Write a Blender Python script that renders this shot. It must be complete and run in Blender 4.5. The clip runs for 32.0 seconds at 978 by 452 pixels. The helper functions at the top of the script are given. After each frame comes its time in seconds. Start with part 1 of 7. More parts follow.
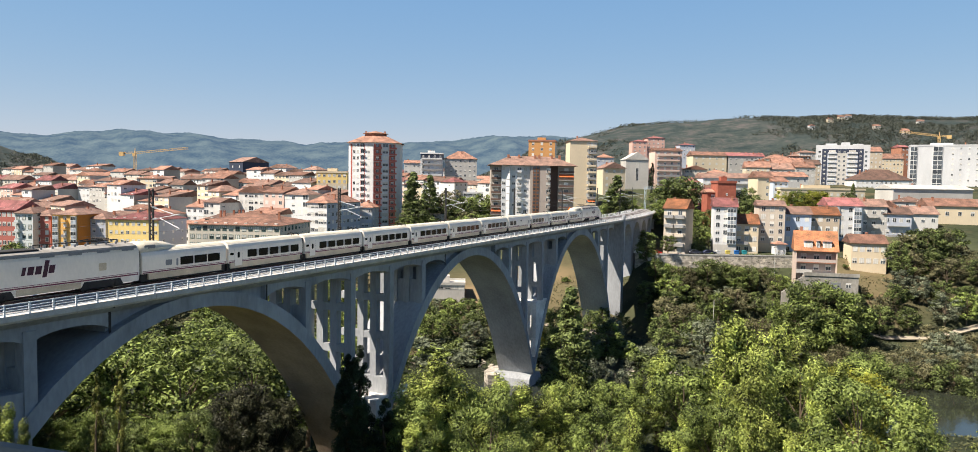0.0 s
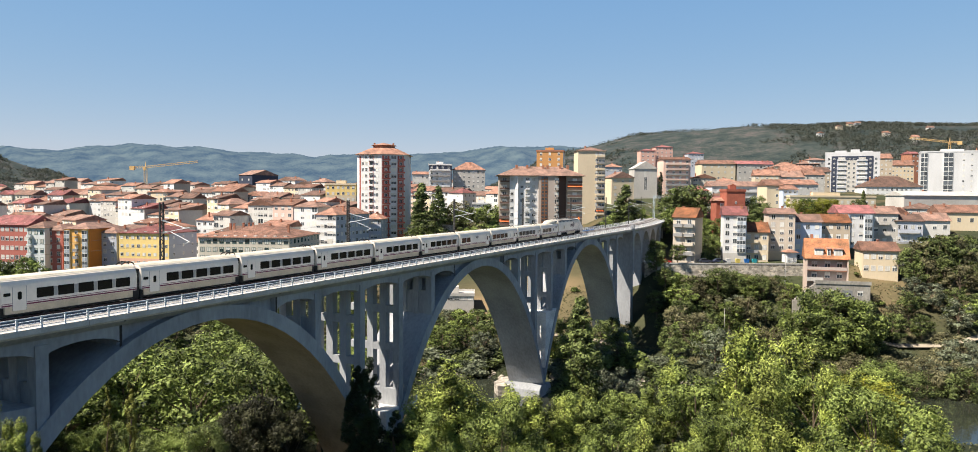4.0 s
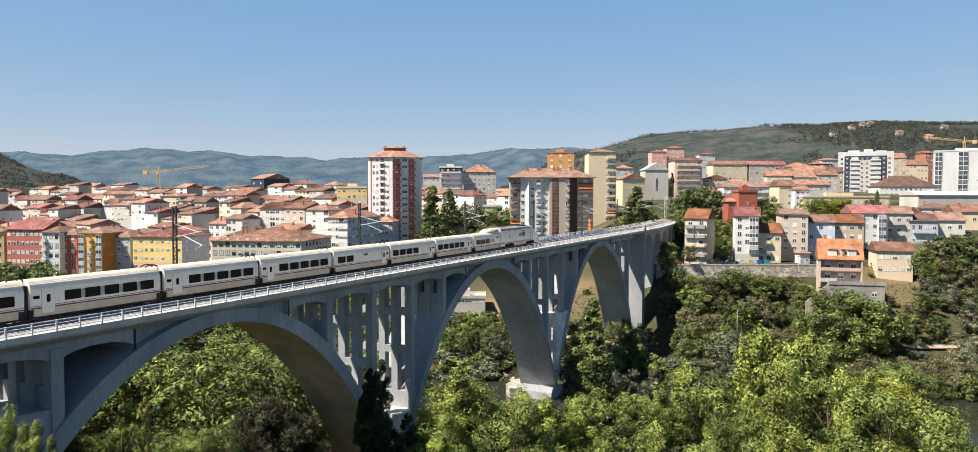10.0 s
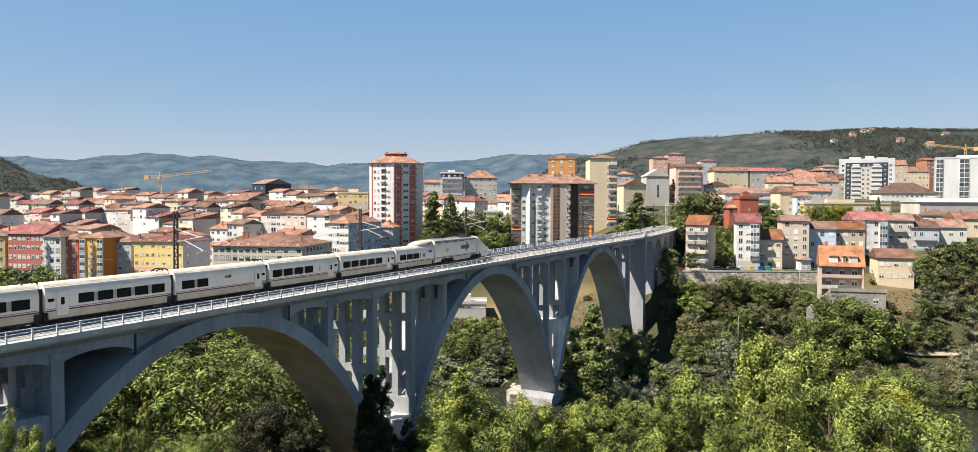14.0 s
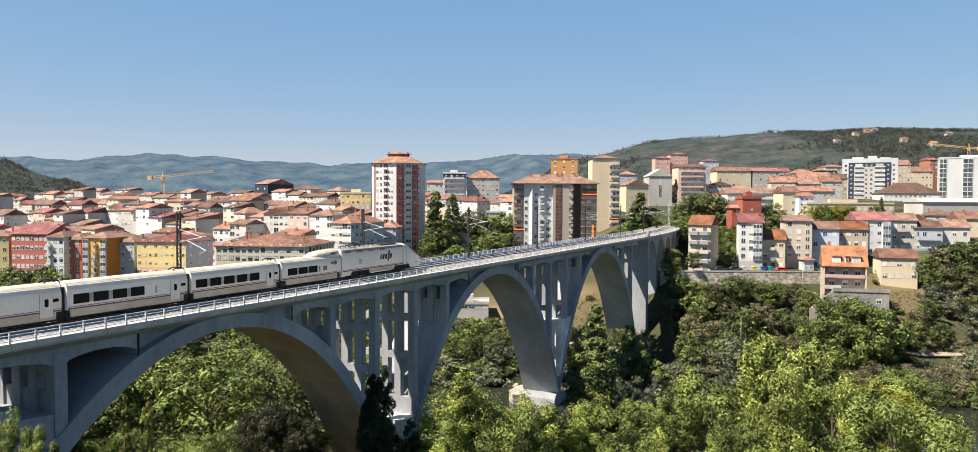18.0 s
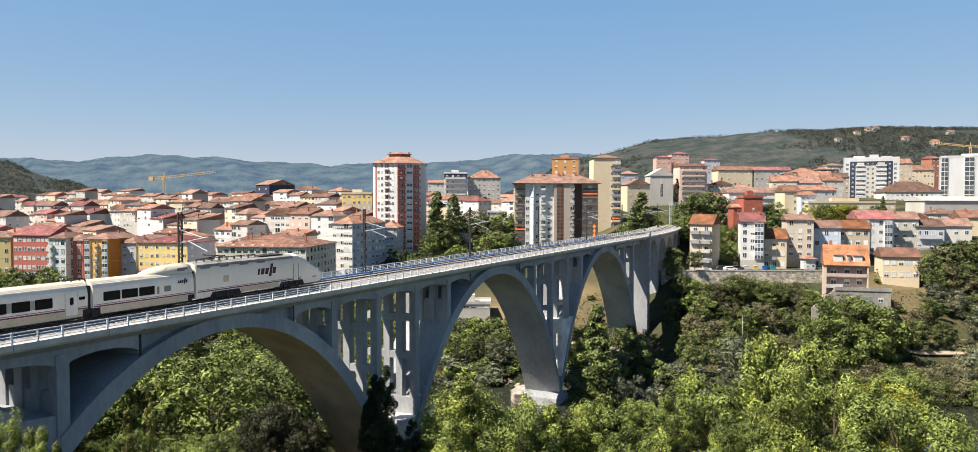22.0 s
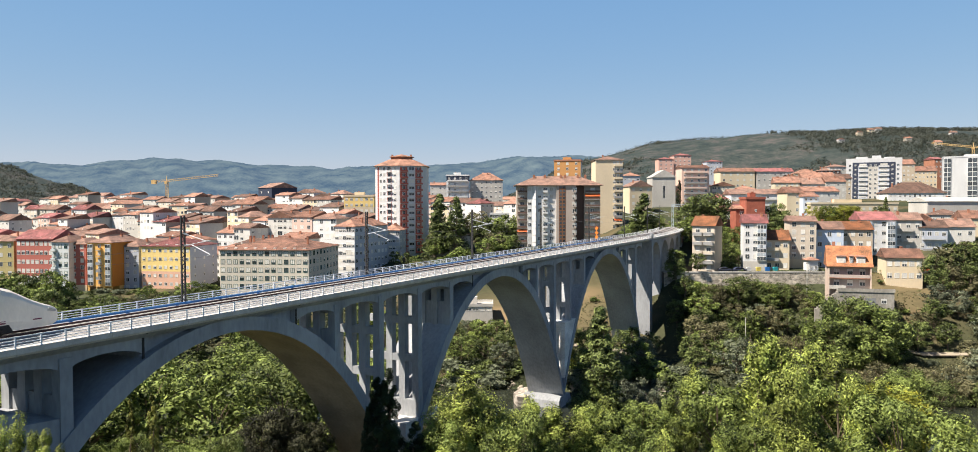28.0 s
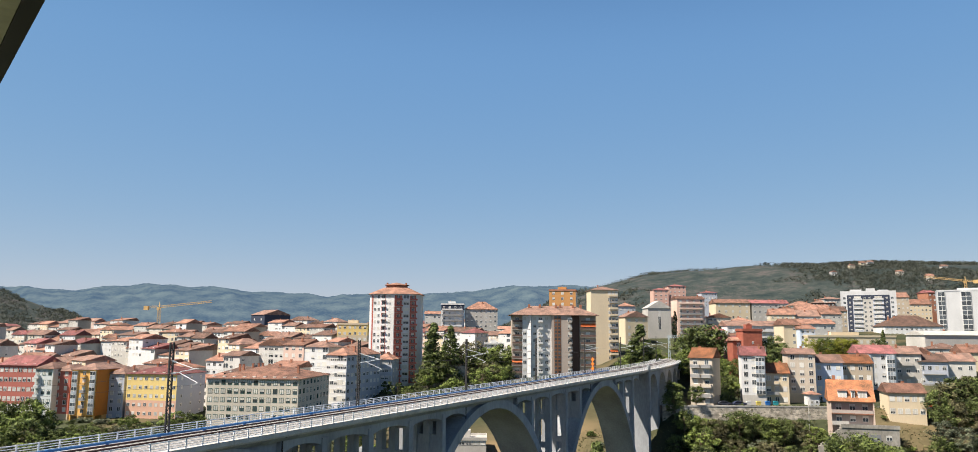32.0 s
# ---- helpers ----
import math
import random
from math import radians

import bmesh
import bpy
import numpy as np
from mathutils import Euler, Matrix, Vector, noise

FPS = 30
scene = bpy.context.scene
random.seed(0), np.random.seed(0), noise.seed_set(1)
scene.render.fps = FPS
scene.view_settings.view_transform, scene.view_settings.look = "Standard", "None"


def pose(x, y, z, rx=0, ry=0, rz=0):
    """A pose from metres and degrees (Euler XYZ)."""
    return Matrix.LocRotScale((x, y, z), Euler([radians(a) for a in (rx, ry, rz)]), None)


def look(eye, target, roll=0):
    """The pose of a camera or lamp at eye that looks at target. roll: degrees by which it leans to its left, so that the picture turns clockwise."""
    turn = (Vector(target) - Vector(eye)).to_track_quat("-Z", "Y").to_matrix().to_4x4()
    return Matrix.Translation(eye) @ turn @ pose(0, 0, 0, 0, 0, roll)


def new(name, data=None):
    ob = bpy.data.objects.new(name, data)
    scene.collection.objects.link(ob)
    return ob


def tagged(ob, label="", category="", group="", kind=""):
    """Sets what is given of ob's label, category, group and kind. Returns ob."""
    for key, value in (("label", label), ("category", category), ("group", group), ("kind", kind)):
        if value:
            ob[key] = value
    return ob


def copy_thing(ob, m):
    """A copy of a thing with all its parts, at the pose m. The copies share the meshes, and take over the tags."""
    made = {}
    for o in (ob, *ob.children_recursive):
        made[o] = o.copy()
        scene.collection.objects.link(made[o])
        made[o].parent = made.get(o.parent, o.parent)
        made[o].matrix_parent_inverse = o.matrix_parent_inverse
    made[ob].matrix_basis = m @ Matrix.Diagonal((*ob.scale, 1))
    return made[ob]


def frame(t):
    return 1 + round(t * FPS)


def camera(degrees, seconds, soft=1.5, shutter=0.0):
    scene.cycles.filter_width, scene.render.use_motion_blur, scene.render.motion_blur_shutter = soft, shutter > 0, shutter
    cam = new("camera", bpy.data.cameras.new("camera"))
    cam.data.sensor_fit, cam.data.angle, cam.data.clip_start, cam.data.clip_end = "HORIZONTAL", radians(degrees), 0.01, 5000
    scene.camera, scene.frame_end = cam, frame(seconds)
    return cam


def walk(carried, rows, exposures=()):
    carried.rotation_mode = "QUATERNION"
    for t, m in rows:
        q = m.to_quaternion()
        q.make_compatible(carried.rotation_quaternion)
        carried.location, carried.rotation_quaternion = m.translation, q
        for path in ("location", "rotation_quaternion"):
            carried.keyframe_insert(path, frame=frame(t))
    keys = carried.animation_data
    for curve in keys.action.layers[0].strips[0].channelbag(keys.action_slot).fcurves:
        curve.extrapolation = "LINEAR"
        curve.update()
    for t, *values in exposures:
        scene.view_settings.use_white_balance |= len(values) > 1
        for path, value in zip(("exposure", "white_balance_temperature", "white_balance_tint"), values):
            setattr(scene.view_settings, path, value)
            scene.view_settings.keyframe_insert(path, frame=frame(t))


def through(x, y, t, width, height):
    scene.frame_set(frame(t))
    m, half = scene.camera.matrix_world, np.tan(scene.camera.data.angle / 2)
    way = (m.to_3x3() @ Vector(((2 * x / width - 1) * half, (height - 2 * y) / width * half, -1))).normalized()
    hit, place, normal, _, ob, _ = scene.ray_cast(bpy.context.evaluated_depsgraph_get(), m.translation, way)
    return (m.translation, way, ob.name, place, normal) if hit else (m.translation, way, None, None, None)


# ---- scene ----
import functools

# ---------------------------------------------------------------- camera
EYE_Z = 43.77
cam = camera(66.3, 32.0, soft=0.85)
VIEW = [
    (0.0, 86.800, -0.995, -2.005), (0.5, 86.977, -0.876, -1.894), (1.0, 87.101, -0.760, -1.743),
    (1.5, 87.232, -0.707, -1.637), (2.0, 87.362, -0.660, -1.595), (2.5, 87.460, -0.561, -1.563),
    (3.0, 87.489, -0.482, -1.504), (3.5, 87.562, -0.476, -1.441), (5.5, 87.630, -0.340, -1.025),
]
VIEW += [
    (6.0, 87.647, -0.340, -0.872), (6.5, 87.666, -0.320, -0.753), (7.0, 87.673, -0.300, -0.610),
    (7.5, 87.685, -0.264, -0.546), (8.5, 87.680, -0.230, -0.536), (9.5, 87.715, -0.170, -0.525),
    (10.5, 87.823, -0.080, -0.540), (11.5, 87.945, -0.063, -0.524), (12.5, 88.083, -0.090, -0.498),
    (13.0, 88.150, -0.175, -0.487), (13.5, 88.180, -0.240, -0.470), (14.5, 88.222, -0.290, -0.450),
]
VIEW += [
    (16.5, 88.200, -0.300, -0.322), (17.5, 88.203, -0.275, -0.296), (18.5, 88.222, -0.235, -0.250),
    (20.0, 88.211, -0.215, -0.235), (21.0, 88.208, -0.160, -0.184), (22.0, 88.207, -0.090, -0.178),
    (23.5, 88.202, -0.080, -0.177), (25.0, 88.220, -0.050, -0.163), (25.5, 88.238, -0.032, -0.155),
]
VIEW += [
    (27.5, 88.370, 0.098, -0.050), (28.0, 88.382, 0.105, -0.010), (28.5, 88.403, 0.140, -0.003),
    (29.0, 88.525, 0.100, -0.003), (29.5, 89.646, 0.092, 0.044), (30.0, 92.478, -0.006, 0.070),
    (30.5, 95.050, -0.298, 0.017), (31.0, 96.758, -0.489, -0.040), (31.5, 97.499, -0.557, -0.141),
    (32.0, 98.235, -0.428, -0.415),
]
walk(cam, [(t, pose(0, 0, EYE_Z, rx, ry, rz)) for t, rx, ry, rz in VIEW], [(0.0, 0.80), (29.5, 0.80), (30.5, 0.76), (31.2, 0.71), (32.0, 0.68)])

# ---------------------------------------------------------------- light
SUN_AZ, SUN_EL = (-0.919, -0.392), radians(54)
sun_dir = Vector((SUN_AZ[0], SUN_AZ[1], 0)).normalized() * math.cos(SUN_EL) + Vector((0, 0, math.sin(SUN_EL)))
sun = new("sun", bpy.data.lights.new("sun", "SUN"))
sun.data.energy, sun.data.angle, sun.data.color = 5.8, radians(0.53), (1.0, 0.90, 0.78)
sun.matrix_world = look((0, 0, 300), Vector((0, 0, 300)) - sun_dir)
world = bpy.data.worlds.new("sky")
scene.world = world
world.use_nodes = True
wt = world.node_tree
sky = wt.nodes.new("ShaderNodeTexSky")
sky.sky_type, sky.sun_disc = "NISHITA", False
sky.sun_elevation, sky.sun_rotation = SUN_EL, math.atan2(SUN_AZ[0], SUN_AZ[1])
sky.altitude, sky.air_density, sky.dust_density, sky.ozone_density = 150, 1.0, 0.15, 3.0
wt.nodes["Background"].inputs[1].default_value = 0.148
gam = wt.nodes.new("ShaderNodeGamma")
gam.inputs[1].default_value = 0.52
sat = wt.nodes.new("ShaderNodeHueSaturation")
sat.inputs["Saturation"].default_value = 1.65
wt.links.new(sky.outputs[0], gam.inputs[0])
wt.links.new(gam.outputs[0], sat.inputs["Color"])
cool = wt.nodes.new("ShaderNodeMix")
cool.data_type, cool.blend_type = "RGBA", "MULTIPLY"
cool.inputs[0].default_value, cool.inputs[7].default_value = 1.0, (0.94, 0.955, 1.04, 1)
wt.links.new(sat.outputs[0], cool.inputs[6])
# the summer haze lifts the lower sky towards a pale lavender blue
split, join = wt.nodes.new("ShaderNodeSeparateColor"), wt.nodes.new("ShaderNodeCombineColor")
wt.links.new(cool.outputs[2], split.inputs[0])
for k, (power, gain) in enumerate(((0.80, 1.148), (0.63, 1.322), (0.30, 2.053))):
    up, mul = wt.nodes.new("ShaderNodeMath"), wt.nodes.new("ShaderNodeMath")
    up.operation, mul.operation = "POWER", "MULTIPLY"
    up.inputs[1].default_value, mul.inputs[1].default_value = power, gain
    wt.links.new(split.outputs[k], up.inputs[0])
    wt.links.new(up.outputs[0], mul.inputs[0])
    wt.links.new(mul.outputs[0], join.inputs[k])
# towards the unseen zenith the blue is deepened to cut fill in the shade
tcw, sepw, deep, tone = (wt.nodes.new(k) for k in ("ShaderNodeTexCoord", "ShaderNodeSeparateXYZ", "ShaderNodeMapRange", "ShaderNodeMix"))
wt.links.new(tcw.outputs["Generated"], sepw.inputs[0])
wt.links.new(sepw.outputs[2], deep.inputs[0])
deep.interpolation_type = "SMOOTHSTEP"
deep.inputs[1].default_value, deep.inputs[2].default_value = 0.34, 0.72
tone.data_type, tone.blend_type = "RGBA", "MULTIPLY"
tone.inputs[7].default_value = (0.13, 0.17, 0.27, 1)
wt.links.new(deep.outputs[0], tone.inputs[0])
wt.links.new(join.outputs[0], tone.inputs[6])
wt.links.new(tone.outputs[2], wt.nodes["Background"].inputs[0])


# ---------------------------------------------------------------- materials
def mat(name, colour, rough=0.8, var=0.25, scale=0.6, fine=9.0, bump=0.0, metal=0.0, tint=None, rand=0.0, spec=0.4, stretch=(1, 1, 1)):
    """A surface with stains at one size and grain at another, in metres."""
    m = bpy.data.materials.new(name)
    m.use_nodes = True
    nt = m.node_tree
    n, ln = nt.nodes, nt.links
    bsdf = n["Principled BSDF"]
    tc = n.new("ShaderNodeTexCoord")
    mp = n.new("ShaderNodeMapping")
    mp.inputs["Scale"].default_value = stretch
    ln.new(tc.outputs["Object"], mp.inputs[0])
    big, small = n.new("ShaderNodeTexNoise"), n.new("ShaderNodeTexNoise")
    big.inputs["Scale"].default_value, big.inputs["Detail"].default_value = scale, 3
    small.inputs["Scale"].default_value, small.inputs["Detail"].default_value = fine, 2
    for k in (big, small):
        ln.new(mp.outputs[0], k.inputs["Vector"])
    add = n.new("ShaderNodeMath")
    add.operation = "MULTIPLY_ADD"
    ln.new(small.outputs[0], add.inputs[0])
    add.inputs[1].default_value = 0.5
    ln.new(big.outputs[0], add.inputs[2])
    ramp = n.new("ShaderNodeValToRGB")
    c = Vector(colour)
    t = Vector(tint) if tint else c * (1 - var)
    e = ramp.color_ramp.elements
    e[0].position, e[1].position = 0.5, 1.0
    e[0].color, e[1].color = (*t, 1), (*(c * (1 + var * 0.35)), 1)
    ln.new(add.outputs[0], ramp.inputs[0])
    out = ramp.outputs[0]
    if rand:
        info = n.new("ShaderNodeObjectInfo")
        hsv = n.new("ShaderNodeHueSaturation")
        mr = n.new("ShaderNodeMapRange")
        mr.inputs[3].default_value, mr.inputs[4].default_value = 1 - rand, 1 + rand
        ln.new(info.outputs["Random"], mr.inputs[0])
        ln.new(mr.outputs[0], hsv.inputs["Value"])
        ln.new(out, hsv.inputs["Color"])
        out = hsv.outputs[0]
    ln.new(out, bsdf.inputs["Base Color"])
    bsdf.inputs["Roughness"].default_value, bsdf.inputs["Metallic"].default_value = rough, metal
    bsdf.inputs["Specular IOR Level"].default_value = spec
    if bump:
        b = n.new("ShaderNodeBump")
        b.inputs["Strength"].default_value, b.inputs["Distance"].default_value = 0.6, bump
        ln.new(add.outputs[0], b.inputs["Height"])
        ln.new(b.outputs[0], bsdf.inputs["Normal"])
    return m


def leaf_mat(name, dark, light, through=0.07):
    """Leaves: each its own tone, whole boughs lighter or darker, each tree a little different."""
    m = bpy.data.materials.new(name)
    m.use_nodes = True
    nt = m.node_tree
    n, ln = nt.nodes, nt.links
    bsdf = n["Principled BSDF"]
    geo = n.new("ShaderNodeNewGeometry")
    info = n.new("ShaderNodeObjectInfo")
    bough = n.new("ShaderNodeTexNoise")
    bough.inputs["Scale"].default_value, bough.inputs["Detail"].default_value = 0.33, 2
    ln.new(geo.outputs["Position"], bough.inputs["Vector"])
    blend = n.new("ShaderNodeMath")
    blend.operation = "MULTIPLY_ADD"
    ln.new(geo.outputs["Random Per Island"], blend.inputs[0])
    blend.inputs[1].default_value = 0.32
    ln.new(bough.outputs[0], blend.inputs[2])
    ramp = n.new("ShaderNodeValToRGB")
    d, l = Vector(dark), Vector(light)
    e = ramp.color_ramp.elements
    # dark end lowered: shade between the leaves is put into the colour
    e[0].color, e[1].color = (*(d * 0.26), 1), (*(l * 0.95), 1)
    e[0].position, e[1].position = 0.46, 0.90
    ln.new(blend.outputs[0], ramp.inputs[0])
    hsv = n.new("ShaderNodeHueSaturation")
    mr = n.new("ShaderNodeMapRange")
    mr.inputs[3].default_value, mr.inputs[4].default_value = 0.78, 1.22
    ln.new(info.outputs["Random"], mr.inputs[0])
    ln.new(mr.outputs[0], hsv.inputs["Value"])
    ln.new(ramp.outputs[0], hsv.inputs["Color"])
    ln.new(hsv.outputs[0], bsdf.inputs["Base Color"])
    bsdf.inputs["Roughness"].default_value = 0.6
    bsdf.inputs["Specular IOR Level"].default_value = 0.2
    tr = n.new("ShaderNodeBsdfTranslucent")
    ln.new(hsv.outputs[0], tr.inputs[0])
    mix = n.new("ShaderNodeMixShader")
    mix.inputs[0].default_value = through
    ln.new(bsdf.outputs[0], mix.inputs[1])
    ln.new(tr.outputs[0], mix.inputs[2])
    ln.new(mix.outputs[0], n["Material Output"].inputs[0])
    return m


def tile_mat(name, colour, pale):
    """Clay roof tiles: rows of rolls running down the slope, blotched by age."""
    m = mat(name, colour, 0.85, 0.45, 0.4, 3.2, 0.0, tint=Vector(pale) * 0.36, rand=0.38, spec=0.2)
    nt = m.node_tree
    n, ln = nt.nodes, nt.links
    uv = n.new("ShaderNodeTexCoord")
    wave = n.new("ShaderNodeTexWave")
    wave.inputs["Scale"].default_value, wave.inputs["Distortion"].default_value = 4.2, 0.6
    ln.new(uv.outputs["UV"], wave.inputs[0])
    b = n.new("ShaderNodeBump")
    b.inputs["Strength"].default_value, b.inputs["Distance"].default_value = 0.8, 0.06
    ln.new(wave.outputs[0], b.inputs["Height"])
    ln.new(b.outputs[0], n["Principled BSDF"].inputs["Normal"])
    return m


def stone_mat(*a):
    """Coursed rubble: each stone its own grey or ochre, dark in the joints."""
    m = mat(*a)
    n, ln = m.node_tree.nodes, m.node_tree.links
    bs = n["Principled BSDF"]
    src = bs.inputs["Base Color"].links[0].from_socket
    tc, mp = n.new("ShaderNodeTexCoord"), n.new("ShaderNodeMapping")
    mp.inputs["Scale"].default_value = (1, 1, 1.7)
    vo = n.new("ShaderNodeTexVoronoi")
    vo.inputs["Scale"].default_value = 1.1
    ln.new(tc.outputs["Object"], mp.inputs[0])
    ln.new(mp.outputs[0], vo.inputs["Vector"])
    sep = n.new("ShaderNodeSeparateColor")
    ln.new(vo.outputs["Color"], sep.inputs[0])
    mr = n.new("ShaderNodeMapRange")
    mr.inputs[3].default_value, mr.inputs[4].default_value = 0.55, 1.3
    ln.new(sep.outputs[0], mr.inputs[0])
    hs = n.new("ShaderNodeHueSaturation")
    ln.new(mr.outputs[0], hs.inputs["Value"])
    ln.new(src, hs.inputs["Color"])
    ln.new(hs.outputs[0], bs.inputs["Base Color"])
    return m


M_CONC = mat("viaduct_concrete", (0.345, 0.36, 0.375), 0.9, 0.36, 0.16, 2.5, 0.02, stretch=(1, 1, 0.35))
# underside brown: form-board tone plus light bounced off the bank, put into colour
M_CONC_IN = mat("bounce_warmed_soffit_concrete", (0.50, 0.385, 0.28), 0.9, 0.35, 0.2, 3, 0.02)
# near-white stands in for sunlight on the haunches
M_SUNLIT_TONE = mat("sunlit_tone_concrete", (0.80, 0.78, 0.73), 0.9, 0.35, 0.35, 3, 0.02)
M_CONC_L = mat("pale_concrete", (0.52, 0.50, 0.46), 0.9, 0.3, 0.3, 4, 0.01)
M_CORNICE = mat("cornice_concrete", (0.58, 0.55, 0.50), 0.85, 0.3, 0.5, 6, 0.01)
M_WHITE_STEEL = mat("white_painted_steel", (0.80, 0.81, 0.82), 0.45, 0.08, 1, 9)
M_BALLAST = mat("ballast", (0.37, 0.355, 0.34), 0.95, 0.6, 2.5, 16, 0.08)
M_RAIL = mat("rail_steel", (0.085, 0.05, 0.05), 0.55, 0.3, 2, 20, metal=0.6)
M_SLEEPER = mat("sleeper_concrete", (0.45, 0.43, 0.40), 0.9, 0.2, 1, 10)
M_BLUE = mat("blue_conduit", (0.03, 0.16, 0.42), 0.5, 0.2, 0.5, 8)
M_MAST = mat("dark_galvanised_steel", (0.035, 0.034, 0.034), 0.7, 0.2, 1, 9)
M_ARM = mat("pale_insulator", (0.50, 0.54, 0.56), 0.4, 0.1)
M_WIRE = mat("copper_wire", (0.10, 0.09, 0.08), 0.5, 0.1)
M_ORANGE = mat("orange_signal_paint", (0.85, 0.20, 0.03), 0.5, 0.1)
M_TRAIN = mat("train_white_paint", (0.84, 0.775, 0.675), 0.45, 0.12, 0.35, 5, spec=0.3, stretch=(1, 1, 0.5))
M_TRAIN_ROOF = mat("train_roof_paint", (0.66, 0.61, 0.49), 0.5, 0.25, 0.6, 6)
M_TRAIN_LOW = mat("train_beige_skirt", (0.64, 0.53, 0.37), 0.5, 0.28, 0.6, 6)
M_PILLAR = mat("grey_window_pillar", (0.38, 0.37, 0.35), 0.5, 0.1)
M_BURG = mat("burgundy_stripe", (0.16, 0.018, 0.05), 0.4, 0.1)
M_EMBLEM = mat("dark_plum_paint", (0.055, 0.012, 0.03), 0.4, 0.1)
M_GLASS_D = mat("dark_train_glass", (0.008, 0.008, 0.010), 0.15, 0.1, spec=0.3)
M_UNDER = mat("underframe_grime", (0.035, 0.032, 0.03), 0.85, 0.4, 1.5, 10)
M_GREY = mat("grey_equipment", (0.22, 0.23, 0.24), 0.6, 0.25, 1, 8)
M_TRUNK = mat("bark", (0.16, 0.12, 0.08), 0.95, 0.4, 2, 12, 0.03)
M_SOIL = mat("dry_soil", (0.30, 0.21, 0.12), 0.95, 0.35, 0.2, 3, 0.05)
M_CURTAIN = mat("curtained_glass", (0.42, 0.47, 0.52), 0.15, 0.25, 0.4, 2, spec=0.6, rand=0.4)
M_STONE = stone_mat("rubble_stone", (0.46, 0.41, 0.34), 0.95, 0.4, 0.8, 4, 0.05)
M_ASPHALT = mat("asphalt", (0.075, 0.073, 0.07), 0.9, 0.25, 0.4, 8)
M_TILE_O = tile_mat("orange_clay_tiles", (0.345, 0.184, 0.130), (0.36, 0.225, 0.175))
M_TILE_N = tile_mat("new_orange_tiles", (0.40, 0.165, 0.08), (0.40, 0.22, 0.13))
M_TILE_B = tile_mat("brown_clay_tiles", (0.27, 0.163, 0.126), (0.30, 0.215, 0.175))
M_TILE_R = tile_mat("red_clay_tiles", (0.32, 0.125, 0.12), (0.33, 0.17, 0.155))
M_PANE = mat("window_glass", (0.075, 0.088, 0.10), 0.10, 0.3, 0.5, 3, spec=0.7, rand=0.5)
M_FRAME = mat("white_window_frame", (0.74, 0.74, 0.72), 0.5, 0.1)
M_BLIND = mat("roller_blind", (0.66, 0.64, 0.58), 0.7, 0.15, rand=0.25)
M_GREENFRAME = mat("green_window_frame", (0.03, 0.12, 0.09), 0.5, 0.2)
M_RAILING = mat("balcony_railing", (0.30, 0.30, 0.30), 0.5, 0.2)
M_BRICK = mat("red_brick", (0.36, 0.11, 0.07), 0.9, 0.3, 0.6, 8, rand=0.1)
M_AWNING = mat("orange_awning", (0.75, 0.17, 0.05), 0.8, 0.15)
M_CHIM = mat("chimney_brick", (0.40, 0.18, 0.11), 0.9, 0.3)
M_CRANE = mat("crane_yellow", (0.74, 0.50, 0.22), 0.5, 0.15)
M_CAR = mat("car_paint", (0.06, 0.07, 0.10), 0.3, 0.1, rand=0.6)
LEAF_BROAD = leaf_mat("broad_leaves", (0.046, 0.082, 0.018), (0.31, 0.39, 0.10))
LEAF_YELLOW = leaf_mat("yellow_green_leaves", (0.12, 0.15, 0.02), (0.46, 0.47, 0.07), 0.28)
LEAF_POPLAR = leaf_mat("poplar_leaves", (0.04, 0.062, 0.013), (0.50, 0.585, 0.135), 0.10)
LEAF_DARK = leaf_mat("dark_conifer_leaves", (0.02, 0.036, 0.018), (0.065, 0.095, 0.04), 0.15)
LEAF_DUSKY = leaf_mat("dusky_leaves", (0.022, 0.026, 0.014), (0.085, 0.088, 0.045))
LEAF_OLIVE = leaf_mat("olive_leaves", (0.10, 0.10, 0.045), (0.24, 0.225, 0.115))
LEAF_GREY = leaf_mat("grey_willow_leaves", (0.12, 0.15, 0.09), (0.25, 0.28, 0.18))
LEAF_CYPRESS = leaf_mat("cypress_leaves", (0.05, 0.06, 0.012), (0.34, 0.35, 0.08), 0.1)
LEAF_MID = leaf_mat("mid_green_leaves", (0.038, 0.066, 0.02), (0.21, 0.26, 0.08))
WALLS = {}


def wall_mat(key, colour, var=0.12):
    if key not in WALLS:
        WALLS[key] = mat(key + "_render", colour, 0.9, var, 0.12, 2.0, 0.0, spec=0.15, stretch=(1, 1, 0.4))
    return WALLS[key]


# ---------------------------------------------------------------- mesh helpers
def box(bm, x0, x1, y0, y1, z0, z1, mi=0):
    v = [bm.verts.new((x, y, z)) for x in (x0, x1) for y in (y0, y1) for z in (z0, z1)]
    for f in ((0, 1, 3, 2), (4, 6, 7, 5), (0, 4, 5, 1), (2, 3, 7, 6), (0, 2, 6, 4), (1, 5, 7, 3)):
        bm.faces.new([v[i] for i in f]).material_index = mi


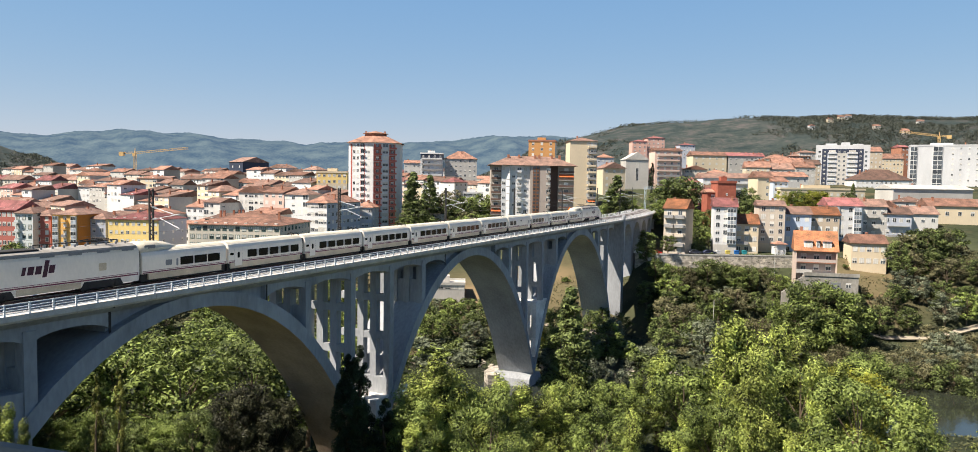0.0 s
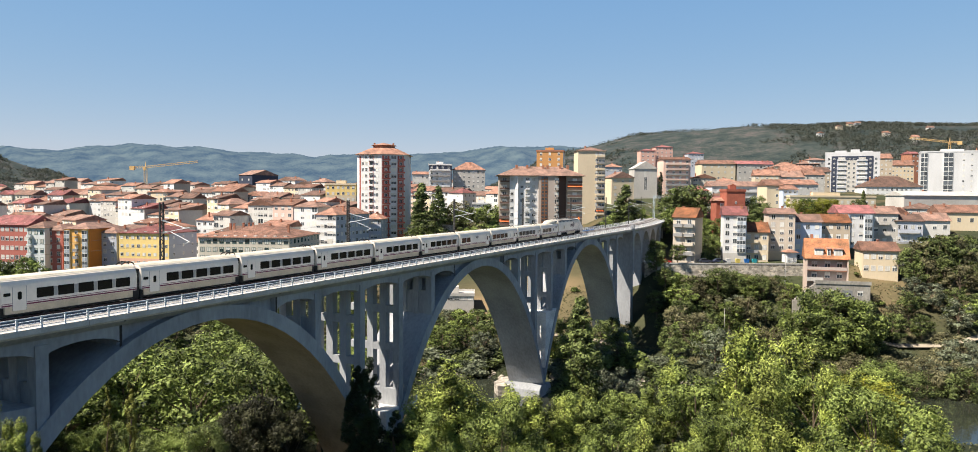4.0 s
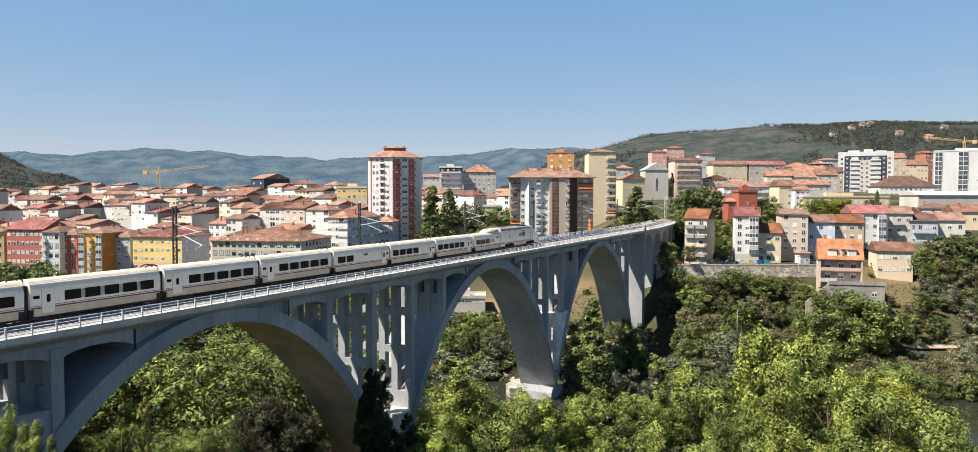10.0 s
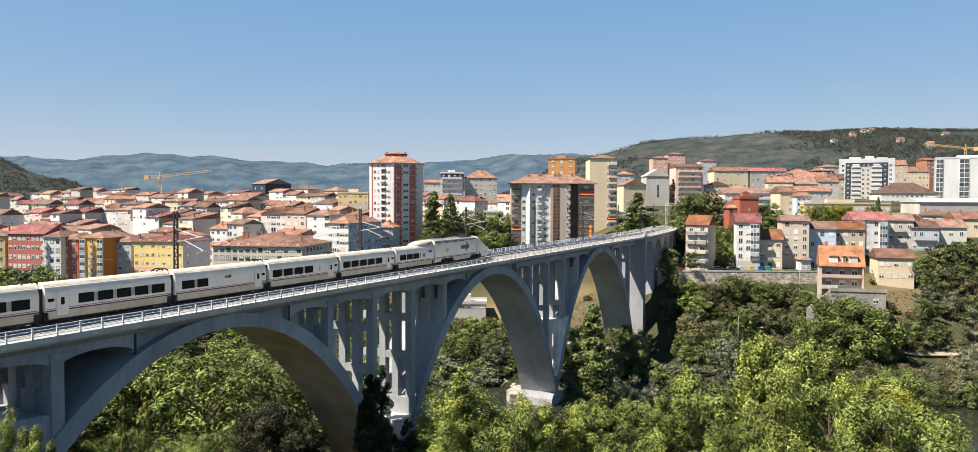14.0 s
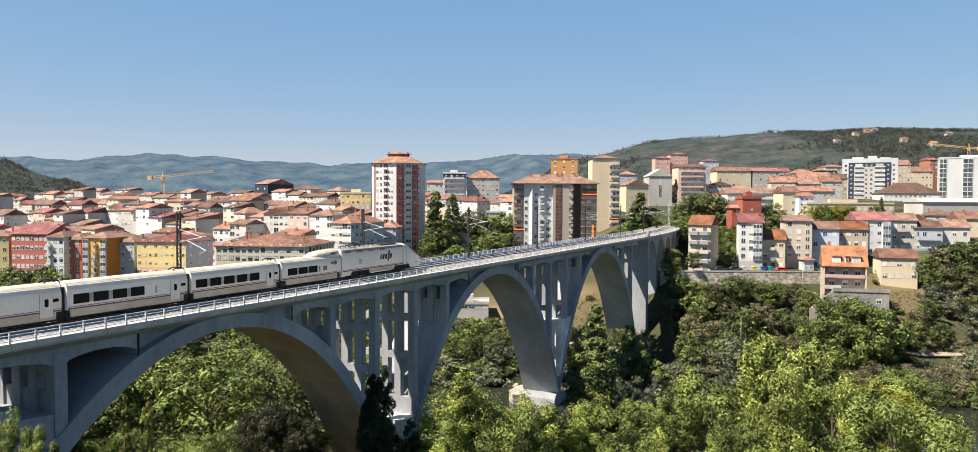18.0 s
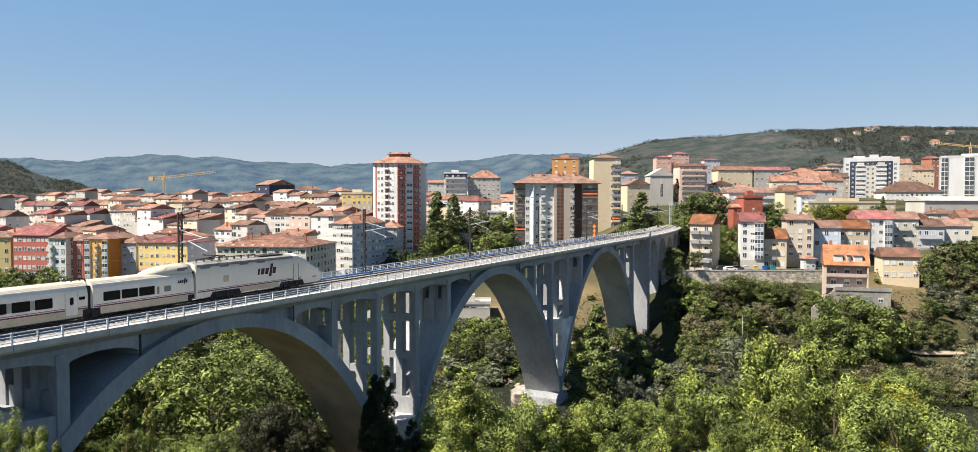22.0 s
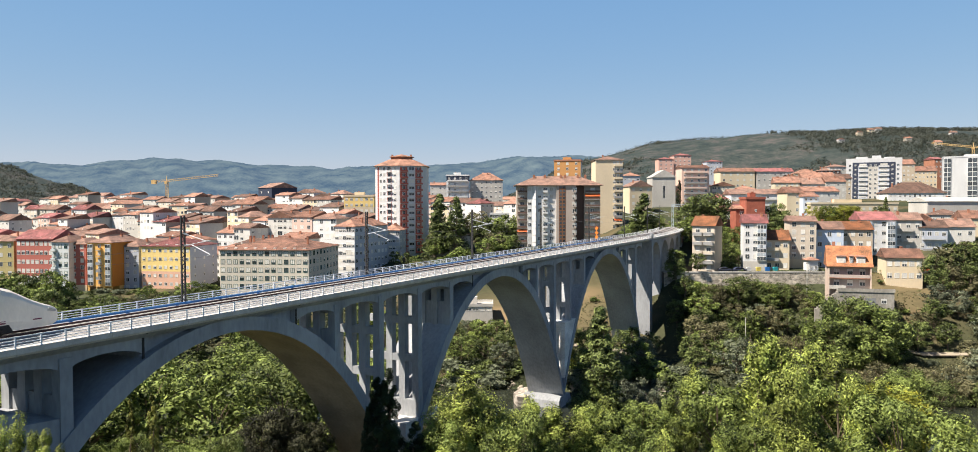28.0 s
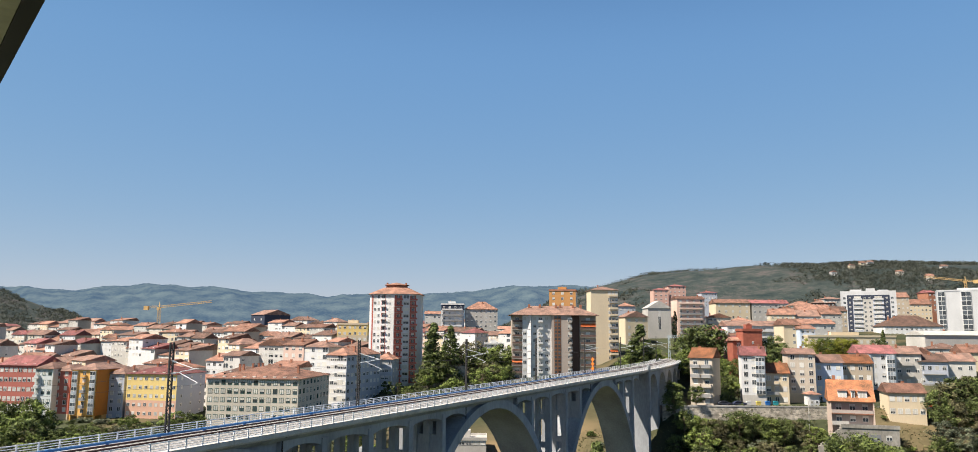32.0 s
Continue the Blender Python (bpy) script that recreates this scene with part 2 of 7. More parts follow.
def prism(bm, poly, a0, a1, axis="y", mi=0):
    """A polygon in (x, z) drawn out along y, in (y, z) along x, or in (x, y) along z."""
    def put(p, a):
        return {"y": (p[0], a, p[1]), "x": (a, p[0], p[1]), "z": (p[0], p[1], a)}[axis]
    A = [bm.verts.new(put(p, a0)) for p in poly]
    B = [bm.verts.new(put(p, a1)) for p in poly]
    k = len(poly)
    faces = [bm.faces.new(A), bm.faces.new(B[::-1])]
    for i in range(k):
        faces.append(bm.faces.new((A[i], B[i], B[(i + 1) % k], A[(i + 1) % k])))
    for f in faces:
        f.material_index = mi


def rod(bm, p, q, r, sides=6, r2=None, mi=0):
    p, q = Vector(p), Vector(q)
    d = (q - p).normalized()
    s = d.orthogonal().normalized()
    t = d.cross(s)
    r2 = r if r2 is None else r2
    A, B = [], []
    for i in range(sides):
        a = 2 * math.pi * i / sides
        o = s * math.cos(a) + t * math.sin(a)
        A.append(bm.verts.new(p + o * r))
        B.append(bm.verts.new(q + o * r2))
    for i in range(sides):
        bm.faces.new((A[i], A[(i + 1) % sides], B[(i + 1) % sides], B[i])).material_index = mi
    bm.faces.new(A[::-1]).material_index = mi
    bm.faces.new(B).material_index = mi


def mesh_of(name, bm, *mats, smooth=False):
    bmesh.ops.recalc_face_normals(bm, faces=bm.faces)
    me = bpy.data.meshes.new(name)
    bm.to_mesh(me)
    bm.free()
    for m in mats:
        me.materials.append(m)
    if smooth:
        me.shade_smooth()
    return me


def part(name, bm, material, parent=None, label="", m=None, smooth=False):
    """Links a bmesh, or a finished mesh, as one mesh object under a thing."""
    if isinstance(bm, bmesh.types.BMesh):
        mats = material if isinstance(material, (list, tuple)) else [material]
        bm = mesh_of(name, bm, *mats, smooth=smooth)
    ob = new(name, bm)
    if parent is not None:
        ob.parent = parent
    if m is not None:
        ob.matrix_basis = m
    if label:
        ob["label"] = label
    return ob


def thing(name, m, label, category, group="", kind=""):
    ob = new(name)
    ob.matrix_basis = m
    ob.empty_display_size = 0.5
    return tagged(ob, label, category, group, kind)


def smooth01(a, b, x):
    t = min(1.0, max(0.0, (x - a) / (b - a)))
    return t * t * (3 - 2 * t)


# ---------------------------------------------------------------- ground
def river_y(x):
    return 165 - 0.25 * x + 6 * math.sin(x / 90)


def bump_at(x, c, w):
    return math.exp(-((x - c) / w) ** 2)


def ground_z(x, y):
    q = y - river_y(x)
    n = noise.noise((x * 0.03, y * 0.03, 1.0))
    if q < 0:
        k = -q
        z = -2.5 + 4.5 * smooth01(15, 25, k) + 32 * smooth01(60, 165, k) + 0.7 * n
        z += 20 * smooth01(400, 2500, k)
        return z
    right = smooth01(48, 66, x - 0.05 * (y - 250))
    z = -2.5 + 5 * smooth01(9, 17, q)
    s0 = 30 + 28 * smooth01(-60, 20, x)
    left_z = (9 + 9 * smooth01(5, 30, x)) * smooth01(s0, s0 + 50, q) + 11 * smooth01(95, 190, q) * (1 - 0.6 * smooth01(5, 30, x)) + 13 * smooth01(150, 420, q)
    right_z = 19 * smooth01(48, 92, q) + 10 * smooth01(105, 180, q) + 16 * smooth01(180, 420, q)
    if 60 < x < 113:
        right_z -= 10.0 * (1 - smooth01(240.5, 243.5, y)) * smooth01(60, 66, x)
    elif 113 <= x < 160:
        right_z -= 4.0 * (1 - smooth01(228, 234, y)) * (1 - smooth01(150, 160, x))
    z += left_z + (right_z - left_z) * right
    z += 0.8 * n * smooth01(20, 30, q) * (1 - smooth01(500, 800, y))
    # hollow round the foot of the tall pier
    z -= 5.0 * bump_at(x, 52, 9) * bump_at(y, 222, 14)
    d = math.hypot(x, y)
    a = x / max(y, 1.0)
    wob = noise.noise((a * 9, 0.3, 2.0)) * 0.6 + noise.noise((a * 26, 0.7, 5.0)) * 0.3
    # scrubby hill on the far right, rising behind the town
    hill = float(np.interp(a, (-0.05, 0.0, 0.06, 0.10, 0.147, 0.179, 0.211, 0.275, 0.34, 0.45, 0.523, 0.574, 0.65), (0, 6, 42, 68, 91, 102, 112, 119, 124, 123, 127, 123, 118)))
    rough = noise.noise((x * 0.004, y * 0.004, 3.3)) + 0.4 * noise.noise((x * 0.011, y * 0.011, 6.1))
    z += (hill + 3 * wob) * smooth01(850, 1500, d + 60 * rough)
    # nearer spur at the far left
    spur = float(np.interp(a, (-0.66, -0.635, -0.616, -0.60, -0.58, -0.558, -0.541, -0.522, -0.49), (71, 68, 58, 45, 42, 40, 34, 22, 0)))
    z += spur * smooth01(900, 1400, d) * (1 - smooth01(2000, 2300, d))
    return z


def dryness(x, y):
    """Where the slopes are bare: the terrace under the third arch, the cut bank below the houses, the stony hill."""
    n = 0.5 + 0.5 * noise.noise((x * 0.06, y * 0.06, 9.0))
    v = 0.55 * bump_at(x, 12, 28) * bump_at(y, 242, 26)
    v = max(v, 0.45 * bump_at(x, 137, 16) * bump_at(y, 226, 14))
    if y > 800 and x > 0:
        v = max(v, 0.55 * bump_at(x / y, 0.26, 0.09) * n)
    return min(1.0, v * (0.75 + 0.5 * n))


def ground():
    def axis(lo, hi, fine, far):
        out, p = [], 0.0
        while p < far:
            out.append(p)
            p += fine if p < hi else fine * (1 + (p - hi) / 60)
        return out
    ys = [-v for v in axis(0, 120, 8, 4300)[:0:-1]] + axis(0, 420, 5, 4700)
    half = axis(0, 260, 5, 4700)
    xs = [-v for v in half[:0:-1]] + half
    verts = [(x, y, ground_z(x, y)) for y in ys for x in xs]
    w = len(xs)
    faces = [(j * w + i, j * w + i + 1, (j + 1) * w + i + 1, (j + 1) * w + i) for j in range(len(ys) - 1) for i in range(w - 1)]
    me = bpy.data.meshes.new("ground")
    me.from_pydata(verts, [], faces)
    dry = me.attributes.new("dry", "FLOAT", "POINT")
    dry.data.foreach_set("value", [dryness(x, y) for x, y, z in verts])
    m = mat("ground_cover", (0.060, 0.068, 0.036), 0.95, 0.5, 0.03, 0.5, tint=(0.026, 0.033, 0.018), spec=0.1)
    nt = m.node_tree
    n, ln = nt.nodes, nt.links
    # dry grass and bare earth in patches between the green
    tc = n.new("ShaderNodeTexCoord")
    ns = n.new("ShaderNodeTexNoise")
    ns.inputs["Scale"].default_value, ns.inputs["Detail"].default_value = 0.011, 6
    ln.new(tc.outputs["Object"], ns.inputs["Vector"])
    rp = n.new("ShaderNodeValToRGB")
    rp.color_ramp.elements[0].position, rp.color_ramp.elements[1].position = 0.52, 0.64
    ln.new(ns.outputs[0], rp.inputs[0])
    mx = n.new("ShaderNodeMix")
    mx.data_type = "RGBA"
    bs = n["Principled BSDF"]
    src = bs.inputs["Base Color"].links[0].from_socket
    at = n.new("ShaderNodeAttribute")
    at.attribute_name = "dry"
    mxf = n.new("ShaderNodeMath")
    mxf.operation = "MULTIPLY"
    ns.inputs["Scale"].default_value = 0.05
    ln.new(rp.outputs[0], mxf.inputs[0])
    mxf.inputs[1].default_value = 0.3
    ad = n.new("ShaderNodeMath")
    ad.operation, ad.use_clamp = "ADD", True
    ln.new(at.outputs["Fac"], ad.inputs[0])
    ln.new(mxf.outputs[0], ad.inputs[1])
    ln.new(ad.outputs[0], mx.inputs[0])
    ln.new(src, mx.inputs[6])
    mx.inputs[7].default_value = (0.26, 0.185, 0.105, 1)
    ln.new(mx.outputs[2], bs.inputs["Base Color"])
    # grey-green heath on the hills, its colours cooled for the haze of distance
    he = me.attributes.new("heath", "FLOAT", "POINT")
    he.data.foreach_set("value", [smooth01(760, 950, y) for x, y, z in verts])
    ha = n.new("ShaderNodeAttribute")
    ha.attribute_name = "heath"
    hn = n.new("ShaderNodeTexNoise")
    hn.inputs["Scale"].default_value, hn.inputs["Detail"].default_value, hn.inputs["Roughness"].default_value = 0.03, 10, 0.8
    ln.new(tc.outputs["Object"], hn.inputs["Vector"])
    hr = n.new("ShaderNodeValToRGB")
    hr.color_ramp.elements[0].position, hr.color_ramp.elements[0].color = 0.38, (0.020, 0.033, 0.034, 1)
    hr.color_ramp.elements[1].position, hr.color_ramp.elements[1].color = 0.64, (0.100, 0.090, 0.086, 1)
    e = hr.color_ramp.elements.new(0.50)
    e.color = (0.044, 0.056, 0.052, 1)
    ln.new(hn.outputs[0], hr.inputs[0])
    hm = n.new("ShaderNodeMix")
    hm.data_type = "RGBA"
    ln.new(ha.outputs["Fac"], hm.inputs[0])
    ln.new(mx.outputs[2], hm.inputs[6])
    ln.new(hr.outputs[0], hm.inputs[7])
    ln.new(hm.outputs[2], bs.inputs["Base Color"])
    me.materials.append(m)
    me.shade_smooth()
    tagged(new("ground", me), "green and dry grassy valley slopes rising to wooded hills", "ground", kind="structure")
    # the river
    bm = bmesh.new()
    prev = None
    for i in range(61):
        x = -900 + i * 30
        c = river_y(x)
        row = [bm.verts.new((x, c + o, 0.0)) for o in (-24, 24)]
        if prev:
            bm.faces.new((prev[0], row[0], row[1], prev[1]))
        prev = row
    water = mat("river_water", (0.030, 0.035, 0.025), 0.07, 0.3, 0.1, 1.2, 0.015, spec=0.6)
    tagged(part("water", bm, water), "dark slow river between wooded banks", "river", kind="structure")


ground()


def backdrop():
    """The long horizon hills, with blue summer haze put into colour and glow."""
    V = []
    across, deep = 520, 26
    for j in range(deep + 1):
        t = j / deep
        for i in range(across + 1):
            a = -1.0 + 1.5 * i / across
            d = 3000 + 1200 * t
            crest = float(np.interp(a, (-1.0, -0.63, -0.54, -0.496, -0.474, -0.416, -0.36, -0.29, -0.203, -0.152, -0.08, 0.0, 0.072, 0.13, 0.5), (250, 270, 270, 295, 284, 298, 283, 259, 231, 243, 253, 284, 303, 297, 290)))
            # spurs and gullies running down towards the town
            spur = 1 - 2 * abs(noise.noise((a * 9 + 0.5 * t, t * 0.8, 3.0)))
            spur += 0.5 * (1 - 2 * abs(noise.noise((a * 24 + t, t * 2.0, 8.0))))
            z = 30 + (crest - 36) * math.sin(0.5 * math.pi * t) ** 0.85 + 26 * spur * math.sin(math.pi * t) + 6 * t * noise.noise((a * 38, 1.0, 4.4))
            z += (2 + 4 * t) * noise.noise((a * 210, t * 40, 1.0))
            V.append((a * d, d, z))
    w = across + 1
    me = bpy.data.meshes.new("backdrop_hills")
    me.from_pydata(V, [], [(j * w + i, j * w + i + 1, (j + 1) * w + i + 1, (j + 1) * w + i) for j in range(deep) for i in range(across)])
    me.shade_smooth()
    m = mat("haze_glow_hills", (0.060, 0.076, 0.062), 1.0, 0.5, 0.011, 0.10, tint=(0.006, 0.014, 0.016), spec=0.0)
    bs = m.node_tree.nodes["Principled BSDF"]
    # the haze of distance is painted in as a faint blue emission
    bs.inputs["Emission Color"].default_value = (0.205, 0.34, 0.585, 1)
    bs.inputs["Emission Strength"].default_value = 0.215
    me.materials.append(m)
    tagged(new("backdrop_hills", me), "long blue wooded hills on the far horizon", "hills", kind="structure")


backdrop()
# ---------------------------------------------------------------- the viaduct
# local axes: x along the deck, y across it (0 is the nearer railing), z up from the deck's edge
BRIDGE = pose(-35.63, 56.02, 33.0, 0, -0.189, 63.635)
CURVE_U, CURVE_R = 190.0, 500.0
CROWNS = (22.1, 86.1, 149.8)
W0, W1 = 0.55, 8.85   # arch rings; the walls above stand back from them
ROWS = ((0.75, 1.85), (3.1, 4.2), (5.3, 6.4), (7.55, 8.65))
TRACK_W, RAIL_Z = 4.65, 0.45


def extra(s):
    """The arch ring's upper edge, s metres from the crown."""
    return -0.84 - 0.0201 * s * s - 8.9e-6 * s ** 4


def intra(s):
    return -2.27 - 0.0239 * s * s - 5.2e-6 * s ** 4


def bp(u, w, z=0.0):
    """A point of the deck: straight, then bending away to the left."""
    if u <= CURVE_U:
        return (u, w, z)
    a = (u - CURVE_U) / CURVE_R
    return (CURVE_U + (CURVE_R - w) * math.sin(a), CURVE_R - (CURVE_R - w) * math.cos(a), z)


def sweep(bm, profile, stations, mi=0):
    rings = [[bm.verts.new(bp(u, w, z)) for w, z in profile] for u in stations]
    k = len(profile)
    for a, b in zip(rings, rings[1:]):
        for i in range(k):
            bm.faces.new((a[i], a[(i + 1) % k], b[(i + 1) % k], b[i])).material_index = mi
    bm.faces.new(rings[0][::-1]).material_index = mi
    bm.faces.new(rings[-1]).material_index = mi


def stations(u0, u1, curve_step=6.0):
    out = [u0]
    if u0 < CURVE_U < u1:
        out.append(CURVE_U)
    while u1 > CURVE_U and out[-1] + curve_step < u1 and out[-1] >= CURVE_U:
        out.append(out[-1] + curve_step)
    return out + [u1]


U_LO, U_HI = -262.0, 300.0


def viaduct():
    v = thing("railway_viaduct", BRIDGE, "tall grey concrete railway viaduct with three great arches", "viaduct")
    bm = bmesh.new()
    sweep(bm, [(0.35, -0.02), (0.35, -0.75), (0.8, -1.15), (8.6, -1.15), (9.05, -0.75), (9.05, -0.02)], stations(-40, U_HI))
    part("deck_slab", bm, M_CONC, v)
    for name, a, b in (("cornice", -0.2, 0.55), ("cornice", 8.85, 9.6)):
        # cast in lengths, with an open joint between them
        u = -40.0
        while u < U_HI - 1:
            e = min(u + 8.0, U_HI)
            bm = bmesh.new()
            lip = [(a, 0.0), (a, -0.42), (a + 0.12, -0.60), (b, -0.60), (b, 0.0)] if a < 1 else [(a, 0.0), (a, -0.6), (b - 0.12, -0.6), (b, -0.42), (b, 0.0)]
            sweep(bm, lip, stations(u + 0.02, e - 0.02, 4.0))
            part(name, bm, M_CORNICE, v)
            u = e
    n = 28
    for c in CROWNS:
        span = [-31.8 + 63.6 * i / n for i in range(n + 1)]
        low = [(c + s, intra(s)) for s in span]
        top = [(c + s, extra(s)) for s in span]
        bm = bmesh.new()
        prism(bm, low + top[::-1], W0, W1)
        bmesh.ops.recalc_face_normals(bm, faces=bm.faces)
        for f in bm.faces:
            if f.normal.z < -0.05 and abs(f.normal.y) < 0.5:
                f.material_index = 1
        part("arch_ring", bm, [M_CONC, M_CONC_IN if c < 50 else M_CONC], v, "curved concrete arch ring with a dark underside")
        # solid spandrel over the crown
        mid = [-10.2 + 20.4 * i / 12 for i in range(13)]
        bm = bmesh.new()
        prism(bm, [(c + s, extra(s) - 0.25) for s in mid] + [(c + 10.2, -0.76), (c - 10.2, -0.76)], 1.55, 7.85)
        part("crown_spandrel", bm, M_CONC, v)
        for s in (-10.2, 10.2):
            bm = bmesh.new()
            box(bm, c + s - 0.10, c + s + 0.10, 0.335, 0.36, -0.76, -0.61)
            box(bm, c + s - 0.12, c + s + 0.12, 0.88, 0.93, -3.3, -1.15)
            part("expansion_joint", bm, M_UNDER, v, "dark open joint in the concrete")
        for s in (-17.6, 17.6, -27.1, 27.1):
            foot = extra(s)
            for a, b in ROWS:
                bm = bmesh.new()
                box(bm, c + s - 0.55, c + s + 0.55, a + 0.02, b - 0.02, foot - 0.6, -1.6)
                part("column", bm, M_CONC, v)
            if abs(s) < 20:
                bm = bmesh.new()
                box(bm, c + s - 0.35, c + s + 0.35, 1.0, 8.4, foot - 0.5, -4.7)
                part("cross_wall", bm, M_CONC, v)
            else:
                bm = bmesh.new()
                box(bm, c + s - 0.62, c + s + 0.62, 0.8, 8.6, foot - 0.9, foot + 2.4)
                part("cross_wall", bm, M_CONC, v)
                for z in (-6.3, -11.9):
                    bm = bmesh.new()
                    box(bm, c + s - 0.52, c + s + 0.52, 1.5, 9.3, z - 0.55, z + 0.5)
                    part("cross_beam", bm, M_CONC, v)
    for c in CROWNS:
        # added wall: closes the first bay's far side before each crown, keeping it dark
        bm = bmesh.new()
        box(bm, c - 17.0, c - 9.0, 7.9, 8.4, -9.5, -2.0)
        part("spandrel_wall", bm, M_CONC, v)
    bays = []
    for c in CROWNS:
        bays += [(c - 17.6, c - 10.0, True), (c + 10.0, c + 17.6, True), (c - 27.1, c - 17.6, False), (c + 17.6, c + 27.1, False)]
    bays += [(c + 27.1, c + 36.9, False) for c in CROWNS[:2]] + [(-14.7, -4.9, False), (-27, -14.7, False), (177.3, 184.0, False)]
    for a, b, half in bays:
        pts = []
        for i in range(9):
            t = i / 8
            rise = 1 - (2 * t - 1) ** 2
            pts.append((a + (b - a) * t, -2.75 + 0.85 * rise ** 0.7))
        bm = bmesh.new()
        prism(bm, pts + [(b, -0.78), (a, -0.78)], 0.92, 8.48)
        part("small_vault", bm, M_CONC, v)
    for c in (54.2, 118.2):
        # solid haunch between the arches, from which the columns rise, painted sunlit pale
        bm = bmesh.new()
        top, run = (-20.5, 4.2) if c < 100 else (-15.4, 8.0)
        prism(bm, [(c + 0.8, top), (c + run, top), (c + 0.8, -27.6)], 0.75, 8.65)
        part("haunch", bm, M_SUNLIT_TONE, v, "pale haunch between two arches, sunlight put into its colour")
        bm = bmesh.new()
        prism(bm, [(c - 2.6, -30.9), (c + 3.0, -31.3), (c + 3.6, -32.2), (c + 4.2, -36), (c - 4.2, -36), (c - 3.4, -31.8)], 0.45, 8.95)
        part("pier_base", bm, M_CONC, v, "pale stained concrete pier base at the water")
        bm = bmesh.new()
        prism(bm, [(c - 5.6, 9.3), (c - 4.4, 7.6), (c + 4.4, 7.6), (c + 5.6, 9.3), (c + 2.5, 11.6), (c - 2.5, 11.6)], -36, -31.2, "z")
        part("cutwater", bm, M_STONE, v, "pale stone cutwater at the pier foot")
    # the near abutment: a plinth under the first columns, and the solid wall below it
    bm = bmesh.new()
    prism(bm, [(-5.6, -5.0), (0.6, -5.15), (0.6, -6.3), (-0.2, -36), (-6.4, -36)], 0.62, 8.78)
    part("abutment", bm, M_CONC, v, "stepped concrete abutment under the first columns")
    bm = bmesh.new()
    prism(bm, [(0.62, -6.2), (4.6, -6.5), (4.6, -14), (0.62, -14)], 0.9, 8.5)
    part("abutment", bm, M_CONC, v)
    # the tall pier where the straight part ends
    for u, wd in ((193.6, 2.6),):
        bm = bmesh.new()
        prism(bm, [(u - wd / 2, -0.8), (u + wd / 2, -0.8), (u + wd / 2 + 0.35, -34), (u - wd / 2 - 0.05, -34)], 0.55, 8.9)
        part("tall_pier", bm, M_CONC, v)
    for u in (192.0,):
        bm = bmesh.new()
        box(bm, u - 0.7, u + 0.7, -0.35, 0.5, -14, 1.3)
        part("pilaster", bm, M_CONC, v, "concrete pilaster rising to the railing")
    # round-arched approach on the curve
    u, pitch = 192.8, 14.5
    while u + pitch < U_HI:
        bm = bmesh.new()
        k = 12
        r = (pitch - 2.0) / 2
        arc = [(u + pitch / 2 - r * math.cos(math.pi * i / k), -7.6 + 6.0 * math.sin(math.pi * i / k)) for i in range(k + 1)]
        poly = [(u + 0.02, -7.6)] + arc + [(u + pitch - 0.02, -7.6), (u + pitch - 0.02, -0.8), (u + 0.02, -0.8)]
        A = [bm.verts.new(bp(p[0], W0, p[1])) for p in poly]
        B = [bm.verts.new(bp(p[0], W1, p[1])) for p in poly]
        bm.faces.new(A)
        bm.faces.new(B[::-1])
        for i in range(len(poly)):
            j = (i + 1) % len(poly)
            bm.faces.new((A[i], B[i], B[j], A[j]))
        part("approach_arch", bm, M_CONC, v)
        bm = bmesh.new()
        x0, y0, _ = bp(u + pitch, 0)
        a = (u + pitch - CURVE_U) / CURVE_R
        prism(bm, [(-1.0, -7.62), (1.0, -7.62), (1.5, -36), (-1.5, -36)], W0 - 0.05, W1 + 0.05)
        part("approach_pier", bm, M_CONC, v, m=pose(x0, y0, 0, 0, 0, math.degrees(a)))
        u += pitch
    return v


def railing(w, u0, u1, label):
    r = thing("bridge_railing", BRIDGE, label, "railing", "railings of the viaduct")
    bm = bmesh.new()
    box(bm, -0.06, 0.06, -0.05, 0.05, -0.01, 0.93)
    box(bm, -0.10, 0.10, -0.09, 0.09, -0.005, 0.03)
    post = mesh_of("post", bm, M_WHITE_STEEL)
    u = u0
    while u < u1:
        x, y, _ = bp(u, w)
        a = max(0, (u - CURVE_U) / CURVE_R)
        part("post", post, None, r, m=pose(x, y, 0, 0, 0, math.degrees(a)))
        u += 2.0
    for z, h in ((0.87, 0.045), (0.62, 0.026), (0.40, 0.026), (0.19, 0.026)):
        bm = bmesh.new()
        sweep(bm, [(w - 0.035, z - h), (w + 0.035, z - h), (w + 0.035, z + h), (w - 0.035, z + h)], stations(u0, u1, 4))
        part("rail_bar", bm, M_WHITE_STEEL, r)
    return r


